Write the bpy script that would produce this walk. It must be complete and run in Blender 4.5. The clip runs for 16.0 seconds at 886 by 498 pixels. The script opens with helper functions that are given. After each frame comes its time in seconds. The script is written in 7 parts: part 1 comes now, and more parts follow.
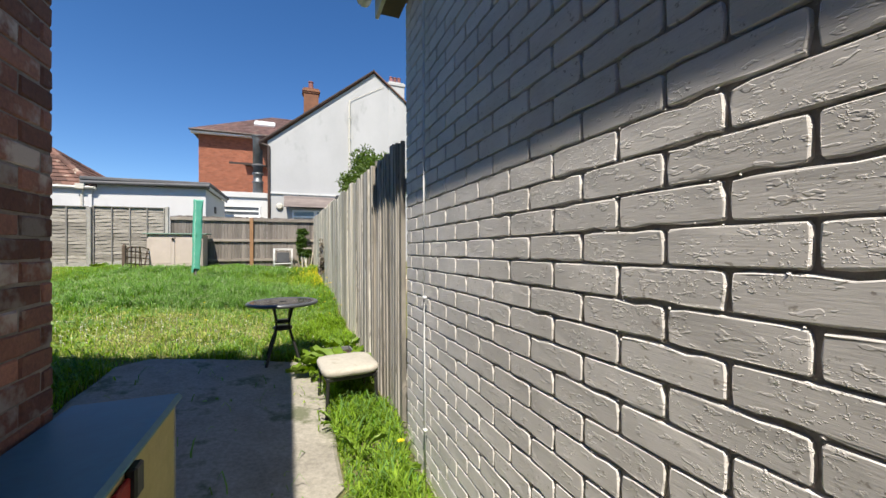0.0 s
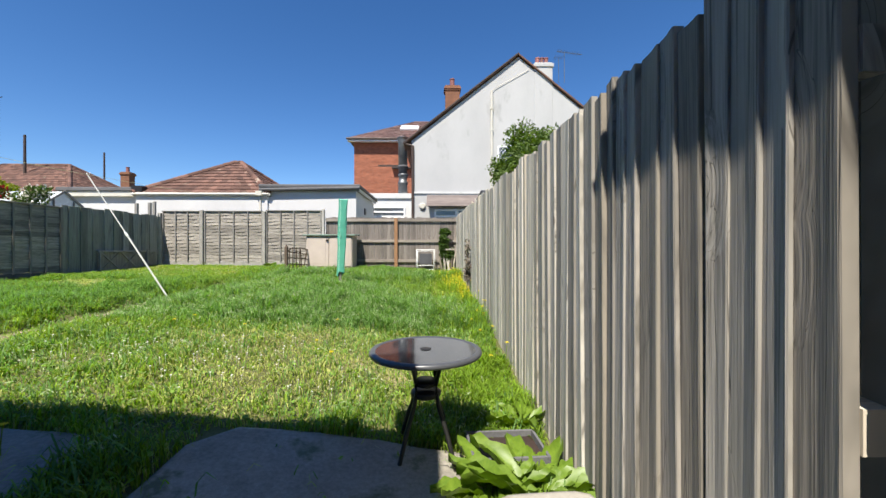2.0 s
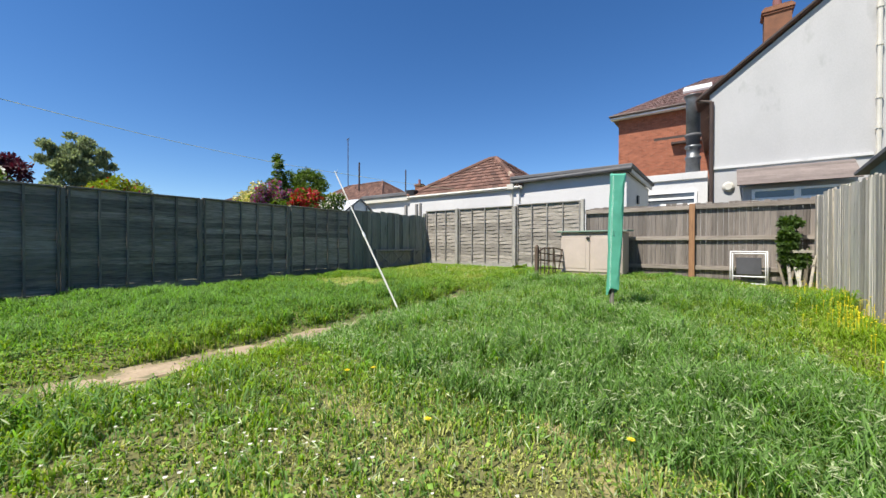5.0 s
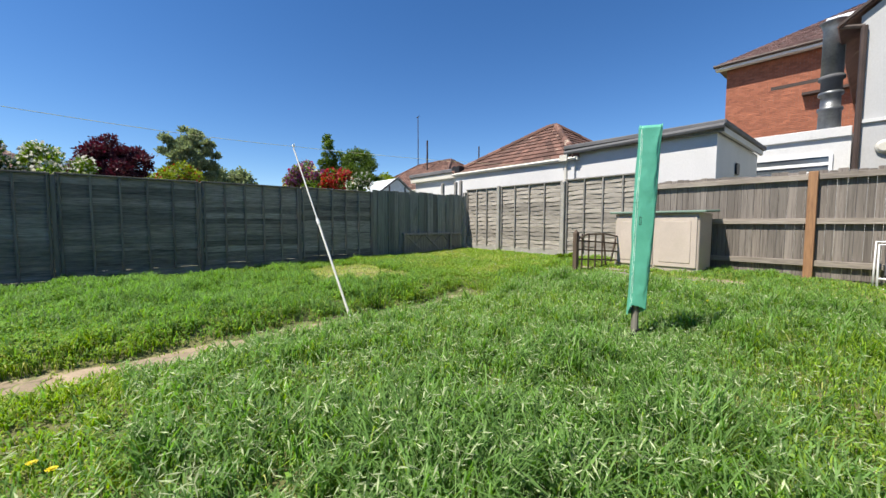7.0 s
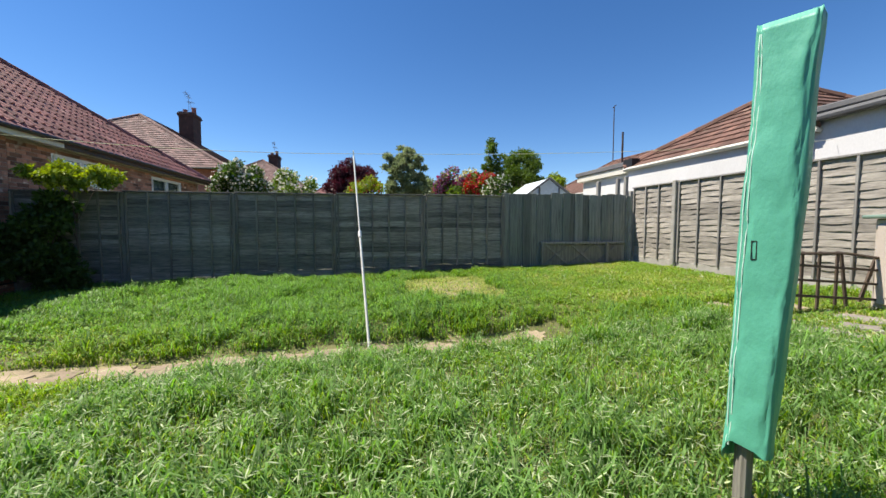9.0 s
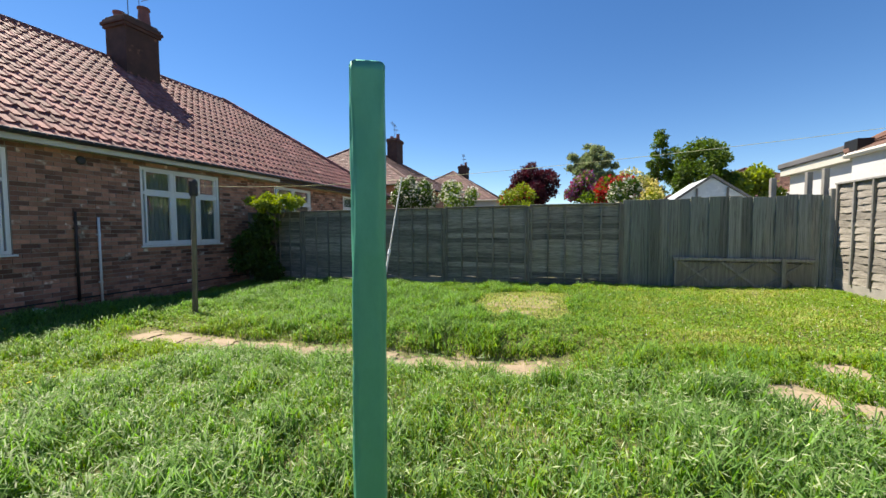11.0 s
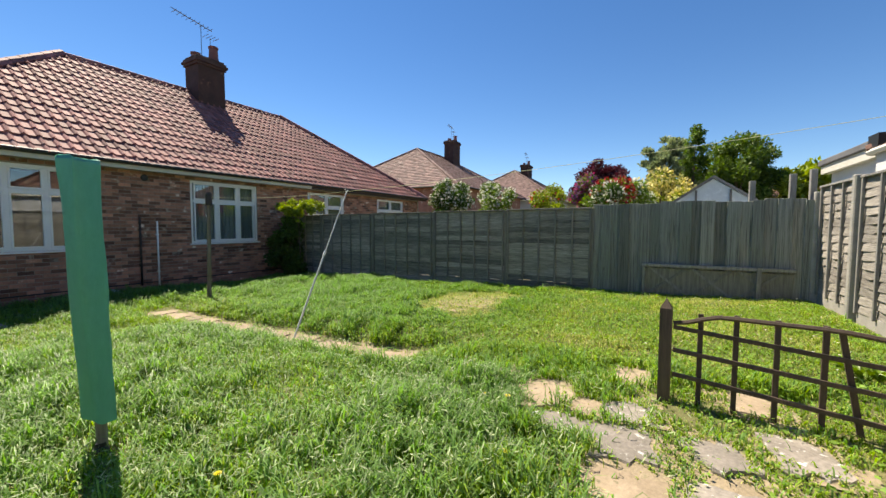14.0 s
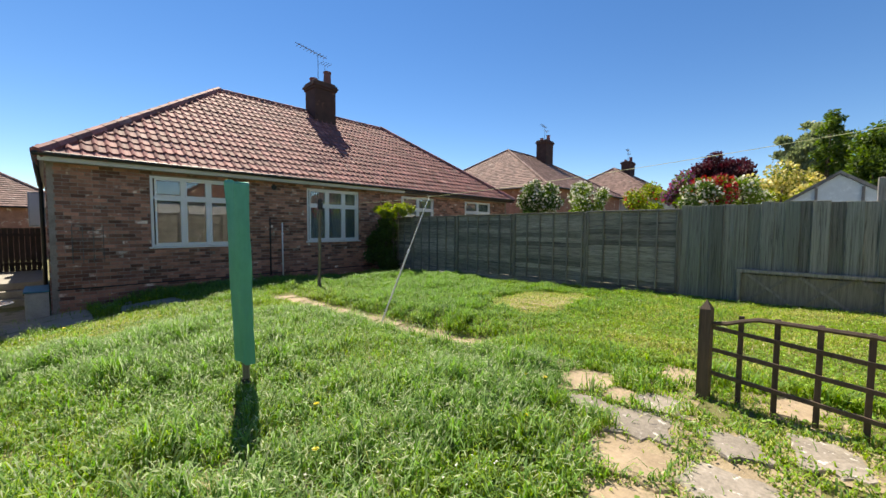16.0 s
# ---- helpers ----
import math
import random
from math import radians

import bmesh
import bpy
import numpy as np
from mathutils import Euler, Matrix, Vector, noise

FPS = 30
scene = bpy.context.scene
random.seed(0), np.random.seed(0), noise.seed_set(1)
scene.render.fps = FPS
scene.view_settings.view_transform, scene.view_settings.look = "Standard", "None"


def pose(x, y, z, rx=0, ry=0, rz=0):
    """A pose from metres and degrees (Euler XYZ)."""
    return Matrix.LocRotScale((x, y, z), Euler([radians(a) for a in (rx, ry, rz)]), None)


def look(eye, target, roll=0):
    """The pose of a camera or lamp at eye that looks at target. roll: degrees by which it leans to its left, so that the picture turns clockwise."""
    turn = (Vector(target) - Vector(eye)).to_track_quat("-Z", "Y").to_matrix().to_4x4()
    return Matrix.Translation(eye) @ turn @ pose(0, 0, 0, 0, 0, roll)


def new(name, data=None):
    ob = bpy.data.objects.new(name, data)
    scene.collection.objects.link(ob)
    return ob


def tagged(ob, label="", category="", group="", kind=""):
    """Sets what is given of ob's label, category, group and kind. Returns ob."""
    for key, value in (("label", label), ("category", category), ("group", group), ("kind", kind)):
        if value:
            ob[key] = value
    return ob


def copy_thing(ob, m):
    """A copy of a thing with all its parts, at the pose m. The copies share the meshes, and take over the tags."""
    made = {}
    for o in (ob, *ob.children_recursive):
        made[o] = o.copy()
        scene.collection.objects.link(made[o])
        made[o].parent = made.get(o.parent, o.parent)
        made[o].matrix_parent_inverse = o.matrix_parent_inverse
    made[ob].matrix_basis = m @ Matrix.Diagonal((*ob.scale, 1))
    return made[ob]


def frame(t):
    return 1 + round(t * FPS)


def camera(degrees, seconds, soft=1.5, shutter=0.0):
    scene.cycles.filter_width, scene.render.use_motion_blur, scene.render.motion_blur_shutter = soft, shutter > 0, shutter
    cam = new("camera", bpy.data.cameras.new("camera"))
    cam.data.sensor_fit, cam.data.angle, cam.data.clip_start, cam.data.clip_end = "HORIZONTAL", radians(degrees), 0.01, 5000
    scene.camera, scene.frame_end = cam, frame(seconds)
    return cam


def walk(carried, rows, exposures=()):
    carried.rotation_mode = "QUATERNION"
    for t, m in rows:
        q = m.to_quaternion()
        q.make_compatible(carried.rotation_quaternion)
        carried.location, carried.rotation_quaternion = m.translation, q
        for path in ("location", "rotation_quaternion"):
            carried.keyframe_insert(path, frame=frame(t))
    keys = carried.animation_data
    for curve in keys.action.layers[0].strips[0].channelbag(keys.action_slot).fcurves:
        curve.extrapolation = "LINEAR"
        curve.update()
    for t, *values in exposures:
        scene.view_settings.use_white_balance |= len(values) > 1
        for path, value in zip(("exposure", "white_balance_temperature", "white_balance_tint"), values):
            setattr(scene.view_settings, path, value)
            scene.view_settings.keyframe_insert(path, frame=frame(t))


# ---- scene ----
cam = camera(98.9, 16.0, soft=1.5)
PATH = [
    (0.0, -0.086, 2.144, 1.25, 90.14, 0.25, -21.47),
    (0.5, -0.118, 2.59, 1.262, 90.26, -0.25, -17.52),
    (1.0, -0.082, 3.104, 1.286, 90.03, 0.14, -13.09),
    (1.5, -0.074, 3.53, 1.317, 90.03, 0.19, -7.38),
    (2.0, -0.134, 3.878, 1.334, 90.01, 0.03, -1.23),
    (2.5, -0.228, 4.293, 1.309, 90.09, 0.19, 4.33),
    (3.0, -0.335, 4.599, 1.344, 89.98, -0.02, 12.33),
    (3.5, -0.404, 5.009, 1.346, 89.92, -0.0, 19.51),
    (4.0, -0.649, 5.462, 1.375, 89.82, -0.21, 24.02),
    (4.5, -0.873, 5.875, 1.399, 89.78, -0.46, 30.4),
    (4.7, -0.917, 6.033, 1.403, 89.74, -0.32, 32.92),
    (7.0, -0.726, 8.172, 1.541, 86.25, -0.13, 48.83),
    (7.5, -0.755, 8.68, 1.557, 86.32, 0.1, 52.9),
    (8.5, -0.906, 9.634, 1.637, 86.36, -0.19, 67.27),
    (9.0, -0.922, 10.059, 1.651, 86.57, -0.07, 78.59),
    (11.5, -0.88, 12.482, 1.863, 86.86, 0.19, 109.66),
    (12.5, -0.943, 13.348, 1.853, 86.79, 0.19, 110.08),
    (13.5, -1.054, 14.019, 1.946, 86.69, -0.07, 114.1),
    (14.5, -1.142, 14.307, 1.95, 86.68, -0.21, 126.12),
    (15.0, -1.108, 14.443, 1.942, 86.66, -0.33, 131.11),
    (16.0, -0.875, 14.743, 1.966, 86.73, -0.38, 133.73),
]
walk(cam, [(t, pose(x, y, z, rx, ry, rz)) for t, x, y, z, rx, ry, rz in PATH], [(0.0, 0.77, 6600, 10), (2.0, 0.83, 6550, 10), (4.5, 0.73, 6550, 10), (8.5, 0.80, 6650, 10), (12.0, 0.94, 7250, 10), (16.0, 0.89, 7400, 10)])

# ---- light ----
SUN_FROM = Vector((-0.195, -0.63, 1.0)).normalized()
world = bpy.data.worlds.new("sky")
scene.world = world
world.use_nodes = True
wn = world.node_tree.nodes
sky = wn.new("ShaderNodeTexSky")
sky.sky_type = "NISHITA"
sky.sun_disc = False
sky.sun_elevation = math.asin(SUN_FROM.z)
sky.sun_rotation = math.atan2(SUN_FROM.x, SUN_FROM.y)
sky.air_density, sky.dust_density, sky.ozone_density = 0.85, 0.0, 3.4
wn["Background"].inputs["Strength"].default_value = 0.092
tone = wn.new("ShaderNodeHueSaturation")
tone.inputs["Hue"].default_value = 0.505
tone.inputs["Saturation"].default_value = 1.24
world.node_tree.links.new(sky.outputs["Color"], tone.inputs["Color"])
world.node_tree.links.new(tone.outputs["Color"], wn["Background"].inputs["Color"])
sun = new("sun", bpy.data.lights.new("sun", "SUN"))
sun.data.energy, sun.data.angle, sun.data.color = 5.0, radians(0.53), (1.0, 0.94, 0.84)
sun.matrix_world = look(SUN_FROM * 60, (0, 0, 0))


# ---- building helpers ----
class MB:
    """Collects faces for one mesh."""

    def __init__(self):
        self.v, self.f = [], []

    def add(self, verts, faces):
        n = len(self.v)
        self.v += [tuple(p) for p in verts]
        self.f += [tuple(i + n for i in q) for q in faces]
        return self

    def box(self, x0, x1, y0, y1, z0, z1, m=None):
        p = [Vector(q) for q in ((x0, y0, z0), (x1, y0, z0), (x1, y1, z0), (x0, y1, z0),
                                 (x0, y0, z1), (x1, y0, z1), (x1, y1, z1), (x0, y1, z1))]
        if m is not None:
            p = [m @ q for q in p]
        return self.add(p, [(3, 2, 1, 0), (4, 5, 6, 7), (0, 1, 5, 4), (1, 2, 6, 5), (2, 3, 7, 6), (3, 0, 4, 7)])

    def prism(self, poly, depth):
        """poly: points of one face in order; depth: the vector of its thickness."""
        d, n = Vector(depth), len(poly)
        a = [Vector(p) for p in poly]
        return self.add(a + [p + d for p in a],
                        [tuple(range(n))[::-1], tuple(range(n, 2 * n))] + [(i, (i + 1) % n, n + (i + 1) % n, n + i) for i in range(n)])

    def tube(self, points, r, n=10, r1=None, caps=True):
        pts = [Vector(p) for p in points]
        r1 = r if r1 is None else r1
        rings = []
        for i, p in enumerate(pts):
            d = (pts[min(i + 1, len(pts) - 1)] - pts[max(i - 1, 0)]).normalized()
            q = d.to_track_quat("Z", "Y")
            rad = r + (r1 - r) * i / max(1, len(pts) - 1)
            rings.append([p + q @ Vector((rad * math.cos(6.2832 * k / n), rad * math.sin(6.2832 * k / n), 0)) for k in range(n)])
        faces = [(i * n + k, i * n + (k + 1) % n, (i + 1) * n + (k + 1) % n, (i + 1) * n + k) for i in range(len(pts) - 1) for k in range(n)]
        if caps:
            faces += [tuple(range(n))[::-1], tuple(range((len(pts) - 1) * n, len(pts) * n))]
        return self.add([p for r_ in rings for p in r_], faces)

    def lathe(self, profile, n=24, at=(0, 0, 0)):
        """profile: (radius, height) pairs from bottom to top."""
        vs = [(at[0] + r * math.cos(6.2832 * k / n), at[1] + r * math.sin(6.2832 * k / n), at[2] + z) for r, z in profile for k in range(n)]
        fs = [(i * n + k, i * n + (k + 1) % n, (i + 1) * n + (k + 1) % n, (i + 1) * n + k) for i in range(len(profile) - 1) for k in range(n)]
        fs += [tuple(range(n))[::-1], tuple(range((len(profile) - 1) * n, len(profile) * n))]
        return self.add(vs, fs)

    def ring(self, x0, x1, y0, y1, z0, z1, t):
        """A rectangular frame in the xz plane, t wide, as one closed piece."""
        o = [(x0, z0), (x1, z0), (x1, z1), (x0, z1)]
        q = [(x0 + t, z0 + t), (x1 - t, z0 + t), (x1 - t, z1 - t), (x0 + t, z1 - t)]
        vs = [(x, y, z) for y in (y0, y1) for x, z in o + q]
        fs = []
        for i in range(4):
            j = (i + 1) % 4
            fs += [(i, j, 4 + j, 4 + i), (8 + j, 8 + i, 12 + i, 12 + j), (j, i, 8 + i, 8 + j), (4 + i, 4 + j, 12 + j, 12 + i)]
        return self.add(vs, fs)

    def mesh(self, name, material, bevel=0.0, smooth=False, segments=1):
        me = bpy.data.meshes.new(name)
        me.from_pydata(self.v, [], self.f)
        if bevel:
            bm = bmesh.new()
            bm.from_mesh(me)
            edges = [e for e in bm.edges if len(e.link_faces) == 2 and e.calc_face_angle(0) > 0.5]
            bmesh.ops.bevel(bm, geom=edges, offset=bevel, segments=segments, affect="EDGES", clamp_overlap=True)
            bm.to_mesh(me)
            bm.free()
        if material:
            me.materials.append(material)
        if smooth:
            me.polygons.foreach_set("use_smooth", [True] * len(me.polygons))
        me.update()
        return me


def put(ob, parent):
    ob.parent = parent
    return ob


def part(name, mb, material, parent=None, label="", bevel=0.0, smooth=False, segments=1, kind=""):
    ob = new(name, mb.mesh(name, material, bevel, smooth, segments))
    ob.parent = parent
    return tagged(ob, label=label, kind=kind)


def thing(name, at, label, category, group="", kind="", rz=0.0):
    ob = new(name)
    ob.empty_display_size = 0.1
    ob.matrix_basis = pose(*at, 0, 0, rz)
    return tagged(ob, label, category, group, kind)


def box_part(name, size, material, parent, label="", bevel=0.0, m=None):
    return part(name, MB().box(*size, m), material, parent, label, bevel)


# ---- materials ----
def rgb(c):
    return (*c, 1.0)


def surface(name, light, dark, scale=4.0, stretch=(1, 1, 1), rough=0.75, bump=0.25, fine=60.0, vary=0.25, metal=0.0, spots=None, spot_scale=1.2, spot_cut=0.62, island=False, spec=0.4, transmit=0.0, coat=0.0, object_coords=False):
    """A worn surface: two colours mixed by coarse and fine noise, stains with a shape, relief, and a change from piece to piece."""
    m = bpy.data.materials.new(name)
    m.use_nodes = True
    nt = m.node_tree
    N, L = nt.nodes, nt.links
    bsdf = N["Principled BSDF"]
    bsdf.inputs["Metallic"].default_value = metal
    bsdf.inputs["Specular IOR Level"].default_value = spec
    bsdf.inputs["Coat Weight"].default_value = coat
    if object_coords:
        src = N.new("ShaderNodeTexCoord").outputs["Object"]
    else:
        src = N.new("ShaderNodeNewGeometry").outputs["Position"]
    mp = N.new("ShaderNodeMapping")
    mp.inputs["Scale"].default_value = stretch
    L.new(src, mp.inputs["Vector"])
    if island:
        shift = N.new("ShaderNodeNewGeometry").outputs["Random Per Island"]
    else:
        shift = N.new("ShaderNodeObjectInfo").outputs["Random"]
    off = N.new("ShaderNodeVectorMath")
    off.operation = "ADD"
    mul = N.new("ShaderNodeMath")
    mul.operation = "MULTIPLY"
    mul.inputs[1].default_value = 37.0
    L.new(shift, mul.inputs[0])
    L.new(mp.outputs["Vector"], off.inputs[0])
    L.new(mul.outputs[0], off.inputs[1])
    vec = off.outputs["Vector"]

    def noise_node(sc, detail, roughness=0.6):
        t = N.new("ShaderNodeTexNoise")
        t.inputs["Scale"].default_value = sc
        t.inputs["Detail"].default_value = detail
        t.inputs["Roughness"].default_value = roughness
        L.new(vec, t.inputs["Vector"])
        return t.outputs["Fac"]

    coarse, grain = noise_node(scale, 3.0), noise_node(fine, 4.0, 0.7)
    mixf = N.new("ShaderNodeMath")
    mixf.operation = "MULTIPLY_ADD"
    L.new(grain, mixf.inputs[0])
    mixf.inputs[1].default_value = 0.55
    sc2 = N.new("ShaderNodeMath")
    sc2.operation = "MULTIPLY"
    L.new(coarse, sc2.inputs[0])
    sc2.inputs[1].default_value = 0.55
    L.new(sc2.outputs[0], mixf.inputs[2])
    ramp = N.new("ShaderNodeMapRange")
    ramp.inputs["From Min"].default_value, ramp.inputs["From Max"].default_value = 0.38, 0.72
    L.new(mixf.outputs[0], ramp.inputs["Value"])
    mix = N.new("ShaderNodeMix")
    mix.data_type = "RGBA"
    mix.inputs["A"].default_value, mix.inputs["B"].default_value = rgb(dark), rgb(light)
    L.new(ramp.outputs[0], mix.inputs["Factor"])
    col = mix.outputs["Result"]
    if spots:
        sn = noise_node(spot_scale, 5.0, 0.65)
        sr = N.new("ShaderNodeMapRange")
        sr.inputs["From Min"].default_value, sr.inputs["From Max"].default_value = spot_cut, spot_cut + 0.09
        L.new(sn, sr.inputs["Value"])
        m2 = N.new("ShaderNodeMix")
        m2.data_type = "RGBA"
        L.new(sr.outputs[0], m2.inputs["Factor"])
        L.new(col, m2.inputs["A"])
        m2.inputs["B"].default_value = rgb(spots)
        col = m2.outputs["Result"]
    if vary:
        vr = N.new("ShaderNodeMapRange")
        vr.inputs["To Min"].default_value, vr.inputs["To Max"].default_value = 1 - vary, 1 + vary
        L.new(shift, vr.inputs["Value"])
        hs = N.new("ShaderNodeHueSaturation")
        L.new(vr.outputs[0], hs.inputs["Value"])
        L.new(col, hs.inputs["Color"])
        col = hs.outputs["Color"]
    L.new(col, bsdf.inputs["Base Color"])
    rr = N.new("ShaderNodeMapRange")
    rr.inputs["To Min"].default_value, rr.inputs["To Max"].default_value = max(0.02, rough - 0.12), min(1, rough + 0.12)
    L.new(grain, rr.inputs["Value"])
    L.new(rr.outputs[0], bsdf.inputs["Roughness"])
    if bump:
        b = N.new("ShaderNodeBump")
        b.inputs["Strength"].default_value = bump
        b.inputs["Distance"].default_value = 0.01
        L.new(mixf.outputs[0], b.inputs["Height"])
        L.new(b.outputs[0], bsdf.inputs["Normal"])
    if transmit:
        bsdf.inputs["Subsurface Weight"].default_value = 0.0
        tr = N.new("ShaderNodeBsdfTranslucent")
        rich = N.new("ShaderNodeHueSaturation")
        rich.inputs["Saturation"].default_value, rich.inputs["Value"].default_value = 1.35, 1.1
        L.new(col, rich.inputs["Color"])
        L.new(rich.outputs["Color"], tr.inputs["Color"])
        ms = N.new("ShaderNodeMixShader")
        ms.inputs[0].default_value = transmit
        L.new(bsdf.outputs[0], ms.inputs[1])
        L.new(tr.outputs[0], ms.inputs[2])
        L.new(ms.outputs[0], N["Material Output"].inputs["Surface"])
    return m


def glass_pane(name, tint=(0.9, 0.95, 0.95), rough=0.02):
    m = bpy.data.materials.new(name)
    m.use_nodes = True
    N, L = m.node_tree.nodes, m.node_tree.links
    tr, gl, fr, mx = N.new("ShaderNodeBsdfTransparent"), N.new("ShaderNodeBsdfGlossy"), N.new("ShaderNodeLayerWeight"), N.new("ShaderNodeMixShader")
    tr.inputs["Color"].default_value = rgb(tint)
    gl.inputs["Roughness"].default_value = rough
    fr.inputs["Blend"].default_value = 0.5
    steep, gain = N.new("ShaderNodeMath"), N.new("ShaderNodeMath")
    steep.operation, gain.operation = "POWER", "MULTIPLY_ADD"
    steep.inputs[1].default_value = 3.5
    gain.inputs[1].default_value, gain.inputs[2].default_value = 0.75, 0.13
    L.new(fr.outputs["Facing"], steep.inputs[0])
    L.new(steep.outputs[0], gain.inputs[0])
    L.new(gain.outputs[0], mx.inputs[0])
    L.new(tr.outputs[0], mx.inputs[1])
    L.new(gl.outputs[0], mx.inputs[2])
    L.new(mx.outputs[0], N["Material Output"].inputs["Surface"])
    return m


def weathered_wood(name, tones, grain=(1.0, 46.0, 0.9), knot=True, rough=0.86, bump=0.5):
    """Silvered timber: a tone for each board, drawn-out grain bent round knots, dark checks along the grain."""
    m = bpy.data.materials.new(name)
    m.use_nodes = True
    N, L = m.node_tree.nodes, m.node_tree.links
    bsdf = N["Principled BSDF"]
    bsdf.inputs["Specular IOR Level"].default_value = 0.25
    pos, rnd = N.new("ShaderNodeNewGeometry").outputs["Position"], N.new("ShaderNodeObjectInfo").outputs["Random"]

    def math_(op, a, b=None, c=None):
        n = N.new("ShaderNodeMath")
        n.operation = op
        for i, v in enumerate((a, b, c)):
            if v is None:
                continue
            if isinstance(v, (int, float)):
                n.inputs[i].default_value = v
            else:
                L.new(v, n.inputs[i])
        return n.outputs[0]

    def ranged(v, a, b, c=0.0, d=1.0):
        n = N.new("ShaderNodeMapRange")
        for key, val in (("From Min", a), ("From Max", b), ("To Min", c), ("To Max", d)):
            n.inputs[key].default_value = val
        L.new(v, n.inputs["Value"])
        return n.outputs[0]

    def mixed(f, a, b):
        n = N.new("ShaderNodeMix")
        n.data_type = "RGBA"
        L.new(f, n.inputs["Factor"])
        for key, val in (("A", a), ("B", b)):
            if isinstance(val, tuple):
                n.inputs[key].default_value = rgb(val)
            else:
                L.new(val, n.inputs[key])
        return n.outputs["Result"]

    off = N.new("ShaderNodeVectorMath")
    off.operation = "ADD"
    L.new(pos, off.inputs[0])
    L.new(math_("MULTIPLY", rnd, 53.0), off.inputs[1])

    def field(scale3, sc=1.0, detail=4.0, warp=None, roughness=0.6):
        mp = N.new("ShaderNodeMapping")
        mp.inputs["Scale"].default_value = scale3
        L.new(off.outputs[0], mp.inputs["Vector"])
        v = mp.outputs["Vector"]
        if warp is not None:
            ad = N.new("ShaderNodeVectorMath")
            ad.operation = "ADD"
            L.new(v, ad.inputs[0])
            L.new(warp, ad.inputs[1])
            v = ad.outputs[0]
        t = N.new("ShaderNodeTexNoise")
        t.inputs["Scale"].default_value, t.inputs["Detail"].default_value, t.inputs["Roughness"].default_value = sc, detail, roughness
        L.new(v, t.inputs["Vector"])
        return t.outputs["Fac"]

    kd = None
    if knot:
        mp = N.new("ShaderNodeMapping")
        mp.inputs["Scale"].default_value = (3.0, 5.0, 1.7)
        L.new(off.outputs[0], mp.inputs["Vector"])
        vo = N.new("ShaderNodeTexVoronoi")
        vo.inputs["Scale"].default_value = 1.0
        L.new(mp.outputs["Vector"], vo.inputs["Vector"])
        kd = vo.outputs["Distance"]
    warp = ranged(kd, 0.0, 0.35, 2.6, 0.0) if knot else None
    g1 = field(grain, 1.0, 3.0, warp)
    g2 = field(tuple(v * 3.2 for v in grain), 1.0, 3.0, warp, 0.7)
    big = field((1.3, 1.3, 0.5), 1.0, 3.0)
    tone = mixed(ranged(rnd, 0.0, 0.55), tones[0], tones[1])
    tone = mixed(ranged(rnd, 0.6, 1.0), tone, tones[2])
    col = mixed(ranged(g1, 0.36, 0.62), tone, mixed(ranged(g2, 0.4, 0.62), tones[3], tone))
    col = mixed(ranged(big, 0.56, 0.72), col, mixed(ranged(g1, 0.35, 0.6), tones[4], tone))
    crack = field((grain[0] * 0.6, grain[1] * 0.55, grain[2] * 0.45), 1.0, 1.0, warp)
    cf = ranged(math_("ABSOLUTE", math_("SUBTRACT", crack, 0.5)), 0.002, 0.009, 0.6, 0.0)
    col = mixed(cf, col, (0.05, 0.045, 0.04))
    height = math_("ADD", math_("MULTIPLY", g1, 0.6), math_("MULTIPLY", g2, 0.4))
    height = math_("SUBTRACT", height, math_("MULTIPLY", cf, 0.6))
    if knot:
        col = mixed(ranged(kd, 0.045, 0.085, 0.9, 0.0), col, (0.075, 0.06, 0.045))
    hs = N.new("ShaderNodeHueSaturation")
    L.new(ranged(math_("FRACT", math_("MULTIPLY", rnd, 7.31)), 0.0, 1.0, 0.66, 1.25), hs.inputs["Value"])
    L.new(col, hs.inputs["Color"])
    L.new(hs.outputs[0], bsdf.inputs["Base Color"])
    L.new(ranged(g2, 0.3, 0.7, rough - 0.1, min(1.0, rough + 0.1)), bsdf.inputs["Roughness"])
    b = N.new("ShaderNodeBump")
    b.inputs["Strength"].default_value, b.inputs["Distance"].default_value = bump, 0.006
    L.new(height, b.inputs["Height"])
    L.new(b.outputs[0], bsdf.inputs["Normal"])
    return m


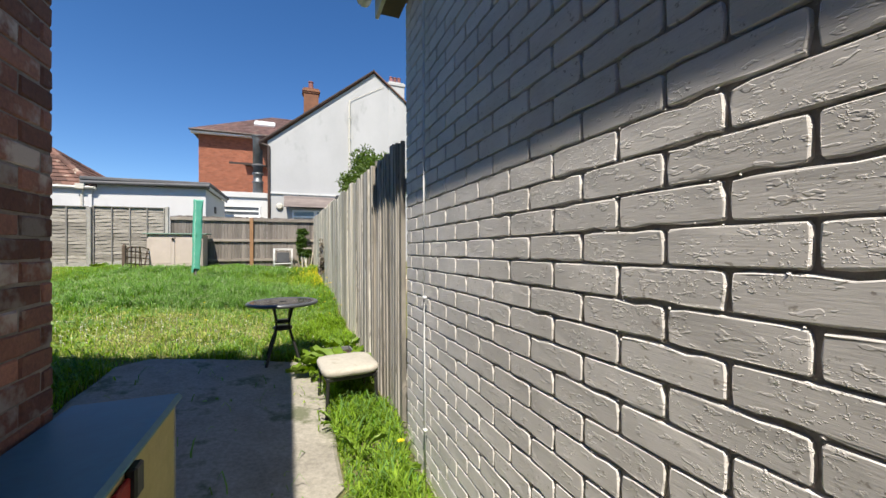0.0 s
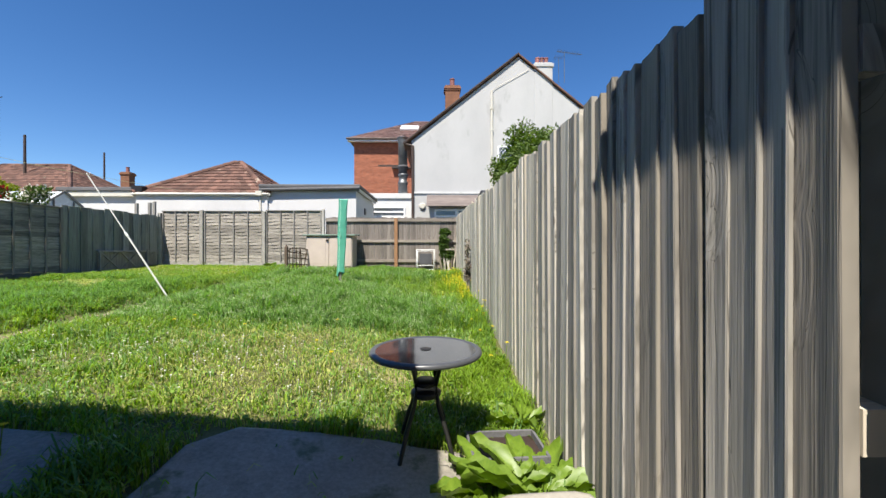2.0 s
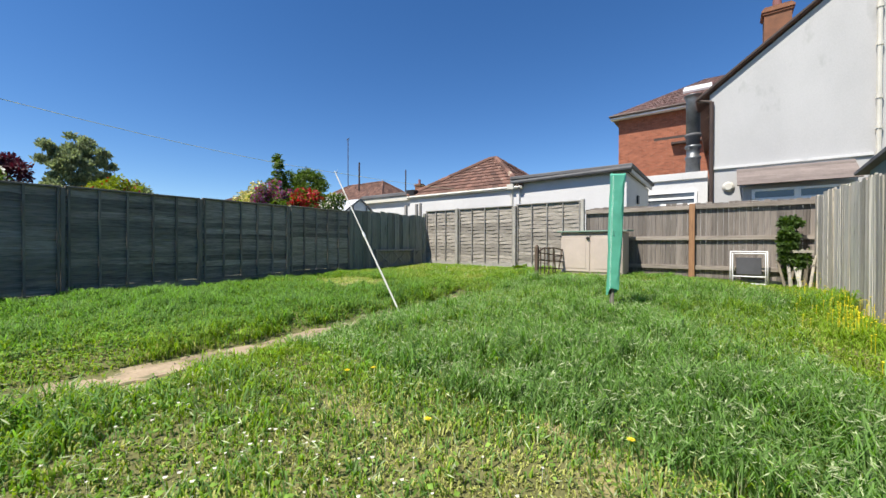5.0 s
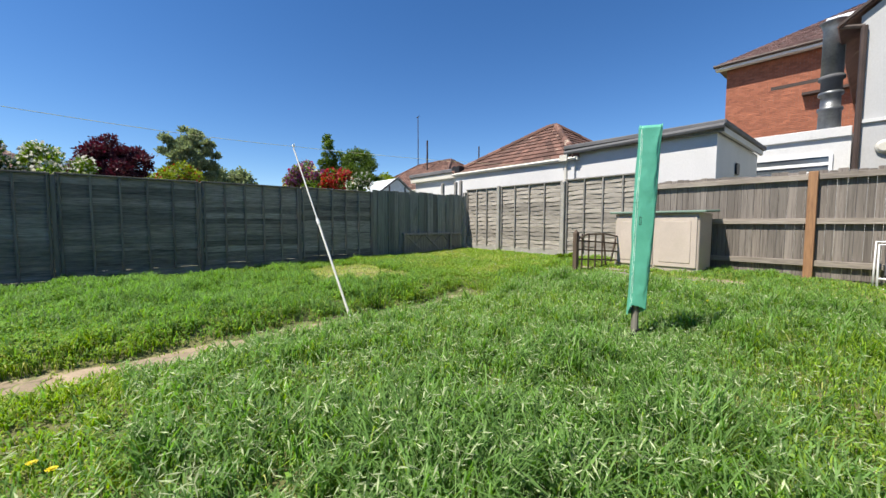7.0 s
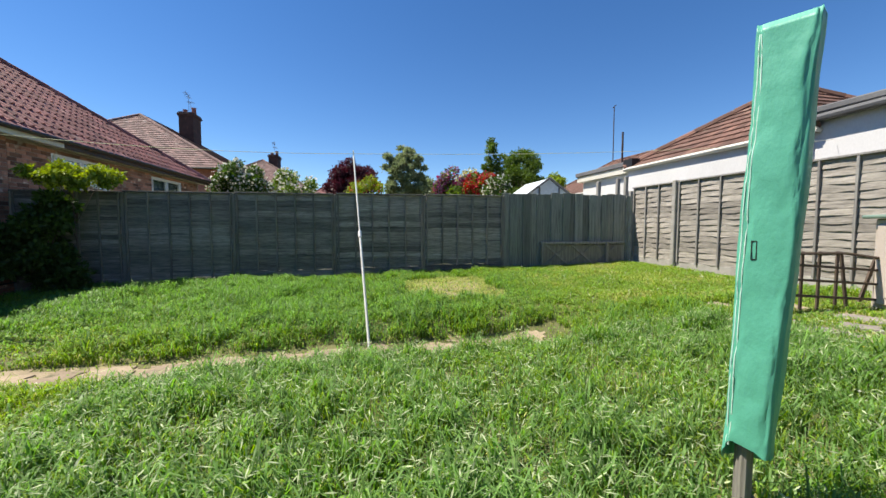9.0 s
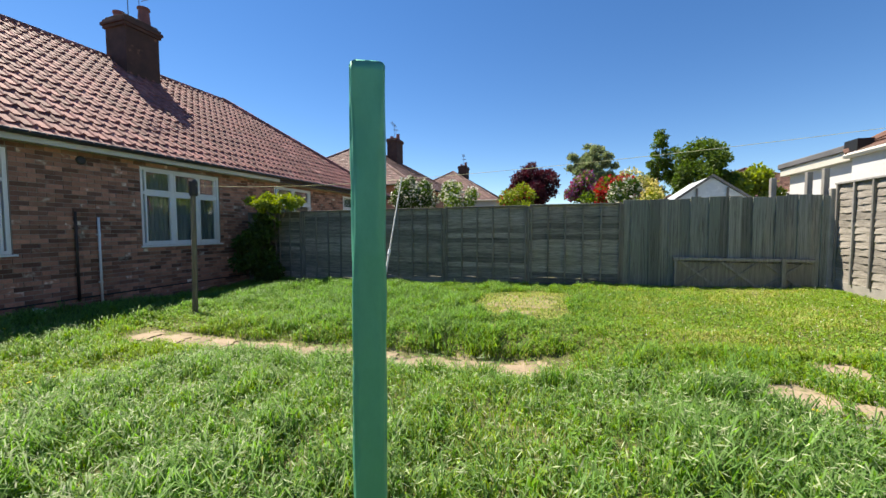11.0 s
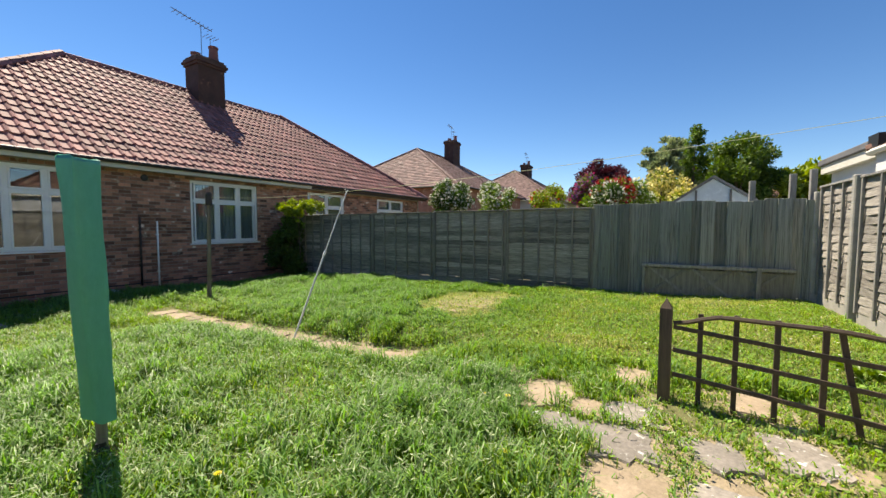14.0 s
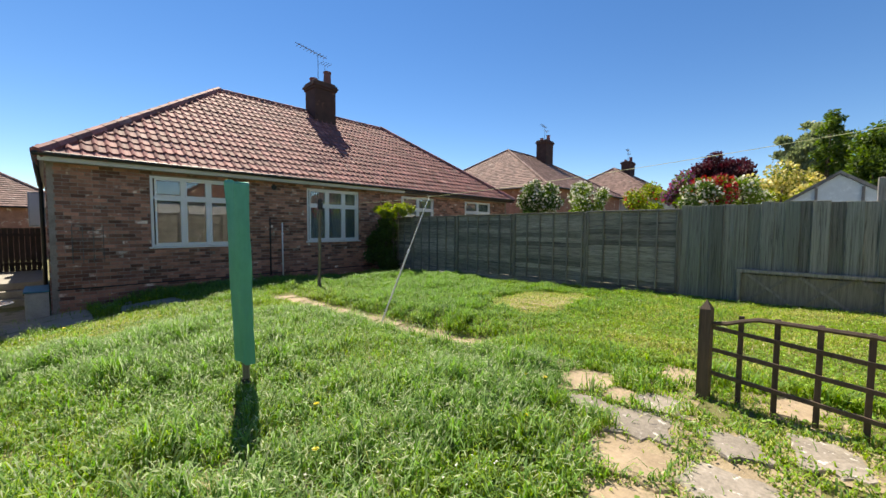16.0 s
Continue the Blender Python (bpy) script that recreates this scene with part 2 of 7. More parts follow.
def thick_paint(name, light, dark):
    """Old thick masonry paint: brushed along the courses, with crumbs and blisters in patches."""
    m = bpy.data.materials.new(name)
    m.use_nodes = True
    N, L = m.node_tree.nodes, m.node_tree.links
    bsdf = N["Principled BSDF"]
    bsdf.inputs["Specular IOR Level"].default_value = 0.3
    bsdf.inputs["Roughness"].default_value = 0.72
    pos, rnd = N.new("ShaderNodeNewGeometry").outputs["Position"], N.new("ShaderNodeObjectInfo").outputs["Random"]

    def field(scale3, detail=3.0, roughness=0.6):
        mp, t = N.new("ShaderNodeMapping"), N.new("ShaderNodeTexNoise")
        mp.inputs["Scale"].default_value = scale3
        L.new(pos, mp.inputs["Vector"])
        L.new(mp.outputs["Vector"], t.inputs["Vector"])
        t.inputs["Scale"].default_value, t.inputs["Detail"].default_value, t.inputs["Roughness"].default_value = 1.0, detail, roughness
        return t.outputs["Fac"]

    def ranged(v, a, b, c=0.0, d=1.0):
        n = N.new("ShaderNodeMapRange")
        for key, val in (("From Min", a), ("From Max", b), ("To Min", c), ("To Max", d)):
            n.inputs[key].default_value = val
        L.new(v, n.inputs["Value"])
        return n.outputs[0]

    def op(kind, a, b):
        n = N.new("ShaderNodeMath")
        n.operation = kind
        for i, v in enumerate((a, b)):
            if isinstance(v, (int, float)):
                n.inputs[i].default_value = v
            else:
                L.new(v, n.inputs[i])
        return n.outputs[0]

    brush = field((20, 26, 330), 2.0)
    patch = ranged(field((5, 5, 9), 3.0), 0.50, 0.60)
    crumb = ranged(field((105, 105, 125), 2.0, 0.7), 0.57, 0.66)
    blister = ranged(field((30, 26, 60), 2.0), 0.60, 0.64)
    lumps = op("MULTIPLY", crumb, patch)
    tone = N.new("ShaderNodeMix")
    tone.data_type = "RGBA"
    tone.inputs["A"].default_value, tone.inputs["B"].default_value = rgb(dark), rgb(light)
    L.new(ranged(op("ADD", op("MULTIPLY", field((3, 3, 5)), 0.7), op("MULTIPLY", brush, 0.3)), 0.38, 0.62), tone.inputs["Factor"])
    grime = N.new("ShaderNodeMix")
    grime.data_type = "RGBA"
    L.new(op("MULTIPLY", ranged(field((46, 46, 60), 4.0, 0.7), 0.62, 0.68), 0.7), grime.inputs["Factor"])
    L.new(tone.outputs["Result"], grime.inputs["A"])
    grime.inputs["B"].default_value = rgb((0.26, 0.22, 0.18))
    hs = N.new("ShaderNodeHueSaturation")
    L.new(ranged(rnd, 0.0, 1.0, 0.93, 1.05), hs.inputs["Value"])
    L.new(grime.outputs["Result"], hs.inputs["Color"])
    L.new(hs.outputs[0], bsdf.inputs["Base Color"])
    h = op("ADD", op("MULTIPLY", brush, 0.16), op("ADD", op("MULTIPLY", lumps, 0.9), op("MULTIPLY", blister, 0.35)))
    b = N.new("ShaderNodeBump")
    b.inputs["Strength"].default_value, b.inputs["Distance"].default_value = 0.55, 0.004
    L.new(h, b.inputs["Height"])
    L.new(b.outputs[0], bsdf.inputs["Normal"])
    return m


WOODV, WOODH, WOODY = (24, 24, 1.6), (1.6, 24, 24), (24, 1.6, 24)
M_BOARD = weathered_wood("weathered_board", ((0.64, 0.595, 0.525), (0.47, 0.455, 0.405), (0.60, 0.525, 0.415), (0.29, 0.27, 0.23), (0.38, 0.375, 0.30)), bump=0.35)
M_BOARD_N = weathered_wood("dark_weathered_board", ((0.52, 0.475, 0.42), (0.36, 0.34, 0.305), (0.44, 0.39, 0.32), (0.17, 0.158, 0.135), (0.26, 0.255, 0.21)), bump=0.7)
# Lap slats and battens: a lit tone, and a darker one with shade coloured in.
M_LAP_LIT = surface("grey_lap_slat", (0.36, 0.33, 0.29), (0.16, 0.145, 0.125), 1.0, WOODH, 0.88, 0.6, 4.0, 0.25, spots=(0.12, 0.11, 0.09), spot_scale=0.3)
M_LAP_SHADE = surface("shaded_lap_slat", (0.33, 0.31, 0.265), (0.115, 0.108, 0.09), 1.0, WOODY, 0.88, 0.8, 4.0, 0.38, spots=(0.085, 0.08, 0.07), spot_scale=0.3)
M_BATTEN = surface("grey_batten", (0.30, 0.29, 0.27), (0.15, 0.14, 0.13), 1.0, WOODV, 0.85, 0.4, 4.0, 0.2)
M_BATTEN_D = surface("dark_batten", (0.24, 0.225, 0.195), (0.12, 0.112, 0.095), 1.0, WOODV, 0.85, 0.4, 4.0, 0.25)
M_BOARD_D = weathered_wood("dark_grey_board", ((0.35, 0.365, 0.325), (0.23, 0.245, 0.215), (0.33, 0.32, 0.275), (0.085, 0.088, 0.076), (0.15, 0.185, 0.145)), knot=False, bump=0.7)
M_BOARD_B = weathered_wood("grey_brown_board", ((0.27, 0.235, 0.205), (0.20, 0.178, 0.158), (0.24, 0.21, 0.185), (0.095, 0.082, 0.073), (0.125, 0.11, 0.098)), (46.0, 1.0, 0.9), False)
M_RAIL = surface("grey_rail", (0.33, 0.29, 0.25), (0.17, 0.145, 0.12), 1.0, WOODH, 0.85, 0.5, 4.0, 0.15)
M_POST_OR = surface("orange_brown_post", (0.36, 0.20, 0.10), (0.22, 0.115, 0.06), 1.0, WOODV, 0.8, 0.4, 4.0, 0.1)
M_CONC = surface("post_concrete", (0.42, 0.40, 0.36), (0.26, 0.25, 0.225), 5.0, (1, 1, 1), 0.9, 0.4, 70.0, 0.12)
M_SLAB = surface("slab_concrete", (0.38, 0.35, 0.295), (0.19, 0.175, 0.145), 3.0, (1, 1, 1), 0.92, 0.6, 45.0, 0.12, spots=(0.13, 0.135, 0.085), spot_scale=3.0, spot_cut=0.54)
M_FLAG = surface("path_stone", (0.40, 0.315, 0.22), (0.235, 0.18, 0.118), 4.0, (1, 1, 1), 0.95, 0.8, 38.0, 0.2, spots=(0.14, 0.135, 0.07), spot_scale=7.0, spot_cut=0.58)
M_LICHEN = surface("grey_lichen_stone", (0.32, 0.285, 0.245), (0.17, 0.15, 0.125), 5.0, (1, 1, 1), 0.95, 0.8, 40.0, 0.15, spots=(0.70, 0.69, 0.66), spot_scale=16.0, spot_cut=0.60)
M_GREYBRICK = thick_paint("grey_painted_brick", (0.73, 0.69, 0.65), (0.61, 0.575, 0.54))
M_GREYMORTAR = surface("painted_mortar", (0.52, 0.48, 0.43), (0.30, 0.27, 0.235), 8.0, (1, 1, 1), 0.9, 0.6, 60.0, 0.0)
M_REDBRICK = surface("multi_red_brick", (0.36, 0.165, 0.11), (0.16, 0.078, 0.06), 3.0, (1, 1, 1), 0.9, 0.7, 60.0, 0.5, spots=(0.46, 0.38, 0.325), spot_scale=3.4, spot_cut=0.53)
M_REDBRICK_I = surface("multi_red_brick_wall", (0.43, 0.215, 0.148), (0.195, 0.097, 0.07), 3.0, (1, 1, 1), 0.9, 0.4, 60.0, 0.6, spots=(0.62, 0.53, 0.44), spot_scale=2.8, spot_cut=0.60, island=True)
M_SOOT = surface("sooty_brick", (0.09, 0.046, 0.038), (0.035, 0.022, 0.019), 3.0, (1, 1, 1), 0.92, 0.4, 60.0, 0.2, spots=(0.20, 0.10, 0.07), spot_scale=4.0, island=True)
M_TILE_OLD = surface("old_brown_red_tile", (0.245, 0.150, 0.132), (0.112, 0.068, 0.060), 1.5, (1, 1, 1), 0.8, 0.3, 40.0, 0.36, spots=(0.32, 0.26, 0.23), spot_scale=0.9, spot_cut=0.60, island=True)
M_PORCH = surface("grey_brown_tile", (0.20, 0.165, 0.15), (0.11, 0.09, 0.082), 2.0, (1, 1, 1), 0.8, 0.3, 40.0, 0.2)
M_STACK = surface("brown_orange_brick", (0.24, 0.11, 0.06), (0.12, 0.058, 0.036), 3.0, (1, 1, 1), 0.9, 0.4, 50.0, 0.2, island=True)
M_MORTAR = surface("brown_mortar", (0.38, 0.33, 0.29), (0.20, 0.17, 0.145), 5.0, (1, 1, 1), 0.95, 0.4, 50.0, 0.0)
M_ORBRICK = surface("orange_red_brick", (0.40, 0.15, 0.085), (0.25, 0.095, 0.06), 2.0, (1, 1, 1), 0.9, 0.2, 30.0, 0.18, island=True)
M_TILE = surface("red_roof_tile", (0.335, 0.138, 0.126), (0.145, 0.056, 0.052), 1.5, (1, 1, 1), 0.74, 0.3, 40.0, 0.34, spots=(0.37, 0.22, 0.195), spot_scale=0.8, spot_cut=0.60, spec=0.42)
M_TILE_I = surface("red_roof_tile_far", (0.335, 0.138, 0.126), (0.145, 0.056, 0.052), 1.5, (1, 1, 1), 0.74, 0.3, 40.0, 0.34, spots=(0.37, 0.22, 0.195), spot_scale=0.8, spot_cut=0.60, island=True, spec=0.42)
M_BROWNTILE = surface("brown_roof_tile", (0.205, 0.108, 0.078), (0.085, 0.048, 0.038), 1.5, (1, 1, 1), 0.85, 0.3, 30.0, 0.40, spots=(0.36, 0.31, 0.24), spot_scale=2.2, spot_cut=0.63, island=True)
M_RENDER = surface("white_render", (0.62, 0.62, 0.615), (0.51, 0.51, 0.505), 0.8, (1, 1, 0.5), 0.85, 0.25, 40.0, 0.0, spots=(0.38, 0.38, 0.37), spot_scale=0.6, spot_cut=0.64)
M_RENDER_G = surface("grey_white_render", (0.475, 0.475, 0.475), (0.395, 0.395, 0.395), 0.8, (1, 1, 0.5), 0.85, 0.25, 40.0, 0.0, spots=(0.32, 0.32, 0.315), spot_scale=0.6, spot_cut=0.62)
M_WHITE = surface("white_plastic", (0.80, 0.80, 0.80), (0.72, 0.73, 0.73), 2.0, (1, 1, 1), 0.35, 0.0, 20.0, 0.0, spec=0.5)
M_CREAM = surface("cream_fascia", (0.62, 0.60, 0.53), (0.50, 0.48, 0.42), 2.0, (1, 1, 1), 0.5, 0.1, 30.0, 0.0)
M_BLACK = surface("black_plastic", (0.028, 0.027, 0.026), (0.016, 0.016, 0.016), 4.0, (1, 1, 1), 0.42, 0.1, 40.0, 0.05)
M_BROWNDK = surface("dark_brown_paint", (0.07, 0.045, 0.035), (0.035, 0.024, 0.02), 4.0, (1, 1, 1), 0.6, 0.2, 40.0, 0.1)
M_FELT = surface("roofing_felt", (0.16, 0.16, 0.165), (0.08, 0.08, 0.085), 2.0, (1, 1, 1), 0.85, 0.3, 60.0, 0.05)
M_METAL = surface("galvanised_duct", (0.25, 0.26, 0.265), (0.13, 0.138, 0.143), 3.0, (1, 1, 1), 0.45, 0.15, 20.0, 0.05, metal=0.7)
M_GLASS = glass_pane("window_glass")
M_CURTAIN = surface("net_curtain", (0.34, 0.35, 0.345), (0.16, 0.165, 0.165), 2.0, (14, 14, 0.6), 0.9, 0.2, 6.0, 0.0)
M_ROOM = surface("dim_room", (0.17, 0.165, 0.15), (0.10, 0.095, 0.09), 2.0, (1, 1, 1), 0.9, 0.0, 20.0, 0.0)


# ---- ground ----
def smooth01(v):
    v = min(1.0, max(0.0, v))
    return v * v * (3 - 2 * v)


def ground_z(x, y):
    """The garden climbs away from the passage and to the far corner, and is level beyond it."""
    yy = min(max(y, -6.0), 18.0)
    low = 0.82 * (1 - math.exp(-max(0.0, yy - 4.3) / 8.0))
    high = 0.48 + 0.025 * (max(yy, 3.85) - 3.85)
    s = 1 - math.exp(-max(0.0, -x - 0.15) / 2.0)
    s *= smooth01((yy - 2.6) / 2.0)
    z = low * (1 - s) + high * s
    # the sunken path across the lawn
    d = x + 4.42 + 0.04 * (y - 9.0)
    if abs(d) < 1.6 and 5.4 < y < 12.6:
        k = math.exp(-(max(0.0, abs(d) - 0.18) / (0.42 if d > 0 else 0.26)) ** 2) * smooth01((y - 5.4) / 1.6) * smooth01((12.6 - y) / 1.2)
        z += (0.45 - z) * k
    if y > 3.9 and -9.2 < x < 0.6:
        z += 0.05 * noise.noise((x * 0.55, y * 0.55, 3.0)) + 0.018 * noise.noise((x * 2.1, y * 2.1, 9.0))
    return z
M_LAWN = surface("lawn_soil", (0.20, 0.19, 0.075), (0.07, 0.078, 0.025), 1.4, (1, 1, 1), 0.95, 1.0, 85.0, 0.0, spots=(0.36, 0.30, 0.155), spot_scale=1.1, spot_cut=0.58)

# Ground: one sheet, fine in the garden, coarse out to the horizon.
gx = [-900, -300, -120, -60, -30, -20, -14] + [round(-10 + 0.125 * i, 3) for i in range(90)] + [1.6, 2.5, 6, 14, 30, 60, 120, 300, 900]
gy = [-900, -300, -120, -60, -30, -14, -8, -4, -1] + [round(0.6 + 0.2 * i, 3) for i in range(84)] + [18, 20, 24, 32, 60, 120, 300, 900]
gm = MB()
gm.add([(x, y, ground_z(x, y)) for y in gy for x in gx],
       [(j * len(gx) + i, j * len(gx) + i + 1, (j + 1) * len(gx) + i + 1, (j + 1) * len(gx) + i) for j in range(len(gy) - 1) for i in range(len(gx) - 1)])
ground = tagged(new("ground", gm.mesh("ground", M_LAWN, smooth=True)), "sloping lawn soil with dry straw patches", "ground", kind="structure")


# ---- fences ----
def feather_fence():
    """Upright feather-edge boards along the side boundary with rails behind."""
    f_ = thing("fence_east", (0.57, 4.5, 0), "weathered close-board timber fence of upright grey boards", "fence", kind="structure")
    rnd = random.Random(5)
    y, i = 4.5, 0
    while y < 16.28:
        w = (rnd.choice((0.085, 0.10, 0.11)) if y < 6.0 else rnd.choice((0.095, 0.11, 0.125, 0.145))) * rnd.uniform(0.92, 1.08)
        zb = ground_z(0.5, y) - 0.06
        zt = 1.97 + 0.036 * (y - 4.5) + rnd.uniform(-0.04, 0.025)
        # a board tapers from one edge to the other, is cupped, and leans or twists a little
        near, far_e = (rnd.uniform(0.004, 0.010), rnd.uniform(-0.002, 0.004)) if i % 3 else (rnd.uniform(-0.002, 0.003), rnd.uniform(0.006, 0.013))
        if y < 7.0:
            near, far_e = rnd.uniform(0.005, 0.011), rnd.uniform(-0.002, 0.002)
        gap = rnd.choice((-0.006, -0.004, -0.003, -0.002, 0.003, 0.010))
        lean, twist = rnd.uniform(-0.012, 0.012), rnd.uniform(-0.007, 0.007)
        tilt = rnd.uniform(-0.02, 0.02)
        h = zt - zb
        vs = []
        for f in (0.0, 0.35, 0.7, 1.0):
            bow = 0.004 * math.sin(f * 3.1 + i)
            for yy, xx in ((0.0, 0.014), (0.001, -near - bow + twist * f), (0.006, -near - 0.002 - bow + twist * f), (w * 0.5, -0.5 * (near + far_e) + 0.0015 - bow), (w - gap - 0.006, -far_e - 0.002 - bow - twist * f), (w - gap, -far_e - bow - twist * f), (w - gap, 0.014)):
                vs.append((xx, yy + lean * f, h * f + (tilt * (yy - w / 2) * (1 if f == 1.0 else 0))))
        m_ = 7
        fs = [(r * m_ + k, r * m_ + (k + 1) % m_, (r + 1) * m_ + (k + 1) % m_, (r + 1) * m_ + k) for r in range(3) for k in range(m_)] + [tuple(range(m_))[::-1], tuple(range(3 * m_, 4 * m_))]
        fs = [tuple(reversed(q)) for q in fs]
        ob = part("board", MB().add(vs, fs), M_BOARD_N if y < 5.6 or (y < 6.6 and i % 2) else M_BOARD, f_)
        ob.matrix_basis = pose(0, y - 4.5, zb)
        y += w
        i += 1
    for zr in (0.35, 1.0, 1.65):
        mb = MB()
        n = 12
        for k in range(n):
            ya, yb = 11.8 * k / n, 11.8 * (k + 1) / n
            za, zb = zr + ground_z(0.5, 4.5 + ya), zr + ground_z(0.5, 4.5 + yb)
            mb.prism([(0.016, ya, za - 0.04), (0.016, ya, za + 0.04), (0.016, yb, zb + 0.04), (0.016, yb, zb - 0.04)], (0.05, 0, 0))
        part("rail", mb, M_BOARD, f_)
    for k in range(7):
        yk = 0.05 + 1.93 * k
        box_part("post", (0.07, 0.17, yk, yk + 0.1, ground_z(0.6, 4.5 + yk) - 0.2, 1.9 + 0.036 * yk), M_BOARD, f_)
    return f_


feather_fence()


def lap_panel(name, length, height, slat_mat, batten_mat, seed, at, rz, label, battens=3, bow=0.01, parent=None):
    """A waney-edge lap panel: rough overlapping slats in a frame with upright battens, on a gravel board. Runs along its x, faces -y."""
    rnd = random.Random(seed)
    p = thing(name, at, label, "fence panel", group="lap fence panels", rz=rz)
    box_part("gravel_board", (0, length, -0.02, 0.02, -0.10, 0.15), M_CONC if slat_mat is M_LAP_LIT else slat_mat, p, "", 0.004)
    n = max(8, int((height - 0.2) / 0.105))
    for k in range(n):
        z0 = 0.15 + (height - 0.2) * k / n
        z1 = z0 + (height - 0.2) / n + 0.03
        mb, m = MB(), 14
        vs = []
        for i in range(m + 1):
            x = length * i / m
            wob = 0.008 * math.sin(i * rnd.uniform(0.5, 1.4) + seed) + rnd.uniform(-0.006, 0.006)
            b = bow * math.sin(i * 1.3 + k)
            vs += [(x, -0.022 - b, z0 + wob), (x, -0.006, z1), (x, 0.004, z1), (x, -0.012 - b, z0 + wob)]
        fs = []
        for i in range(m):
            a, c = 4 * i, 4 * i + 4
            fs += [(a, c, c + 1, a + 1), (a + 1, c + 1, c + 2, a + 2), (a + 2, c + 2, c + 3, a + 3), (a + 3, c + 3, c, a)]
        mb.add(vs, fs)
        part("slat", mb, slat_mat, p)
    for k in range(battens + 2):
        x = 0.02 + (length - 0.06) * k / (battens + 1)
        box_part("batten", (x, x + 0.032, -0.055, -0.024, 0.13, height - 0.02 + rnd.uniform(-0.01, 0.01)), batten_mat, p, "", 0.003)
    box_part("capping", (-0.005, length + 0.005, -0.06, 0.02, height - 0.03, height), batten_mat, p, "", 0.004)
    return p


# Side fence in shade (x = -9), its shade partly in the colour: lap panels, then upright boards to the corner.
FX = -9.0
for k, (ya, yb) in enumerate(((3.95, 5.62), (5.68, 7.50), (7.56, 9.40), (9.46, 11.24), (11.30, 13.04))):
    z = ground_z(FX, 0.5 * (ya + yb)) + 0.0
    lap_panel("lap_fence", yb - ya, 2.29 - z + 0.012 * k, M_LAP_SHADE, M_BATTEN_D, 20 + k, (FX, ya, z), 90, "weathered waney lap fence panel with upright battens, coloured darker for shade", battens=4, bow=0.006)
for yk in (3.90, 5.65, 7.53, 9.43, 11.27, 13.055):
    z = ground_z(FX, yk)
    tagged(box_part("fence_post", (FX - 0.04, FX + 0.03, yk - 0.028, yk + 0.028, z - 0.2, 2.27 + 0.006 * (yk - 5)), M_BATTEN_D, None, "", 0.005), "timber post between lap panels, coloured darker for shade", "fence post", "side fence posts")


def board_run(name, at, rz, length, zb, zt, material, seed, label, w=0.15, gap=0.004, rails=(), rail_mat=None, rail_front=False):
    f = thing(name, at, label, "fence", kind="structure", rz=rz)
    rnd = random.Random(seed)
    x, i = 0.0, 0
    while x < length - 0.03:
        ww = min(w * rnd.uniform(0.85, 1.12), length - x)
        t = rnd.uniform(0.0, 0.004) + (0.021 if gap < 0 and i % 2 else 0.0)
        i += 1
        mb = MB().box(x, x + ww - gap, -0.02 - t, -t, zb, zt + rnd.uniform(-0.025, 0.02))
        part("board", mb, material, f, "", 0.003)
        x += ww
    for zr in rails:
        ya, yb = (-0.085, -0.034) if rail_front else (0.004, 0.054)
        box_part("rail", (0, length, ya, yb, zr - 0.045, zr + 0.045), rail_mat, f, "", 0.004)
    return f


board_run("fence_west", (FX, 13.07, 0), 90, 3.25, 0.6, 2.40, M_BOARD_D, 31, "dark green-grey upright timber boards of a side fence", 0.16, -0.014, (0.95, 1.95), M_BOARD_D)
# Far fence (y = 16.3): three lap panels between concrete posts, then boards with arris rails.
for k, (xa, xb) in enumerate(((-8.93, -7.70), (-7.60, -5.71), (-5.61, -3.82))):
    z = ground_z(0.5 * (xa + xb), 16.3)
    lap_panel("lap_fence", xb - xa, 2.58 - z + (0.0 if k < 2 else 0.02), M_LAP_LIT, M_BATTEN, 40 + k, (xa, 16.33, z), 0, "sunlit grey waney lap fence panel between concrete posts", battens=2 if k == 0 else 3, bow=0.010)
for xk, h in ((-8.99, 2.5), (-7.65, 2.60), (-5.66, 2.56), (-3.76, 2.63)):
    tagged(box_part("fence_post", (xk - 0.045, xk + 0.045, 16.23, 16.35, 0.4, h), M_CONC, None, "", 0.012), "pale weathered concrete fence post", "fence post", "concrete fence posts")
board_run("fence_north", (-3.70, 16.40, 0), 0, 2.25, 0.72, 2.37, M_BOARD_B, 51, "grey-brown close-board fence with horizontal rails", 0.10, 0.003, (0.95, 1.60, 2.28), M_RAIL, True)
board_run("fence_north_end", (-1.36, 16.40, 0), 0, 1.98, 0.72, 2.37, M_BOARD_B, 52, "grey-brown close-board fence with horizontal rails", 0.10, 0.003, (0.95, 1.60, 2.28), M_RAIL, True)
tagged(box_part("fence_post", (-1.46, -1.35, 16.27, 16.38, 0.5, 2.36), M_POST_OR, None, "", 0.006), "orange-brown timber post of the rear fence", "fence post")


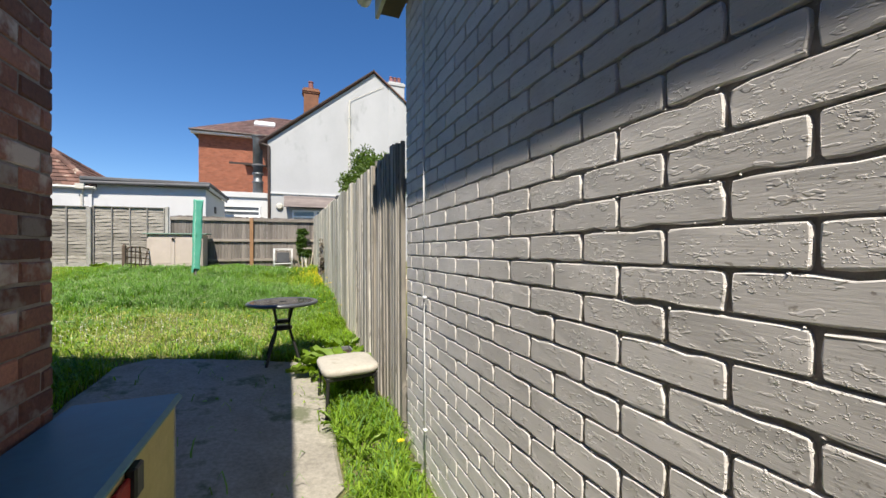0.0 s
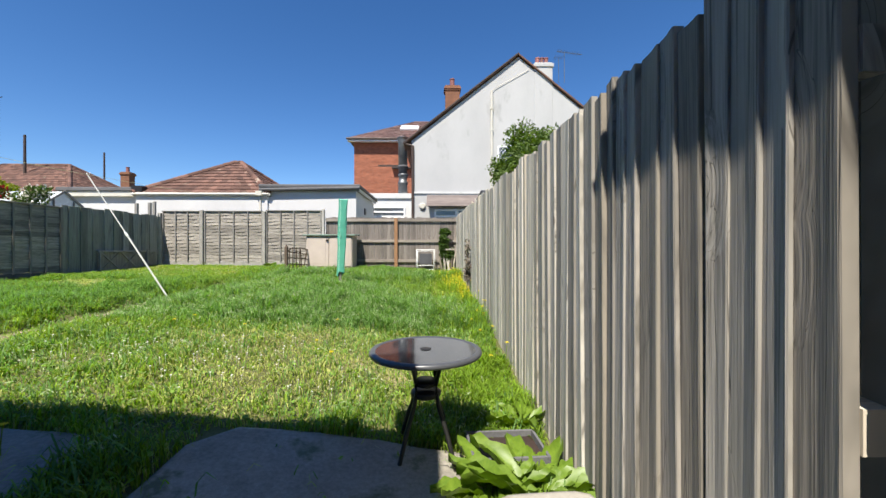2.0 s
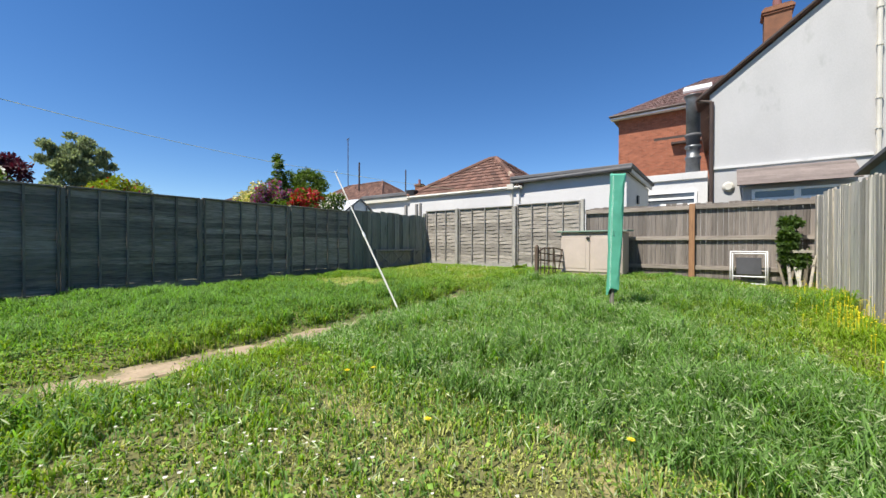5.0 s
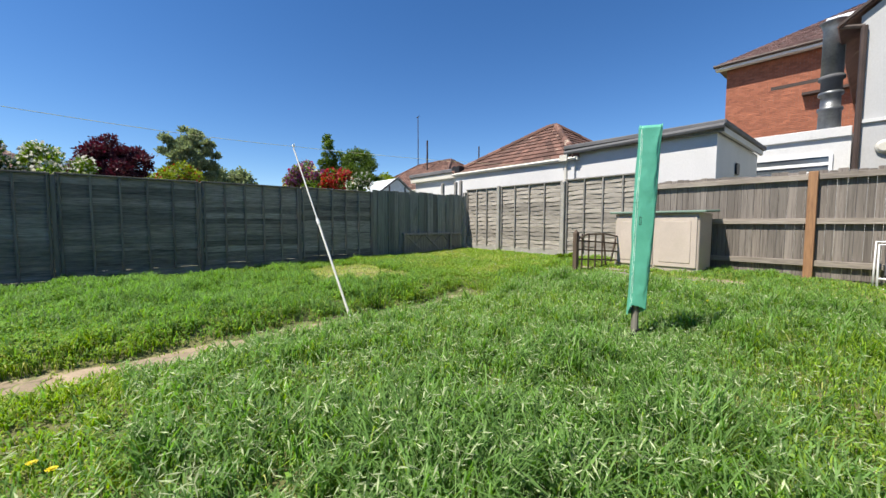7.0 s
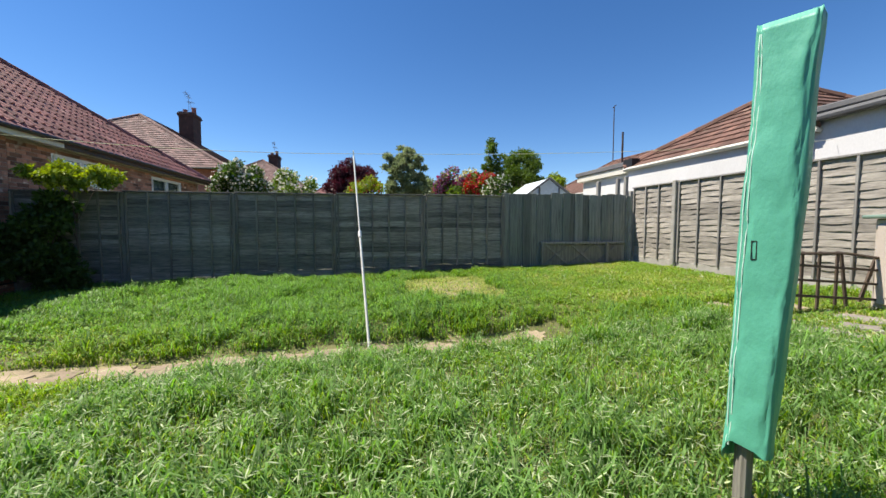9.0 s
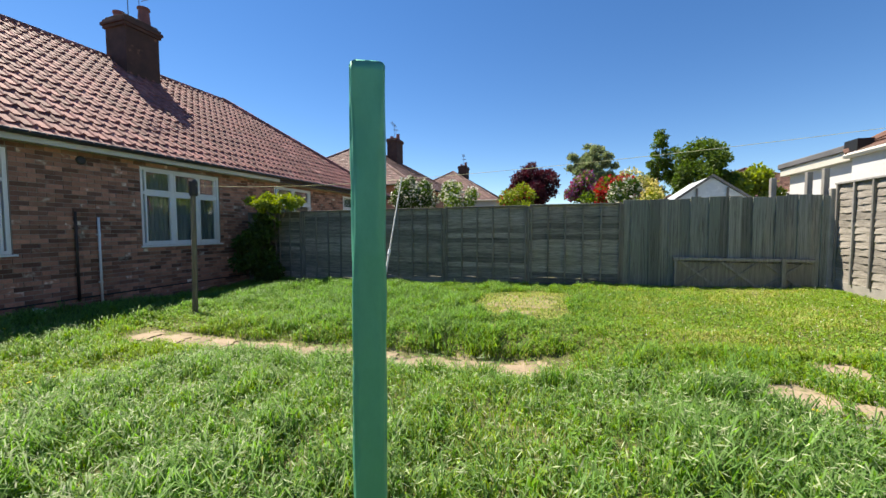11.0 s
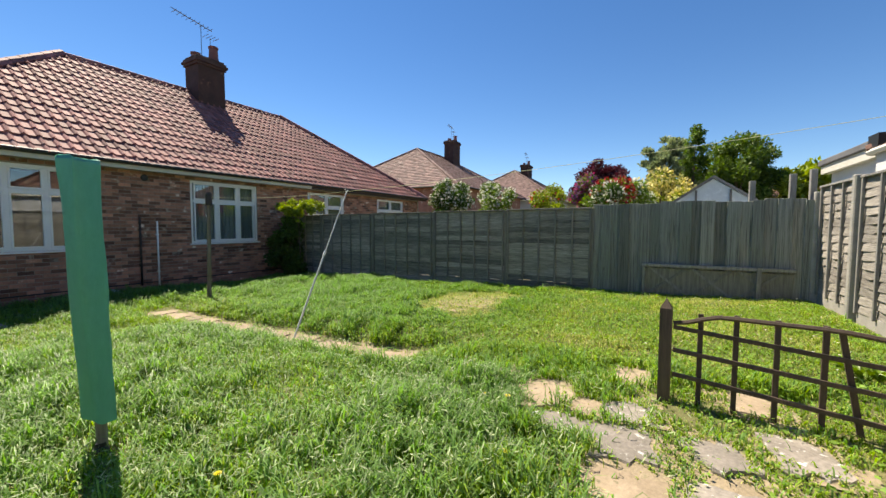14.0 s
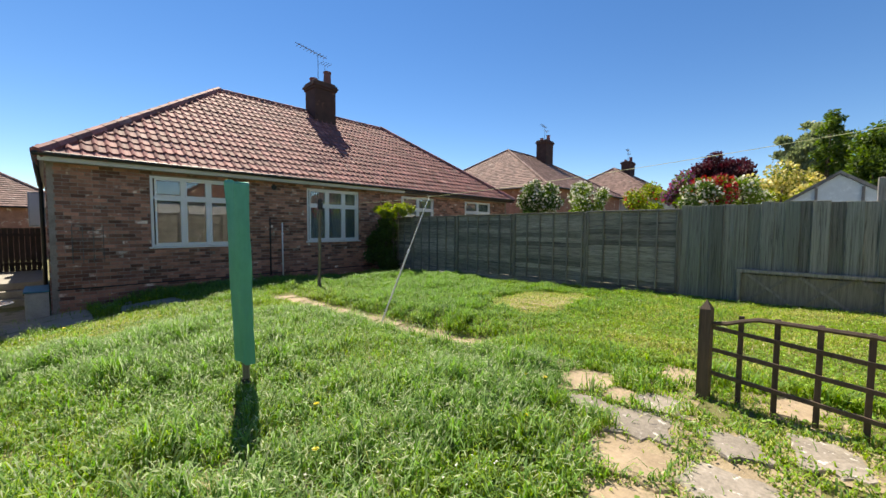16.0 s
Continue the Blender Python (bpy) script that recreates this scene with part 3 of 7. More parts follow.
# ---- brickwork ----
def brick_cells(u0, u1, z0, z1, course=0.075, length=0.225, holes=(), broken=0.0, seed=0):
    """Stretcher bond: (u, z, width) of the bricks of a wall, with openings left out."""
    cells, k = [], 0
    z = z0
    while z + course <= z1 + 0.02:
        u = u0 - (0 if k % 2 == 0 else length / 2)
        while u < u1 - 0.02:
            a, b = max(u, u0), min(u + length, u1)
            parts = [(a, b)]
            for h0, h1, hz0, hz1 in holes:
                if z + course * 0.5 > hz0 and z + course * 0.5 < hz1:
                    nxt = []
                    for p, q in parts:
                        if q <= h0 or p >= h1:
                            nxt.append((p, q))
                        else:
                            if p < h0:
                                nxt.append((p, h0))
                            if q > h1:
                                nxt.append((h1, q))
                    parts = nxt
            cells += [(p, z, q - p) for p, q in parts if q - p > 0.04]
            u += length
        z += course
        k += 1
    return cells


def wall_core(mb, axis, c0, c1, u0, u1, z0, z1, holes):
    """The solid wall behind the bricks, with its openings."""
    def b(a, d, e, f):
        if d > a and f > e:
            mb.box(*((a, d, c0, c1) if axis == "y" else (c0, c1, a, d)), e, f)
    us = u0
    for h0, h1, hz0, hz1 in sorted(holes):
        b(us, h0, z0, z1)
        b(h0, h1, z0, hz0)
        b(h0, h1, hz1, z1)
        us = h1
    b(us, u1, z0, z1)


HY, HX = 3.92, -0.885          # the bungalow's rear wall and side wall
EZ = 3.22                     # the top of its walls
WIN1 = (-4.40, -2.54, 1.47, 3.10)
WIN2 = (-8.11, -6.30, 1.52, 3.11)
WIN3 = (-11.65, -9.97, 1.60, 3.12)
WIN4 = (-15.40, -13.56, 1.60, 3.12)
house = thing("bungalow", (-8.8, -0.4, 0.2), "brown-red brick bungalow with a hipped red tiled roof", "house")
HO = Matrix.Translation((8.8, 0.4, -0.2))


def hpart(name, mb, material, label="", bevel=0.0, parent=None, smooth=False):
    """A part of the bungalow given in world places."""
    ob = part(name, mb, material, parent or house, label, bevel, smooth)
    ob.matrix_basis = HO if parent is None else Matrix.Identity(4)
    return ob


core = MB()
wall_core(core, "y", HY - 0.22, HY - 0.008, -16.7, HX - 0.008, -0.4, EZ, [WIN1, WIN2, WIN3, WIN4])
core.box(HX - 0.22, HX - 0.008, -4.6, HY - 0.22, -0.4, EZ)
core.box(-16.7, -16.5, -4.6, HY - 0.22, -0.4, EZ)
core.box(-16.5, HX - 0.22, -4.6, -4.4, -0.4, EZ)
core.box(-16.5, HX - 0.22, HY - 2.6, HY - 2.5, 0.2, EZ)
core.box(-16.5, HX - 0.22, HY - 2.5, HY - 0.22, 0.3, 0.4)
hpart("wall_core", core, M_MORTAR)
bw = MB()
for u, z, w in brick_cells(-9.0, HX - 0.11, 0.05, 3.2, holes=[(a - 0.005, b + 0.005, c - 0.03, d + 0.01) for a, b, c, d in (WIN1, WIN2)]):
    t = 0.004 * math.sin(u * 91 + z * 57)
    bw.box(u + 0.005, u + w - 0.005, HY - 0.02, HY + t, z + 0.005, z + 0.07)
for u, z, w in brick_cells(-16.6, -9.0, 1.9, 3.2, holes=[WIN3, WIN4]):
    bw.box(u + 0.005, u + w - 0.005, HY - 0.02, HY, z + 0.005, z + 0.07)
hpart("rear_brickwork", bw, M_REDBRICK_I)
hpart("damp_course", MB().box(-9.0, HX - 0.1, HY - 0.01, HY + 0.010, 0.635, 0.66), M_BLACK)
# ---- bungalow roof ----
EAVE_Y, EAVE_X, EAVE_Z = HY + 0.28, HX + 0.09, 3.30
RX0, RX1, RY, RZ = -12.25, -5.25, -0.40, 6.70      # the ridge
EAVE_XW = -17.0
roof = MB()
A, B, C, D = (EAVE_XW, EAVE_Y, EAVE_Z), (EAVE_X, EAVE_Y, EAVE_Z), (EAVE_X, 2 * RY - EAVE_Y, EAVE_Z), (EAVE_XW, 2 * RY - EAVE_Y, EAVE_Z)
P, Q = (RX0, RY, RZ), (RX1, RY, RZ)
roof.add([A, B, C, D, P, Q], [(0, 1, 5, 4), (1, 2, 5), (2, 3, 4, 5), (3, 0, 4)])
roof_ob = hpart("roof", roof, M_TILE_I, "red tiled hipped roof")
hpart("soffit", MB().box(EAVE_XW + 0.03, EAVE_X - 0.03, HY, EAVE_Y - 0.03, EZ, EZ + 0.02), M_CREAM)
hpart("side_soffit", MB().box(HX, EAVE_X - 0.03, -4.6, HY, EZ, EZ + 0.02), M_CREAM)
hpart("fascia", MB().box(-9.9, EAVE_X - 0.01, EAVE_Y - 0.03, EAVE_Y - 0.005, EZ - 0.03, EZ + 0.10), M_CREAM, "cream fascia board", 0.003)
hpart("neighbour_fascia", MB().box(EAVE_XW, -9.9, EAVE_Y - 0.03, EAVE_Y - 0.005, EZ - 0.03, EZ + 0.10), M_BROWNDK, "dark brown fascia board", 0.003)
hpart("side_fascia", MB().box(EAVE_X - 0.03, EAVE_X - 0.005, -4.6, EAVE_Y - 0.03, EZ - 0.03, EZ + 0.10), M_BROWNDK)
gut = MB()
gut.tube([(EAVE_XW, EAVE_Y + 0.035, EZ + 0.10), (EAVE_X + 0.04, EAVE_Y + 0.035, EZ + 0.10)], 0.045, 8)
hpart("gutter", gut, M_BLACK, "black plastic gutter")
hpart("side_gutter", MB().tube([(EAVE_X + 0.035, EAVE_Y, EZ + 0.10), (EAVE_X + 0.035, -4.6, EZ + 0.10)], 0.045, 8), M_BLACK)

TW, TG = 0.205, 0.31         # a tile's cover width and the gauge of the rows
slope = Vector((0, RY - EAVE_Y, RZ - EAVE_Z))
SL = slope.length
up = slope.normalized()
nrm = Vector((1, 0, 0)).cross(up)
nrm = nrm if nrm.z > 0 else -nrm


def tile_shape(w=TW, l=TG + 0.06):
    """One interlocking pantile: a flat pan and a raised roll, with a thick lower edge. x across, y up the slope, z out."""
    prof = [(0.0, 0.006), (0.25, 0.0), (0.55, 0.002), (0.72, 0.024), (0.84, 0.044), (0.95, 0.030), (1.04, 0.006)]
    vs = []
    for yy, lift in ((0.0, 0.038), (l, 0.004)):
        vs += [(w * a, yy, lift + b) for a, b in prof]
    vs += [(w * a, 0.0, 0.004 + b * 0.6) for a, b in prof]
    n = len(prof)
    fs = [(i, i + 1, n + i + 1, n + i) for i in range(n - 1)] + [(2 * n + i, 2 * n + i + 1, i + 1, i) for i in range(n - 1)]
    return vs, fs


tv, tf = tile_shape()
tile_mesh = bpy.data.meshes.new("tile")
tile_mesh.from_pydata(tv, [], tf)
tile_mesh.materials.append(M_TILE)
TILE_AXES = Matrix((Vector((1, 0, 0)), up, nrm)).transposed().to_4x4()
near_tiles = []
rest = MB()
rows_n = int(SL / TG) + 1
for r in range(rows_n):
    f = (r * TG + 0.1) / SL
    x0, x1 = EAVE_XW + (RX0 - EAVE_XW) * f, EAVE_X + (RX1 - EAVE_X) * f
    o = Vector((0, EAVE_Y, EAVE_Z)) + up * (r * TG - 0.05)
    k0, k1 = int(math.ceil((x0 - EAVE_X) / TW)), int(math.floor((x1 - EAVE_X) / TW))
    for k in range(k0, k1 + 1):
        x = EAVE_X + k * TW
        if x + TW > x1 + 0.10 or x < x0 - 0.10:
            continue
        m = Matrix.Translation(o + Vector((x, 0, 0))) @ TILE_AXES @ Matrix.Translation((0, 0, 0.004 * math.sin(k * 12.9 + r * 78.2)))
        if r < 7 and -9.7 < x:
            near_tiles.append(m)
        else:
            rest.add([m @ Vector(p) for p in tv], tf)
tagged(hpart("roof_tiles", rest, M_TILE_I, parent=None), kind="stuff")
# the hip end towards the passage
hipv = MB()
hs = Vector((RX1 - EAVE_X, 0, RZ - EAVE_Z))
hup, hl = hs.normalized(), hs.length
hax = Matrix((Vector((0, -1, 0)), hup, Vector((0, -1, 0)).cross(hup))).transposed().to_4x4()
for r in range(int(hl / TG) + 1):
    f = (r * TG + 0.1) / hl
    y0, y1 = EAVE_Y + (RY - EAVE_Y) * f, (2 * RY - EAVE_Y) + (EAVE_Y - RY) * f
    y = y0 - 0.16
    while y > y1 + 0.2:
        m = Matrix.Translation(Vector((EAVE_X, y, EAVE_Z)) + hup * (r * TG - 0.05)) @ hax
        hipv.add([m @ Vector(p) for p in tv], tf)
        y -= TW
tagged(hpart("hip_tiles", hipv, M_TILE_I), kind="stuff")


def ridge_run(a, b, n, lift=0.03, r=0.10):
    """Half-round ridge tiles, each lapping the next."""
    mb = MB()
    a, b = Vector(a), Vector(b)
    d = (b - a) / n
    for i in range(n):
        p, q = a + d * i, a + d * (i + 1.06)
        mb.tube([p + Vector((0, 0, lift - 0.02)), q + Vector((0, 0, lift - 0.024))], r, 8, r * 0.96)
    return mb


hpart("ridge_tiles", ridge_run(P, Q, 16), M_TILE_I)
hpart("hip_ridge_tiles", ridge_run(B, Q, 17, 0.05, 0.115), M_TILE_I)
hpart("far_hip_ridge_tiles", ridge_run(A, P, 17, 0.05, 0.115), M_TILE_I)


def chimney(name, x, y, z0, z1, w, d, material, parent, pots=2, aerial=True, place=None):
    ch = MB()
    ch.box(x - w / 2, x + w / 2, y - d / 2, y + d / 2, z0, z1 - 0.32)
    st = part(name, ch, material, parent)
    caps = MB()
    for i, (e, a, b) in enumerate(((0.05, 0.32, 0.235), (0.09, 0.235, 0.15), (0.05, 0.15, 0.07), (0.0, 0.07, 0.0))):
        caps.box(x - w / 2 - e, x + w / 2 + e, y - d / 2 - e, y + d / 2 + e, z1 - a, z1 - b)
    part("corbel", caps, material, st, "stepped brick chimney head", 0.006)
    for i in range(pots):
        px = x + (i - (pots - 1) / 2) * 0.40
        h = 0.24 if i == 1 else 0.50
        part("chimney_pot", MB().lathe([(0.17, -0.03), (0.18, 0.03), (0.16, 0.06), (0.135, h - 0.08), (0.165, h - 0.05), (0.16, h)], 14, (px, y - px + x, z1)), M_TILE, st)
    if aerial:
        part("aerial", aerial_mesh(x + 0.1, y, z1, 1.25), M_METAL, st, "television aerial on a mast")
    if place is not None:
        st.matrix_basis = place
    return st


def aerial_mesh(x, y, z, s=1.0):
    mb = MB()
    mb.tube([(x, y, z - 0.4), (x, y, z + 0.95 * s)], 0.013, 6)
    mb.tube([(x - 0.25 * s, y, z - 0.4), (x - 0.25 * s, y, z + 0.7 * s)], 0.010, 6)
    mb.tube([(x - 0.35 * s, y - 0.1, z + 0.95 * s), (x + 0.85 * s, y + 0.25, z + 0.98 * s)], 0.014, 6)
    for i in range(9):
        cx = x - 0.3 * s + 0.13 * i * s
        mb.tube([(cx, y - 0.1 + 0.3 * i / 9 - 0.16, z + 0.96 * s), (cx, y - 0.1 + 0.3 * i / 9 + 0.16, z + 0.96 * s)], 0.009, 5)
    for i in range(4):
        cx = x - 0.42 * s + 0.1 * i * s
        mb.tube([(cx, y - 0.2, z + 0.72 * s), (cx, y + 0.2, z + 0.72 * s)], 0.009, 5)
    return mb


chimney("chimney", -8.98, RY + 0.28, 5.2, 7.86, 0.92, 0.8, M_SOOT, house, place=HO)


# ---- windows ----
def window(name, x0, x1, z0, z1, y, lights, transom, parent, place=None, depth=0.07, opened=None, curtain=True, material=None):
    """A casement window facing +y: outer frame, mullions, a transom with small lights over large ones, panes and a sill."""
    fm = material or M_WHITE
    t = 0.055
    w = part(name, MB().ring(x0, x1, y - depth, y, z0, z1, t), fm, parent, "white framed casement window", 0.004)
    xs = [x0 + t + (x1 - x0 - 2 * t) * f for f in lights]
    for x in xs[1:-1]:
        part("mullion", MB().box(x - 0.03, x + 0.03, y - depth, y - 0.003, z0 + t, z1 - t), fm, w, "", 0.003)
    zt = z0 + (z1 - z0) * transom
    for a, b in zip(xs[:-1], xs[1:]):
        part("transom", MB().box(a + (0.03 if a > xs[0] else 0), b - (0.03 if b < xs[-1] else 0), y - depth, y - 0.006, zt - 0.03, zt + 0.03), fm, w, "", 0.003)
    if place is not None:
        w.matrix_basis = place
    for a, b in zip(xs[:-1], xs[1:]):
        for c, d in ((z0 + t, zt - 0.03), (zt + 0.03, z1 - t)):
            a2, b2 = a + 0.03, b - 0.03
            s = 0.035
            sash = MB().ring(a2, b2, y - 0.05, y + 0.008, c, d, s)
            pane = MB().box(a2 + s - 0.004, b2 - s + 0.004, y - 0.034, y - 0.026, c + s - 0.004, d - s + 0.004)
            if opened and c > zt and abs(0.5 * (a + b) - opened) < 0.25:
                tilt = Matrix.Translation((0, y - 0.02, d)) @ Matrix.Rotation(radians(16), 4, "X") @ Matrix.Translation((0, -y + 0.02, -d))
                sash.v = [tuple(tilt @ Vector(p)) for p in sash.v]
                pane.v = [tuple(tilt @ Vector(p)) for p in pane.v]
            part("sash", sash, fm, w, "", 0.003)
            pn = part("pane", pane, M_GLASS, w)
            pn.visible_shadow = False
    part("sill", MB().box(x0 - 0.05, x1 + 0.05, y - depth, y + 0.06, z0 - 0.035, z0 - 0.002), fm, w, "", 0.004)
    if curtain:
        cu, n = MB(), 60
        vs = []
        for i in range(n + 1):
            x = x0 + 0.04 + (x1 - x0 - 0.08) * i / n
            yy = y - 0.115 + 0.018 * math.sin(i * 1.9) + 0.01 * math.sin(i * 0.7)
            vs += [(x, yy, z0 + 0.02), (x, yy, z0 + (z1 - z0) * (0.98 if curtain is True else curtain))]
        cu.add(vs, [(2 * i, 2 * i + 2, 2 * i + 3, 2 * i + 1) for i in range(n)])
        part("net_curtain", cu, M_CURTAIN, w, "pale net curtain behind the panes")
    return w


window("window", WIN1[0], WIN1[1], WIN1[2], WIN1[3], HY - 0.02, (0, 0.36, 0.66, 1), 0.70, house, HO, curtain=False)
window("window", WIN2[0], WIN2[1], WIN2[2], WIN2[3], HY - 0.02, (0, 0.30, 0.64, 1), 0.68, house, HO, opened=-7.0, curtain=0.98)
window("window", WIN3[0], WIN3[1], WIN3[2], WIN3[3], HY - 0.02, (0, 0.5, 1), 0.68, house, HO)
window("window", WIN4[0], WIN4[1], WIN4[2], WIN4[3], HY - 0.02, (0, 0.5, 1), 0.68, house, HO)

# ---- garage with a grey painted side wall ----
GX, GY1 = 0.57, 4.45
garage = thing("garage", (3.0, 0, 0), "neighbouring garage of grey painted brick with overhanging eaves", "garage")
GO = Matrix.Translation((-3.0, 0, 0))
for bx in ((GX + 0.0165, GX + 0.23, -4.0, GY1 - 0.01), (GX + 0.23, 5.4, GY1 - 0.22, GY1 - 0.012), (5.18, 5.4, -4.0, GY1 - 0.22), (GX + 0.23, 5.18, -4.0, -3.8)):
    part("wall_core", MB().box(*bx, -0.3, 2.86), M_GREYMORTAR, garage).matrix_basis = GO
part("soffit", MB().box(GX - 0.12, GX + 0.02, -4.0, GY1 + 0.22, 2.84, 2.87), M_BROWNDK, garage).matrix_basis = GO
part("fascia", MB().box(GX - 0.145, GX - 0.12, -4.0, GY1 + 0.22, 2.80, 2.97), M_CREAM, garage, "peeling cream fascia", 0.003).matrix_basis = GO
part("gutter", MB().tube([(GX - 0.215, -4.0, 2.93), (GX - 0.215, GY1 + 0.25, 2.93)], 0.05, 10), M_CREAM, garage, smooth=True).matrix_basis = GO
gr = MB()
gr.prism([(GX - 0.275, GY1 + 0.24, 2.97), (5.7, GY1 + 0.24, 2.97), (3.0, GY1 + 0.24, 4.3)], (0, -8.4, 0))
part("roof", gr, M_BROWNTILE, garage, "brown tiled roof").matrix_basis = GO
# ---- neighbouring buildings behind the far fence ----
def roof_rows(mb, a, b, c, d, across, along, lift=0.036):
    """Courses of tiles on the slope a-b (eave) to d-c (top): thick-edged strips cut into tiles."""
    a, b, c, d = (Vector(p) for p in (a, b, c, d))
    n = max(2, int((d - a).length / along))
    nr = (b - a).cross(d - a).normalized()
    nr = nr if nr.z > 0 else -nr
    for i in range(n):
        f0, f1 = i / n, (i + 1.1) / n
        l0, r0, l1, r1 = a.lerp(d, f0), b.lerp(c, f0), a.lerp(d, min(1, f1)), b.lerp(c, min(1, f1))
        k = max(1, int((r0 - l0).length / across))
        for j in range(k):
            p, q = l0.lerp(r0, (j + 0.03) / k), l0.lerp(r0, (j + 0.97) / k)
            s, t = l1.lerp(r1, (j + 0.03) / k), l1.lerp(r1, (j + 0.97) / k)
            mb.add([p + nr * lift, q + nr * lift, t + nr * 0.006, s + nr * 0.006, p, q], [(0, 1, 2, 3), (4, 5, 1, 0)])
    return mb


def hip_house(name, at, w, d, wall_h, ridge, rise, wall_mat, label, rz=0.0, tile=None, over=0.3, base=-1.0):
    """A small hipped house: walls, four tiled slopes, ridge and hip tiles. w along its x, d along its y, ridge: its length."""
    h = thing(name, at, label, "house", rz=rz)
    mb = MB()
    t = 0.2
    mb.box(-w / 2, w / 2, -d / 2, d / 2, base, wall_h)
    part("wall", mb, wall_mat, h)
    W, D = w / 2 + over, d / 2 + over
    e = [(-W, -D, wall_h), (W, -D, wall_h), (W, D, wall_h), (-W, D, wall_h)]
    r0, r1 = (-ridge / 2, 0, wall_h + rise), (ridge / 2, 0, wall_h + rise)
    under = MB().add(e + [r0, r1], [(0, 1, 5, 4), (1, 2, 5), (2, 3, 4, 5), (3, 0, 4), (0, 3, 2, 1)])
    rf = part("roof", under, tile or M_TILE_I, h)
    rows = MB()
    for q in ((e[0], e[1], r1, r0), (e[1], e[2], r1, r1), (e[2], e[3], r0, r1), (e[3], e[0], r0, r0)):
        roof_rows(rows, *q, 0.24, 0.34)
    tagged(part("roof_tiles", rows, tile or M_TILE_I, rf), kind="stuff")
    hips = MB()
    for a, b in ((e[0], r0), (e[1], r1), (e[2], r1), (e[3], r0), (r0, r1)):
        if (Vector(a) - Vector(b)).length > 0.1:
            rr = ridge_run(a, b, max(2, int((Vector(a) - Vector(b)).length / 0.45)), 0.04, 0.1)
            hips.add(rr.v, rr.f)
    part("ridge_tiles", hips, tile or M_TILE_I, rf)
    g = MB()
    for a, b in ((e[0], e[1]), (e[1], e[2]), (e[2], e[3]), (e[3], e[0])):
        g.tube([(a[0], a[1], wall_h - 0.03), (b[0], b[1], wall_h - 0.03)], 0.055, 6)
    part("gutter", g, M_CREAM if wall_mat is M_RENDER else M_BLACK, h)
    return h


# low white extension: a hipped part and a flat-roofed part
ext = thing("white_extension", (-6.5, 19.0, 0.8), "low white rendered outbuilding with a flat felt roof", "outbuilding")
EO = Matrix.Translation((6.5, -19.0, -0.8))
for nm, bx in (("front_wall", (-6.25, -2.95, 17.50, 17.7)), ("side_wall", (-3.15, -2.95, 17.7, 21.4)), ("rear_wall", (-6.25, -3.15, 21.2, 21.4))):
    part(nm, MB().box(*bx, 0.4, 3.42), M_RENDER, ext, "white painted wall").matrix_basis = EO
part("roof", MB().box(-6.35, -2.78, 17.36, 21.5, 3.52, 3.63), M_FELT, ext, "grey felt flat roof", 0.02).matrix_basis = EO
part("fascia", MB().box(-6.35, -2.82, 17.40, 17.46, 3.40, 3.55), M_BATTEN, ext).matrix_basis = EO
part("side_fascia", MB().box(-2.90, -2.84, 17.46, 21.4, 3.40, 3.55), M_RENDER, ext).matrix_basis = EO
part("gutter", MB().tube([(-6.3, 17.34, 3.43), (-2.80, 17.34, 3.50)], 0.055, 8), M_FELT, ext).matrix_basis = EO
dp = MB().box(-6.42, -6.2, 17.28, 17.46, 3.22, 3.38).tube([(-6.3, 17.42, 3.3), (-6.3, 17.42, 1.0)], 0.045, 8)
part("downpipe", dp, M_CREAM, ext, "grey hopper and downpipe").matrix_basis = EO
part("vent", MB().box(-2.94, -2.90, 19.0, 19.25, 2.7, 2.95), M_BLACK, ext).matrix_basis = EO
cott = hip_house("outbuilding", (-8.35, 19.9, 0.8), 4.58, 4.94, 2.50, 0.3, 1.62, M_RENDER, "white rendered outbuilding with a hipped mossy brown tile roof", tile=M_BROWNTILE, over=0.07)
far_ext = thing("flat_roofed_store", (-12.0, 19.0, 0.8), "white store with peeling felt roof edge", "outbuilding")
FO = Matrix.Translation((12.0, -19.0, -0.8))
part("wall", MB().box(-13.2, -10.5, 17.6, 21.0, 0.2, 3.2), M_RENDER, far_ext).matrix_basis = FO
part("roof", MB().box(-13.4, -10.4, 17.4, 21.2, 3.38, 3.52), M_FELT, far_ext, "", 0.02).matrix_basis = FO
part("fascia", MB().box(-13.35, -10.45, 17.45, 17.6, 3.20, 3.38), M_CREAM, far_ext).matrix_basis = FO
part("gutter_end", MB().box(-10.75, -10.38, 17.35, 17.6, 3.34, 3.56), M_BLACK, far_ext).matrix_basis = FO

# tall white gable house
GYW = 21.3
gable = thing("gable_house", (2.5, 24.0, 0.8), "two-storey white rendered house with a tall gable end", "house")
GB = Matrix.Translation((-2.5, -24.0, -0.8))
LX, RX, AX, AZ, LZ = -1.2, 8.9, 3.72, 10.2, 6.30
gwall = MB()
wl = [(LX, GYW, 0.3), (RX, GYW, 0.3), (RX, GYW, 6.0), (AX, GYW, AZ), (LX, GYW, LZ)]
gwall.prism(wl, (0, 9.0, 0))
part("wall", gwall, M_RENDER_G, gable, "white rendered gable wall").matrix_basis = GB
gro = MB()
gro.prism([(LX - 0.35, GYW - 0.12, LZ - 0.20), (AX, GYW - 0.12, AZ + 0.06), (AX, GYW - 0.12, AZ + 0.13), (LX - 0.38, GYW - 0.12, LZ - 0.13)], (0, 9.2, 0))
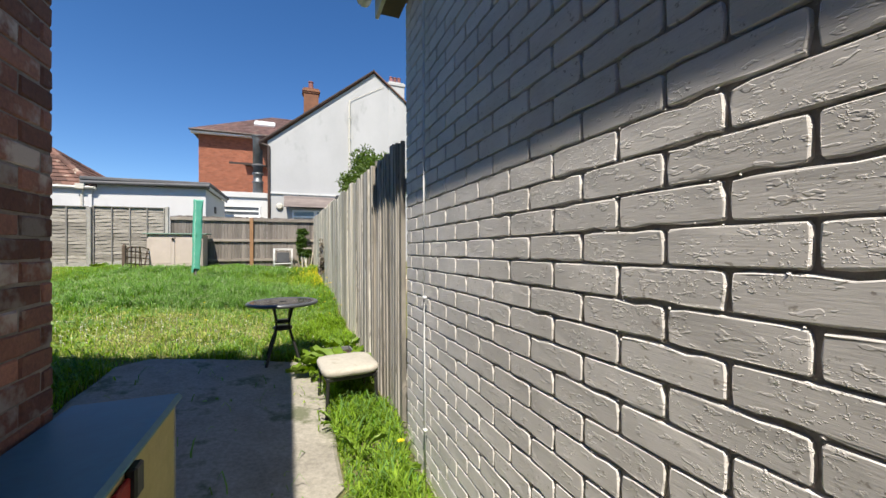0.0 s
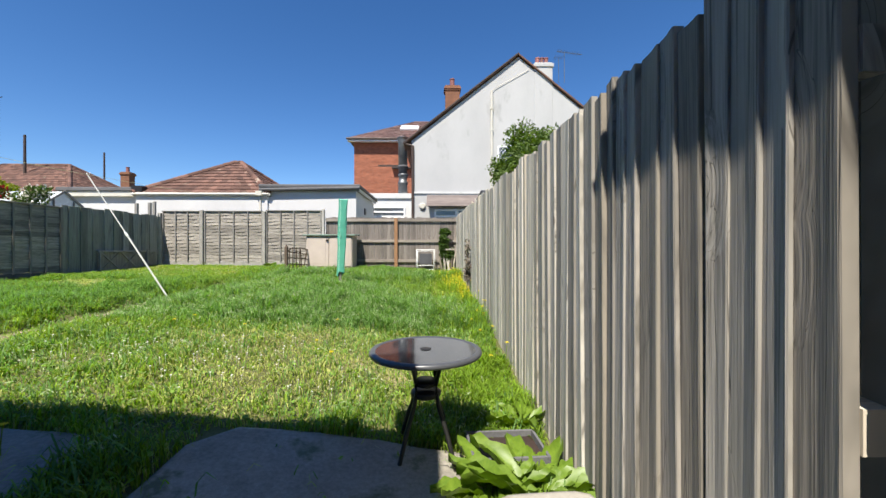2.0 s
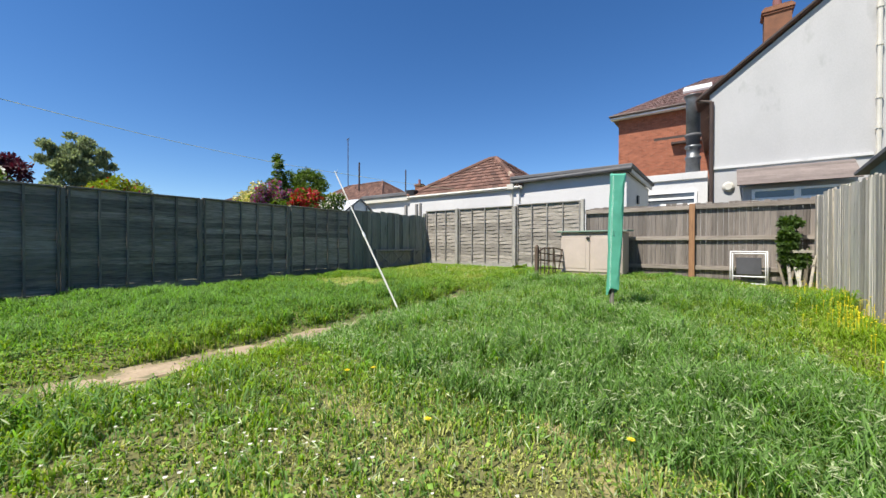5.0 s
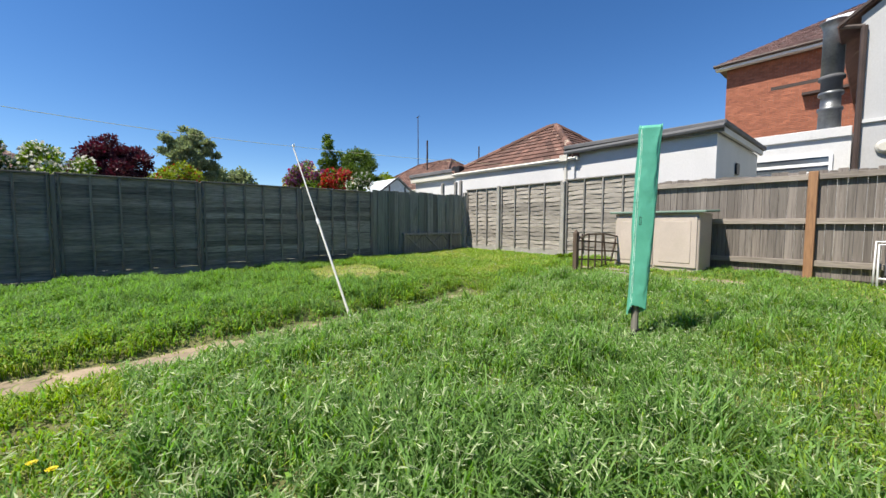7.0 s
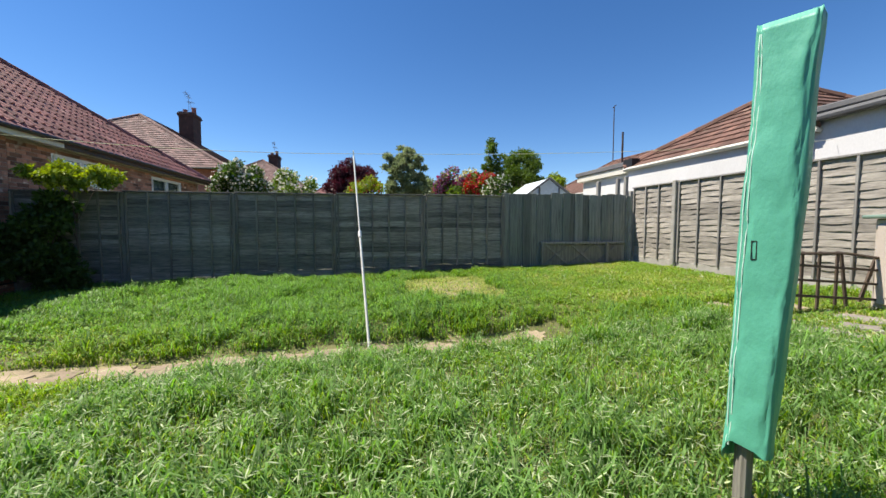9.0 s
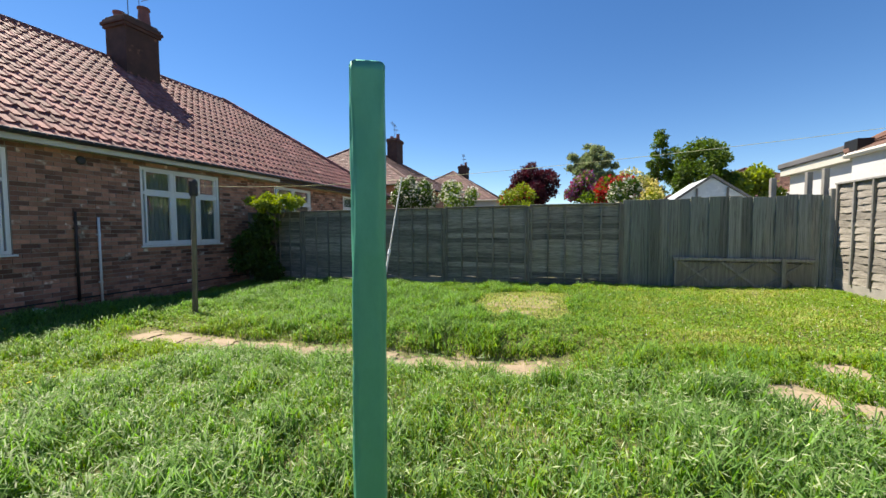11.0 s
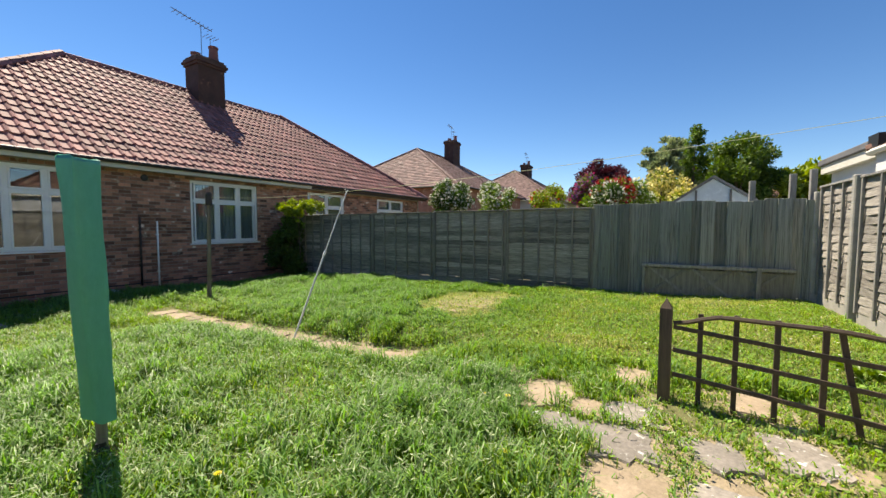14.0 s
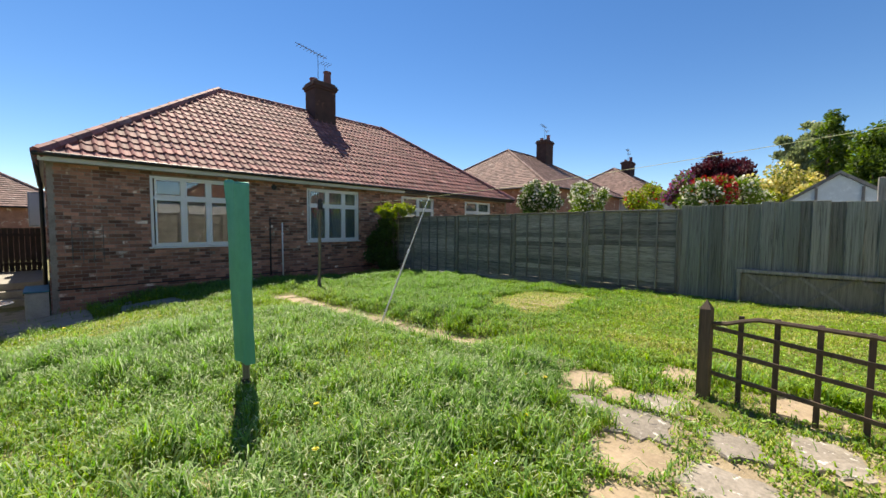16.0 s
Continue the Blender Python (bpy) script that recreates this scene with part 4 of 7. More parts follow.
gro.prism([(AX, GYW - 0.12, AZ + 0.06), (RX + 0.3, GYW - 0.12, 5.85), (RX + 0.33, GYW - 0.12, 5.92), (AX, GYW - 0.12, AZ + 0.13)], (0, 9.2, 0))
part("roof", gro, M_BROWNTILE, gable, "brown tiled pitched roof").matrix_basis = GB
part("verge", MB().prism([(LX - 0.36, GYW - 0.16, LZ - 0.16), (AX, GYW - 0.16, AZ + 0.10), (AX, GYW - 0.16, AZ + 0.16), (LX - 0.36, GYW - 0.16, LZ - 0.09)], (0, 0.05, 0)), M_BROWNDK, gable).matrix_basis = GB
wst = MB().box(4.47, 5.31, GYW - 0.02, GYW + 0.7, 6.5, 9.75).box(4.42, 5.36, GYW - 0.06, GYW + 0.74, 9.75, 9.9).box(4.5, 5.28, GYW, GYW + 0.68, 9.9, 9.97)
wst_ob = part("chimney", wst, M_RENDER_G, gable, "white rendered chimney stack", 0.01)
wst_ob.matrix_basis = GB
for i in range(3):
    part("chimney_pot", MB().lathe([(0.11, 0), (0.12, 0.04), (0.095, 0.08), (0.09, 0.3), (0.11, 0.33), (0.1, 0.36)], 12, (4.68 + 0.21 * i, GYW + 0.3, 9.95)), M_TILE, wst_ob)
part("aerial", aerial_mesh(6.0, GYW + 0.4, 9.6, 1.1), M_METAL, wst_ob)
pipe = MB().tube([(LX + 0.06, GYW - 0.07, 6.05), (LX + 0.06, GYW - 0.07, 1.0)], 0.06, 8).tube([(LX - 0.3, GYW - 0.07, 6.15), (LX + 0.06, GYW - 0.07, 6.05)], 0.05, 8)
part("downpipe", pipe, M_BROWNDK, gable, "dark brown downpipe").matrix_basis = GB
svp = MB().tube([(2.48, GYW - 0.09, 8.6), (2.48, GYW - 0.09, 3.7)], 0.055, 8)
for z in (4.6, 5.4, 6.8, 7.8):
    svp.tube([(2.48, GYW - 0.09, z - 0.05), (2.48, GYW - 0.09, z + 0.05)], 0.075, 8)
svp.tube([(2.48, GYW - 0.09, 8.6), (2.62, GYW - 0.05, 8.72), (4.2, GYW - 0.03, 9.6)], 0.012, 6)
part("soil_pipe", svp, M_CREAM, gable, "flaking painted soil pipe").matrix_basis = GB


def window_out(name, x0, x1, z0, z1, y, parent, place, split=0.55, leaded=True):
    """A casement facing -y, with a small light above a large one."""
    w = MB()
    t = 0.07
    w.box(x0, x1, y - 0.04, y + 0.05, z0, z0 + t).box(x0, x1, y - 0.04, y + 0.05, z1 - t, z1)
    w.box(x0, x0 + t, y - 0.04, y + 0.05, z0 + t, z1 - t).box(x1 - t, x1, y - 0.04, y + 0.05, z0 + t, z1 - t)
    zm = z0 + (z1 - z0) * split
    w.box(x0 + t, x1 - t, y - 0.045, y + 0.05, zm - 0.04, zm + 0.04)
    ob = part(name, w, M_WHITE, parent, "white framed window", 0.004)
    ob.matrix_basis = place
    for a, b in ((z0 + t, zm - 0.04), (zm + 0.04, z1 - t)):
        part("pane", MB().box(x0 + t, x1 - t, y - 0.012, y - 0.004, a, b), M_DARKGLASS, ob)
    if leaded:
        le = MB()
        n = 6
        for i in range(-3, n):
            xa = x0 + t + (x1 - x0 - 2 * t) * i / n
            h = z1 - t - zm - 0.04
            for s in (1, -1):
                pa, pb = (xa, zm + 0.04), (xa + h * 0.75, z1 - t)
                if s < 0:
                    pa, pb = (pa[0], z1 - t), (pb[0], zm + 0.04)
                fa = max(0.0, (x0 + t - pa[0]) / max(1e-6, pb[0] - pa[0]))
                fb = min(1.0, (x1 - t - pa[0]) / max(1e-6, pb[0] - pa[0]))
                if fb > fa:
                    q = [(pa[0] + (pb[0] - pa[0]) * f, y - 0.018, pa[1] + (pb[1] - pa[1]) * f) for f in (fa, fb)]
                    le.tube(q, 0.007, 4)
        part("leading", le, M_WHITE, ob)
    part("sill", MB().box(x0 - 0.06, x1 + 0.06, y - 0.11, y + 0.03, z0 - 0.06, z0 - 0.002), M_WHITE, ob)
    return ob


M_DARKGLASS = surface("dark_window_glass", (0.10, 0.12, 0.14), (0.06, 0.07, 0.08), 1.0, (1, 1, 1), 0.08, 0.0, 5.0, 0.0, spec=0.9)
window_out("window", 2.76, 3.96, 4.74, 6.08, GYW - 0.01, gable, GB)
window_out("window", -0.15, 0.85, 2.55, 3.10, GYW - 0.55, gable, GB, 0.45, False)
window_out("window", 0.85, 1.85, 2.55, 3.10, GYW - 0.55, gable, GB, 0.45, False)
part("lean_to_wall", MB().box(-0.35, 1.95, GYW - 0.5, GYW - 0.01, 0.5, 3.2), M_RENDER_G, gable).matrix_basis = GB
cano = part("porch_roof", MB().box(-0.48, 2.03, GYW - 0.06, GYW - 0.005, 3.6, 3.80), M_RENDER, gable, "small brown tiled lean-to roof")
cano.matrix_basis = GB
for i in range(9):
    z = 3.22 + 0.062 * i
    part("tile_course", MB().prism([(-0.50, GYW - 0.9 + 0.085 * i, z), (2.05, GYW - 0.9 + 0.085 * i, z), (2.05, GYW - 0.79 + 0.085 * i, z + 0.085), (-0.50, GYW - 0.79 + 0.085 * i, z + 0.085)], (0, 0.03, -0.02)), M_PORCH, cano)
part("ledge", MB().box(-1.1, 2.4, GYW - 0.06, GYW - 0.005, 3.88, 3.96), M_RENDER, gable).matrix_basis = GB
part("wall_vent", MB().lathe([(0.16, 0), (0.15, 0.05), (0.1, 0.09)], 14, (0, 0, 0)), M_CREAM, gable).matrix_basis = GB @ pose(-0.7, GYW - 0.02, 3.3, 90, 0, 0)

# link between them: white parapet with a strip window, and the duct on its roof
link = thing("link_building", (-2.0, 23.0, 0.8), "low white flat-roofed link with a strip window", "outbuilding")
LO = Matrix.Translation((2.0, -23.0, -0.8))
part("wall", MB().box(-4.2, -1.25, 22.0, 27.0, 0.4, 3.86), M_RENDER, link).matrix_basis = LO
part("parapet", MB().box(-4.3, -1.25, 21.92, 22.06, 3.74, 3.98), M_RENDER, link, "", 0.01).matrix_basis = LO
window_out("window", -3.15, -1.55, 2.85, 3.35, 21.97, link, LO, 0.5, False)
duct = thing("extract_duct", (-1.70, 22.5, 4.0), "galvanised kitchen extract duct on a flat roof", "duct")
part("lower_section", MB().lathe([(0.22, -0.15), (0.23, 0.0), (0.22, 0.5), (0.25, 0.52), (0.25, 0.6), (0.20, 0.62), (0.20, 0.9), (0.25, 0.92), (0.25, 1.0)], 20), M_METAL, duct, smooth=True)
part("damper", MB().lathe([(0.21, 1.0), (0.21, 1.3), (0.26, 1.32), (0.26, 1.40), (0.23, 1.42)], 20), M_FELT, duct, smooth=True)
part("upper_section", MB().lathe([(0.22, 1.42), (0.22, 2.6), (0.27, 2.75), (0.30, 2.78)], 20), M_METAL, duct, smooth=True)
part("bracket", MB().box(-1.3, -0.2, 0.5, 0.58, 1.5, 1.58), M_BROWNDK, duct)

# red brick wing behind
wing = thing("brick_wing", (-2.6, 33.0, 0.8), "orange-red brick rear wing with a tiled hipped roof", "house")
WO = Matrix.Translation((2.6, -33.0, -0.8))
wc = MB().box(-5.55, 3.0, 29.7, 38.0, 0.0, 8.6)
part("wall_core", wc, M_MORTAR, wing).matrix_basis = WO
wb = MB()
for u, z, w in brick_cells(-5.6, 0.5, 3.6, 8.55, 0.075, 0.225):
    wb.box(u + 0.005, u + w - 0.005, 29.66, 29.72, z + 0.005, z + 0.07)
tagged(part("brickwork", wb, M_ORBRICK, wing), kind="stuff").matrix_basis = WO
we = [(-6.0, 29.2, 8.72), (4.0, 29.2, 8.72), (4.0, 38.4, 8.72), (-6.0, 38.4, 8.72)]
wr0, wr1 = (-1.6, 33.8, 11.4), (0.0, 33.8, 11.4)
wrf = part("roof", MB().add(we + [wr0, wr1], [(0, 1, 5, 4), (1, 2, 5), (2, 3, 4, 5), (3, 0, 4), (0, 3, 2, 1)]), M_TILE_OLD, wing)
wrf.matrix_basis = WO
wrows = MB()
roof_rows(wrows, we[0], we[1], wr1, wr0, 0.25, 0.3)
roof_rows(wrows, we[3], we[0], wr0, wr0, 0.25, 0.3)
tagged(part("roof_tiles", wrows, M_TILE_OLD, wrf), kind="stuff")
part("skylight", MB().prism([(-2.6, 31.0, 9.82), (-1.3, 31.0, 9.82), (-1.3, 31.9, 10.32), (-2.6, 31.9, 10.32)], (0, -0.06, 0.12)), M_WHITE, wrf, "", 0.01)
part("gutter", MB().tube([(-6.0, 29.15, 8.68), (0, 29.15, 8.68)], 0.07, 8), M_BROWNDK, wing).matrix_basis = WO
part("eaves_board", MB().box(-5.95, 0, 29.2, 29.5, 8.52, 8.66), M_WHITE, wing).matrix_basis = WO
part("bracket", MB().box(-3.0, -1.6, 29.3, 29.64, 6.75, 6.85), M_BROWNDK, wing).matrix_basis = WO
ochim = chimney("chimney", 0.93, 27.0, 8.0, 11.2, 0.85, 0.7, M_STACK, wing, 1, False, WO)

# ---- houses beyond the side fence ----
hip_house("neighbour_bungalow", (-29.2, -3.2, 0.6), 13.0, 12.0, 4.0, 3.8, 3.7, M_REDBRICK_I, "red-tiled hipped bungalow further along the road", over=0.4, tile=M_TILE_OLD)
nb = thing("neighbour_chimney", (-31.5, -2.2, 8.0), "brick chimney stack with television aerial on a bungalow roof", "chimney")
chimney("chimney_shaft", 0, 0, -1.5, 1.6, 1.3, 0.9, M_SOOT, nb, 2, True)
hip_house("neighbour_bungalow", (-43.0, 0.0, 0.6), 11.0, 11.0, 4.0, 2.0, 3.6, M_RENDER, "red-tiled bungalow with white walls further along the road", over=0.4, tile=M_TILE_OLD)
nb2 = thing("neighbour_chimney", (-44.4, 0.6, 7.5), "brick chimney stack with television aerial on a bungalow roof", "chimney")
chimney("chimney_shaft", 0, 0, -1.0, 1.6, 1.5, 0.9, M_SOOT, nb2, 2, True)
hip_house("neighbour_bungalow", (-60.0, 5.0, 0.6), 11.0, 11.0, 3.4, 2.0, 3.8, M_RENDER, "distant red-tiled bungalow along the road", over=0.4)
hip_house("neighbour_bungalow", (-37.5, 25.5, 0.6), 9.0, 12.0, 3.4, 1.0, 2.5, M_REDBRICK_I, "distant brown-roofed bungalow behind the gardens", over=0.4, tile=M_BROWNTILE)
hip_house("neighbour_bungalow", (-27.5, 30.5, 0.6), 12.0, 8.0, 3.6, 4.5, 2.9, M_RENDER, "distant brown-roofed bungalow behind the gardens", over=0.4, tile=M_BROWNTILE)
hip_house("neighbour_bungalow", (-31.0, 43.5, 0.6), 10.0, 8.0, 4.0, 3.0, 2.8, M_RENDER, "distant bungalow hidden behind the outbuildings", over=0.4, tile=M_BROWNTILE)
nb3 = thing("neighbour_chimney", (-29.2, 40.4, 7.0), "small red brick chimney stack above a far roof", "chimney")
chimney("chimney_shaft", 0, 0, -1.5, 1.6, 0.8, 0.7, M_STACK, nb3, 1, False)
for x, y, h, r in ((-30.8, 31.2, 11.2, 0.055), (-27.0, 29.3, 8.0, 0.10), (-31.9, 41.0, 9.8, 0.10)):
    z = ground_z(x, y)
    pole = thing("telegraph_pole", (x, y, z), "tall thin dark pole above the far roofs", "pole", "far poles")
    part("shaft", MB().tube([(0, 0, -0.2), (0, 0, h)], r, 8, r * 0.7), M_BROWNDK, pole)
    if r < 0.06:
        part("cross_arm", MB().tube([(-0.35, 0.1, h - 0.05), (0.35, -0.1, h - 0.02)], 0.03, 6), M_BROWNDK, pole)

# greenhouse behind the side fence
M_POLY = surface("clouded_glazing", (0.74, 0.80, 0.82), (0.58, 0.64, 0.66), 1.0, (1, 1, 1), 0.25, 0.0, 12.0, 0.0, spec=0.6)
gh = thing("greenhouse", (-11.6, 15.15, ground_z(-11.6, 15.15)), "small greenhouse with clouded panes and a pitched roof", "greenhouse")
zg = ground_z(-11.6, 15.15)
for xx in (0.65, -1.0):
    part("gable_pane", MB().prism([(xx, -0.66, 0), (xx, 0.66, 0), (xx, 0.66, 2.52 - zg), (xx, 0, 2.98 - zg), (xx, -0.66, 2.52 - zg)], (0.01, 0, 0)), M_POLY, gh)
for s in (-1, 1):
    part("roof_pane", MB().prism([(-1.02, s * 0.70, 2.50 - zg), (0.70, s * 0.70, 2.50 - zg), (0.70, 0, 3.0 - zg), (-1.02, 0, 3.0 - zg)], (0, 0, 0.012)), M_POLY, gh)
    part("side_pane", MB().box(-1.0, 0.65, s * 0.66 - 0.006, s * 0.66 + 0.006, 0, 2.5 - zg), M_POLY, gh)
    part("bargeboard", MB().prism([(0.69, s * 0.74, 2.46 - zg), (0.69, 0, 2.99 - zg), (0.69, 0, 3.05 - zg), (0.69, s * 0.74, 2.52 - zg)], (0.03, 0, 0)), M_BATTEN, gh)
for yy in (-0.3, 0.3):
    part("glazing_bar", MB().box(0.66, 0.69, yy - 0.02, yy + 0.02, 0, 2.75 - zg), M_BATTEN, gh)

# ---- plants ----
def leaf_mat(name, light, dark, transmit=0.35, vary=0.35, rough=0.5, spec=0.35):
    return surface(name, light, dark, 6.0, (1, 1, 1), rough, 0.0, 40.0, vary, island=True, transmit=transmit, spec=spec)


M_GRASS = leaf_mat("grass_blade", (0.325, 0.465, 0.06), (0.14, 0.255, 0.025), 0.55, 0.42, 0.5, 0.2)
M_GRASS_B = leaf_mat("blue_green_grass", (0.265, 0.425, 0.13), (0.095, 0.195, 0.052), 0.55, 0.50, 0.42, 0.24)
M_STRAW = leaf_mat("dry_grass", (0.52, 0.53, 0.20), (0.34, 0.38, 0.10), 0.35, 0.3, 0.7, 0.2)
M_SEED = leaf_mat("grass_seed_head", (0.52, 0.58, 0.35), (0.32, 0.40, 0.19), 0.35, 0.3, 0.6, 0.2)
M_CLOVER = leaf_mat("clover_leaf", (0.28, 0.43, 0.085), (0.12, 0.23, 0.035), 0.4, 0.45, 0.5, 0.22)
M_PURPLE = leaf_mat("mauve_petal", (0.36, 0.19, 0.33), (0.21, 0.10, 0.20), 0.3, 0.4)
M_LEAF = leaf_mat("green_leaf", (0.225, 0.33, 0.065), (0.09, 0.155, 0.028), 0.45)
M_LEAF_M = leaf_mat("mid_green_leaf", (0.17, 0.245, 0.06), (0.062, 0.108, 0.025), 0.42)
M_LEAF_D = leaf_mat("dark_green_leaf", (0.11, 0.18, 0.045), (0.05, 0.09, 0.024), 0.42)
M_LEAF_O = leaf_mat("grey_green_leaf", (0.34, 0.39, 0.22), (0.16, 0.20, 0.11), 0.45)
M_LEAF_R = leaf_mat("dark_red_leaf", (0.12, 0.035, 0.045), (0.05, 0.016, 0.022))
M_LEAF_Y = leaf_mat("lime_leaf", (0.36, 0.42, 0.07), (0.18, 0.25, 0.04), 0.45)
M_DOCK = leaf_mat("broad_leaf", (0.20, 0.30, 0.035), (0.10, 0.18, 0.02), 0.3, 0.25, 0.4)
M_PINK = leaf_mat("pink_petal", (0.48, 0.11, 0.22), (0.30, 0.05, 0.11), 0.3, 0.4)
M_RED = leaf_mat("red_petal", (0.48, 0.05, 0.045), (0.27, 0.02, 0.025), 0.3, 0.4)
M_CREAMF = leaf_mat("cream_petal", (0.78, 0.72, 0.36), (0.62, 0.52, 0.18), 0.3, 0.2)
M_WHITEF = leaf_mat("white_petal", (0.80, 0.78, 0.70), (0.66, 0.64, 0.55), 0.3, 0.15)
M_YELLOW = leaf_mat("yellow_petal", (0.86, 0.72, 0.03), (0.78, 0.60, 0.02), 0.2, 0.1)
M_BARK = surface("bark", (0.16, 0.12, 0.09), (0.07, 0.05, 0.04), 6.0, (1, 1, 0.3), 0.95, 0.6, 30.0, 0.1)


def raw_mesh(name, verts, quads, material, tris=False):
    me = bpy.data.meshes.new(name)
    verts = np.asarray(verts, dtype=np.float32)
    quads = np.asarray(quads, dtype=np.int32)
    k = quads.shape[1]
    me.vertices.add(len(verts))
    me.vertices.foreach_set("co", verts.ravel())
    me.loops.add(quads.size)
    me.loops.foreach_set("vertex_index", quads.ravel())
    me.polygons.add(len(quads))
    me.polygons.foreach_set("loop_start", np.arange(0, quads.size, k, dtype=np.int32))
    me.materials.append(material)
    me.update(calc_edges=True)
    return me


def leaves_mesh(name, centres, radii, n, size, material, rng, squash=0.8, aspect=1.9, shell=0.45, droop=0.0):
    """n small leaves, each a folded quad pair, spread through the outer part of clumps."""
    centres, radii = np.asarray(centres, float), np.asarray(radii, float)
    w = radii ** 2
    idx = rng.choice(len(centres), n, p=w / w.sum())
    d = rng.normal(size=(n, 3))
    d /= np.linalg.norm(d, axis=1, keepdims=True)
    rr = radii[idx] * (shell + (1 - shell) * rng.random(n)) * rng.uniform(0.85, 1.12, n)
    p = centres[idx] + d * rr[:, None] * np.array([1, 1, squash])
    t = d * 0.6 + rng.normal(size=(n, 3)) * 0.7
    t[:, 2] -= droop
    t /= np.linalg.norm(t, axis=1, keepdims=True)
    s = np.cross(t, rng.normal(size=(n, 3)))
    s /= np.linalg.norm(s, axis=1, keepdims=True)
    nn = np.cross(s, t)
    L = (size * rng.uniform(0.6, 1.35, n))[:, None]
    W = L / aspect
    v = np.stack([p, p + t * L * 0.5 + s * W * 0.5 + nn * W * 0.15, p + t * L, p + t * L * 0.5 - s * W * 0.5 + nn * W * 0.15], 1).reshape(-1, 3)
    q = np.arange(4 * n).reshape(-1, 4)
    return raw_mesh(name, v, q, material)


def clumps(rng, n, size, centre):
    """Uneven clump centres and radii inside an ellipsoid, denser towards its skin."""
    d = rng.normal(size=(n, 3))
    d /= np.linalg.norm(d, axis=1, keepdims=True)
    r = rng.uniform(0.35, 0.95, n) ** 0.7
    c = np.asarray(centre) + d * r[:, None] * np.asarray(size)
    rad = (size[0] * size[1] * size[2]) ** (1 / 3) * rng.uniform(0.24, 0.46, n)
    return c, rad


def tree(name, at, height, size, crown_mat, leaf, n, seed, label, category="tree", trunk=0.12, extra=(), shell=0.35, groups=34, droop=0.0, limbs=7, rad=1.0):
    """A tapered trunk with limbs, and a crown of many small leaves in clumps; extra: (material, count, leaf size, label)."""
    rng = np.random.default_rng(seed)
    z0 = ground_z(at[0], at[1])
    tr = thing(name, (at[0], at[1], z0), label, category)
    cz = height - z0 - size[2] * 1.15
    n = int(n * 2.2)
    c, r = clumps(rng, groups, size, (0, 0, cz))
    r = r * rad
    tm = MB()
    tm.tube([(0, 0, -0.1), (0.04, 0.02, cz * 0.4), (0.02, -0.03, cz * 0.75), (0.0, 0.0, cz)], trunk, 9, trunk * 0.45)
    for i in range(limbs):
        e = Vector(c[i % len(c)])
        st = Vector((0.02, 0, cz * (0.45 + 0.4 * i / limbs)))
        mid = st.lerp(e, 0.5) + Vector((0, 0, 0.12 * size[2]))
        tm.tube([st, mid, e], trunk * 0.42, 6, trunk * 0.1)
    part("trunk", tm, M_BARK, tr)
    ob = new("crown", leaves_mesh("crown", c, r, n, leaf, crown_mat, rng, 0.9, 1.9, shell, droop))
    put(ob, tr)
    for mt, cnt, ls, lb in extra:
        top = c[c[:, 2] > cz - 0.35 * size[2]]
        rt = r[c[:, 2] > cz - 0.35 * size[2]] * 1.03
        fo = new("blossom", leaves_mesh("blossom", top, rt, cnt, ls, mt, rng, 0.9, 1.2, 0.92))
        put(tagged(fo, lb), tr)
    return tr


# beyond the side fence
tree("maple", (-45, 8.3), 9.4, (2.0, 2.9, 2.6), M_LEAF_R, 0.26, 9000, 1, "dark red Japanese maple with a rounded crown", trunk=0.2, groups=60, rad=0.8)
tree("tree", (-50, 14.9), 12.5, (2.2, 3.3, 3.9), M_LEAF_O, 0.34, 8000, 2, "loose grey-green garden tree with upright shoots", trunk=0.16, shell=0.15, droop=-0.9, groups=70, rad=0.5)
tree("tree", (-15.7, 16.2), 5.02, (1.0, 1.05, 1.25), M_LEAF_M, 0.09, 9500, 3, "bushy green garden tree behind the fence", trunk=0.1, groups=54, rad=0.72)
tree("conifer", (-16.1, 15.1), 5.65, (0.34, 0.34, 1.35), M_LEAF_M, 0.085, 1900, 4, "slender dark evergreen behind the fence", trunk=0.07, groups=46, rad=0.55)
tree("tree", (-16.0, 17.9), 4.0, (0.9, 0.9, 0.95), M_LEAF_Y, 0.13, 4200, 14, "yellow-green garden tree behind the outbuilding", trunk=0.1, groups=36, rad=0.8)
tree("shrub", (-11.9, 12.55), 3.32, (0.5, 0.5, 0.42), M_LEAF, 0.08, 1100, 5, "rhododendron shrub covered in mauve and deep pink blossom", "shrub", 0.05, ((M_PURPLE, 1000, 0.07, "mauve blossom"), (M_PINK, 650, 0.07, "deep pink blossom")), 0.4, 24)
tree("shrub", (-11.1, 13.15), 3.12, (0.45, 0.42, 0.4), M_LEAF, 0.08, 1100, 6, "azalea shrub covered in bright red blossom", "shrub", 0.05, ((M_RED, 1900, 0.07, "bright red blossom"),), 0.4, 22)
tree("shrub", (-15.4, 14.2), 3.85, (1.1, 0.75, 0.65), M_LEAF_Y, 0.09, 1600, 7, "broad azalea shrub covered in cream-yellow blossom", "shrub", 0.05, ((M_CREAMF, 2400, 0.09, "cream-yellow blossom"),), 0.4, 30)
tree("shrub", (-13.6, 13.5), 3.35, (0.5, 0.5, 0.42), M_LEAF, 0.09, 1000, 27, "shrub with pale cream and white blossom", "shrub", 0.05, ((M_WHITEF, 450, 0.075, "white blossom"),), 0.4, 20)
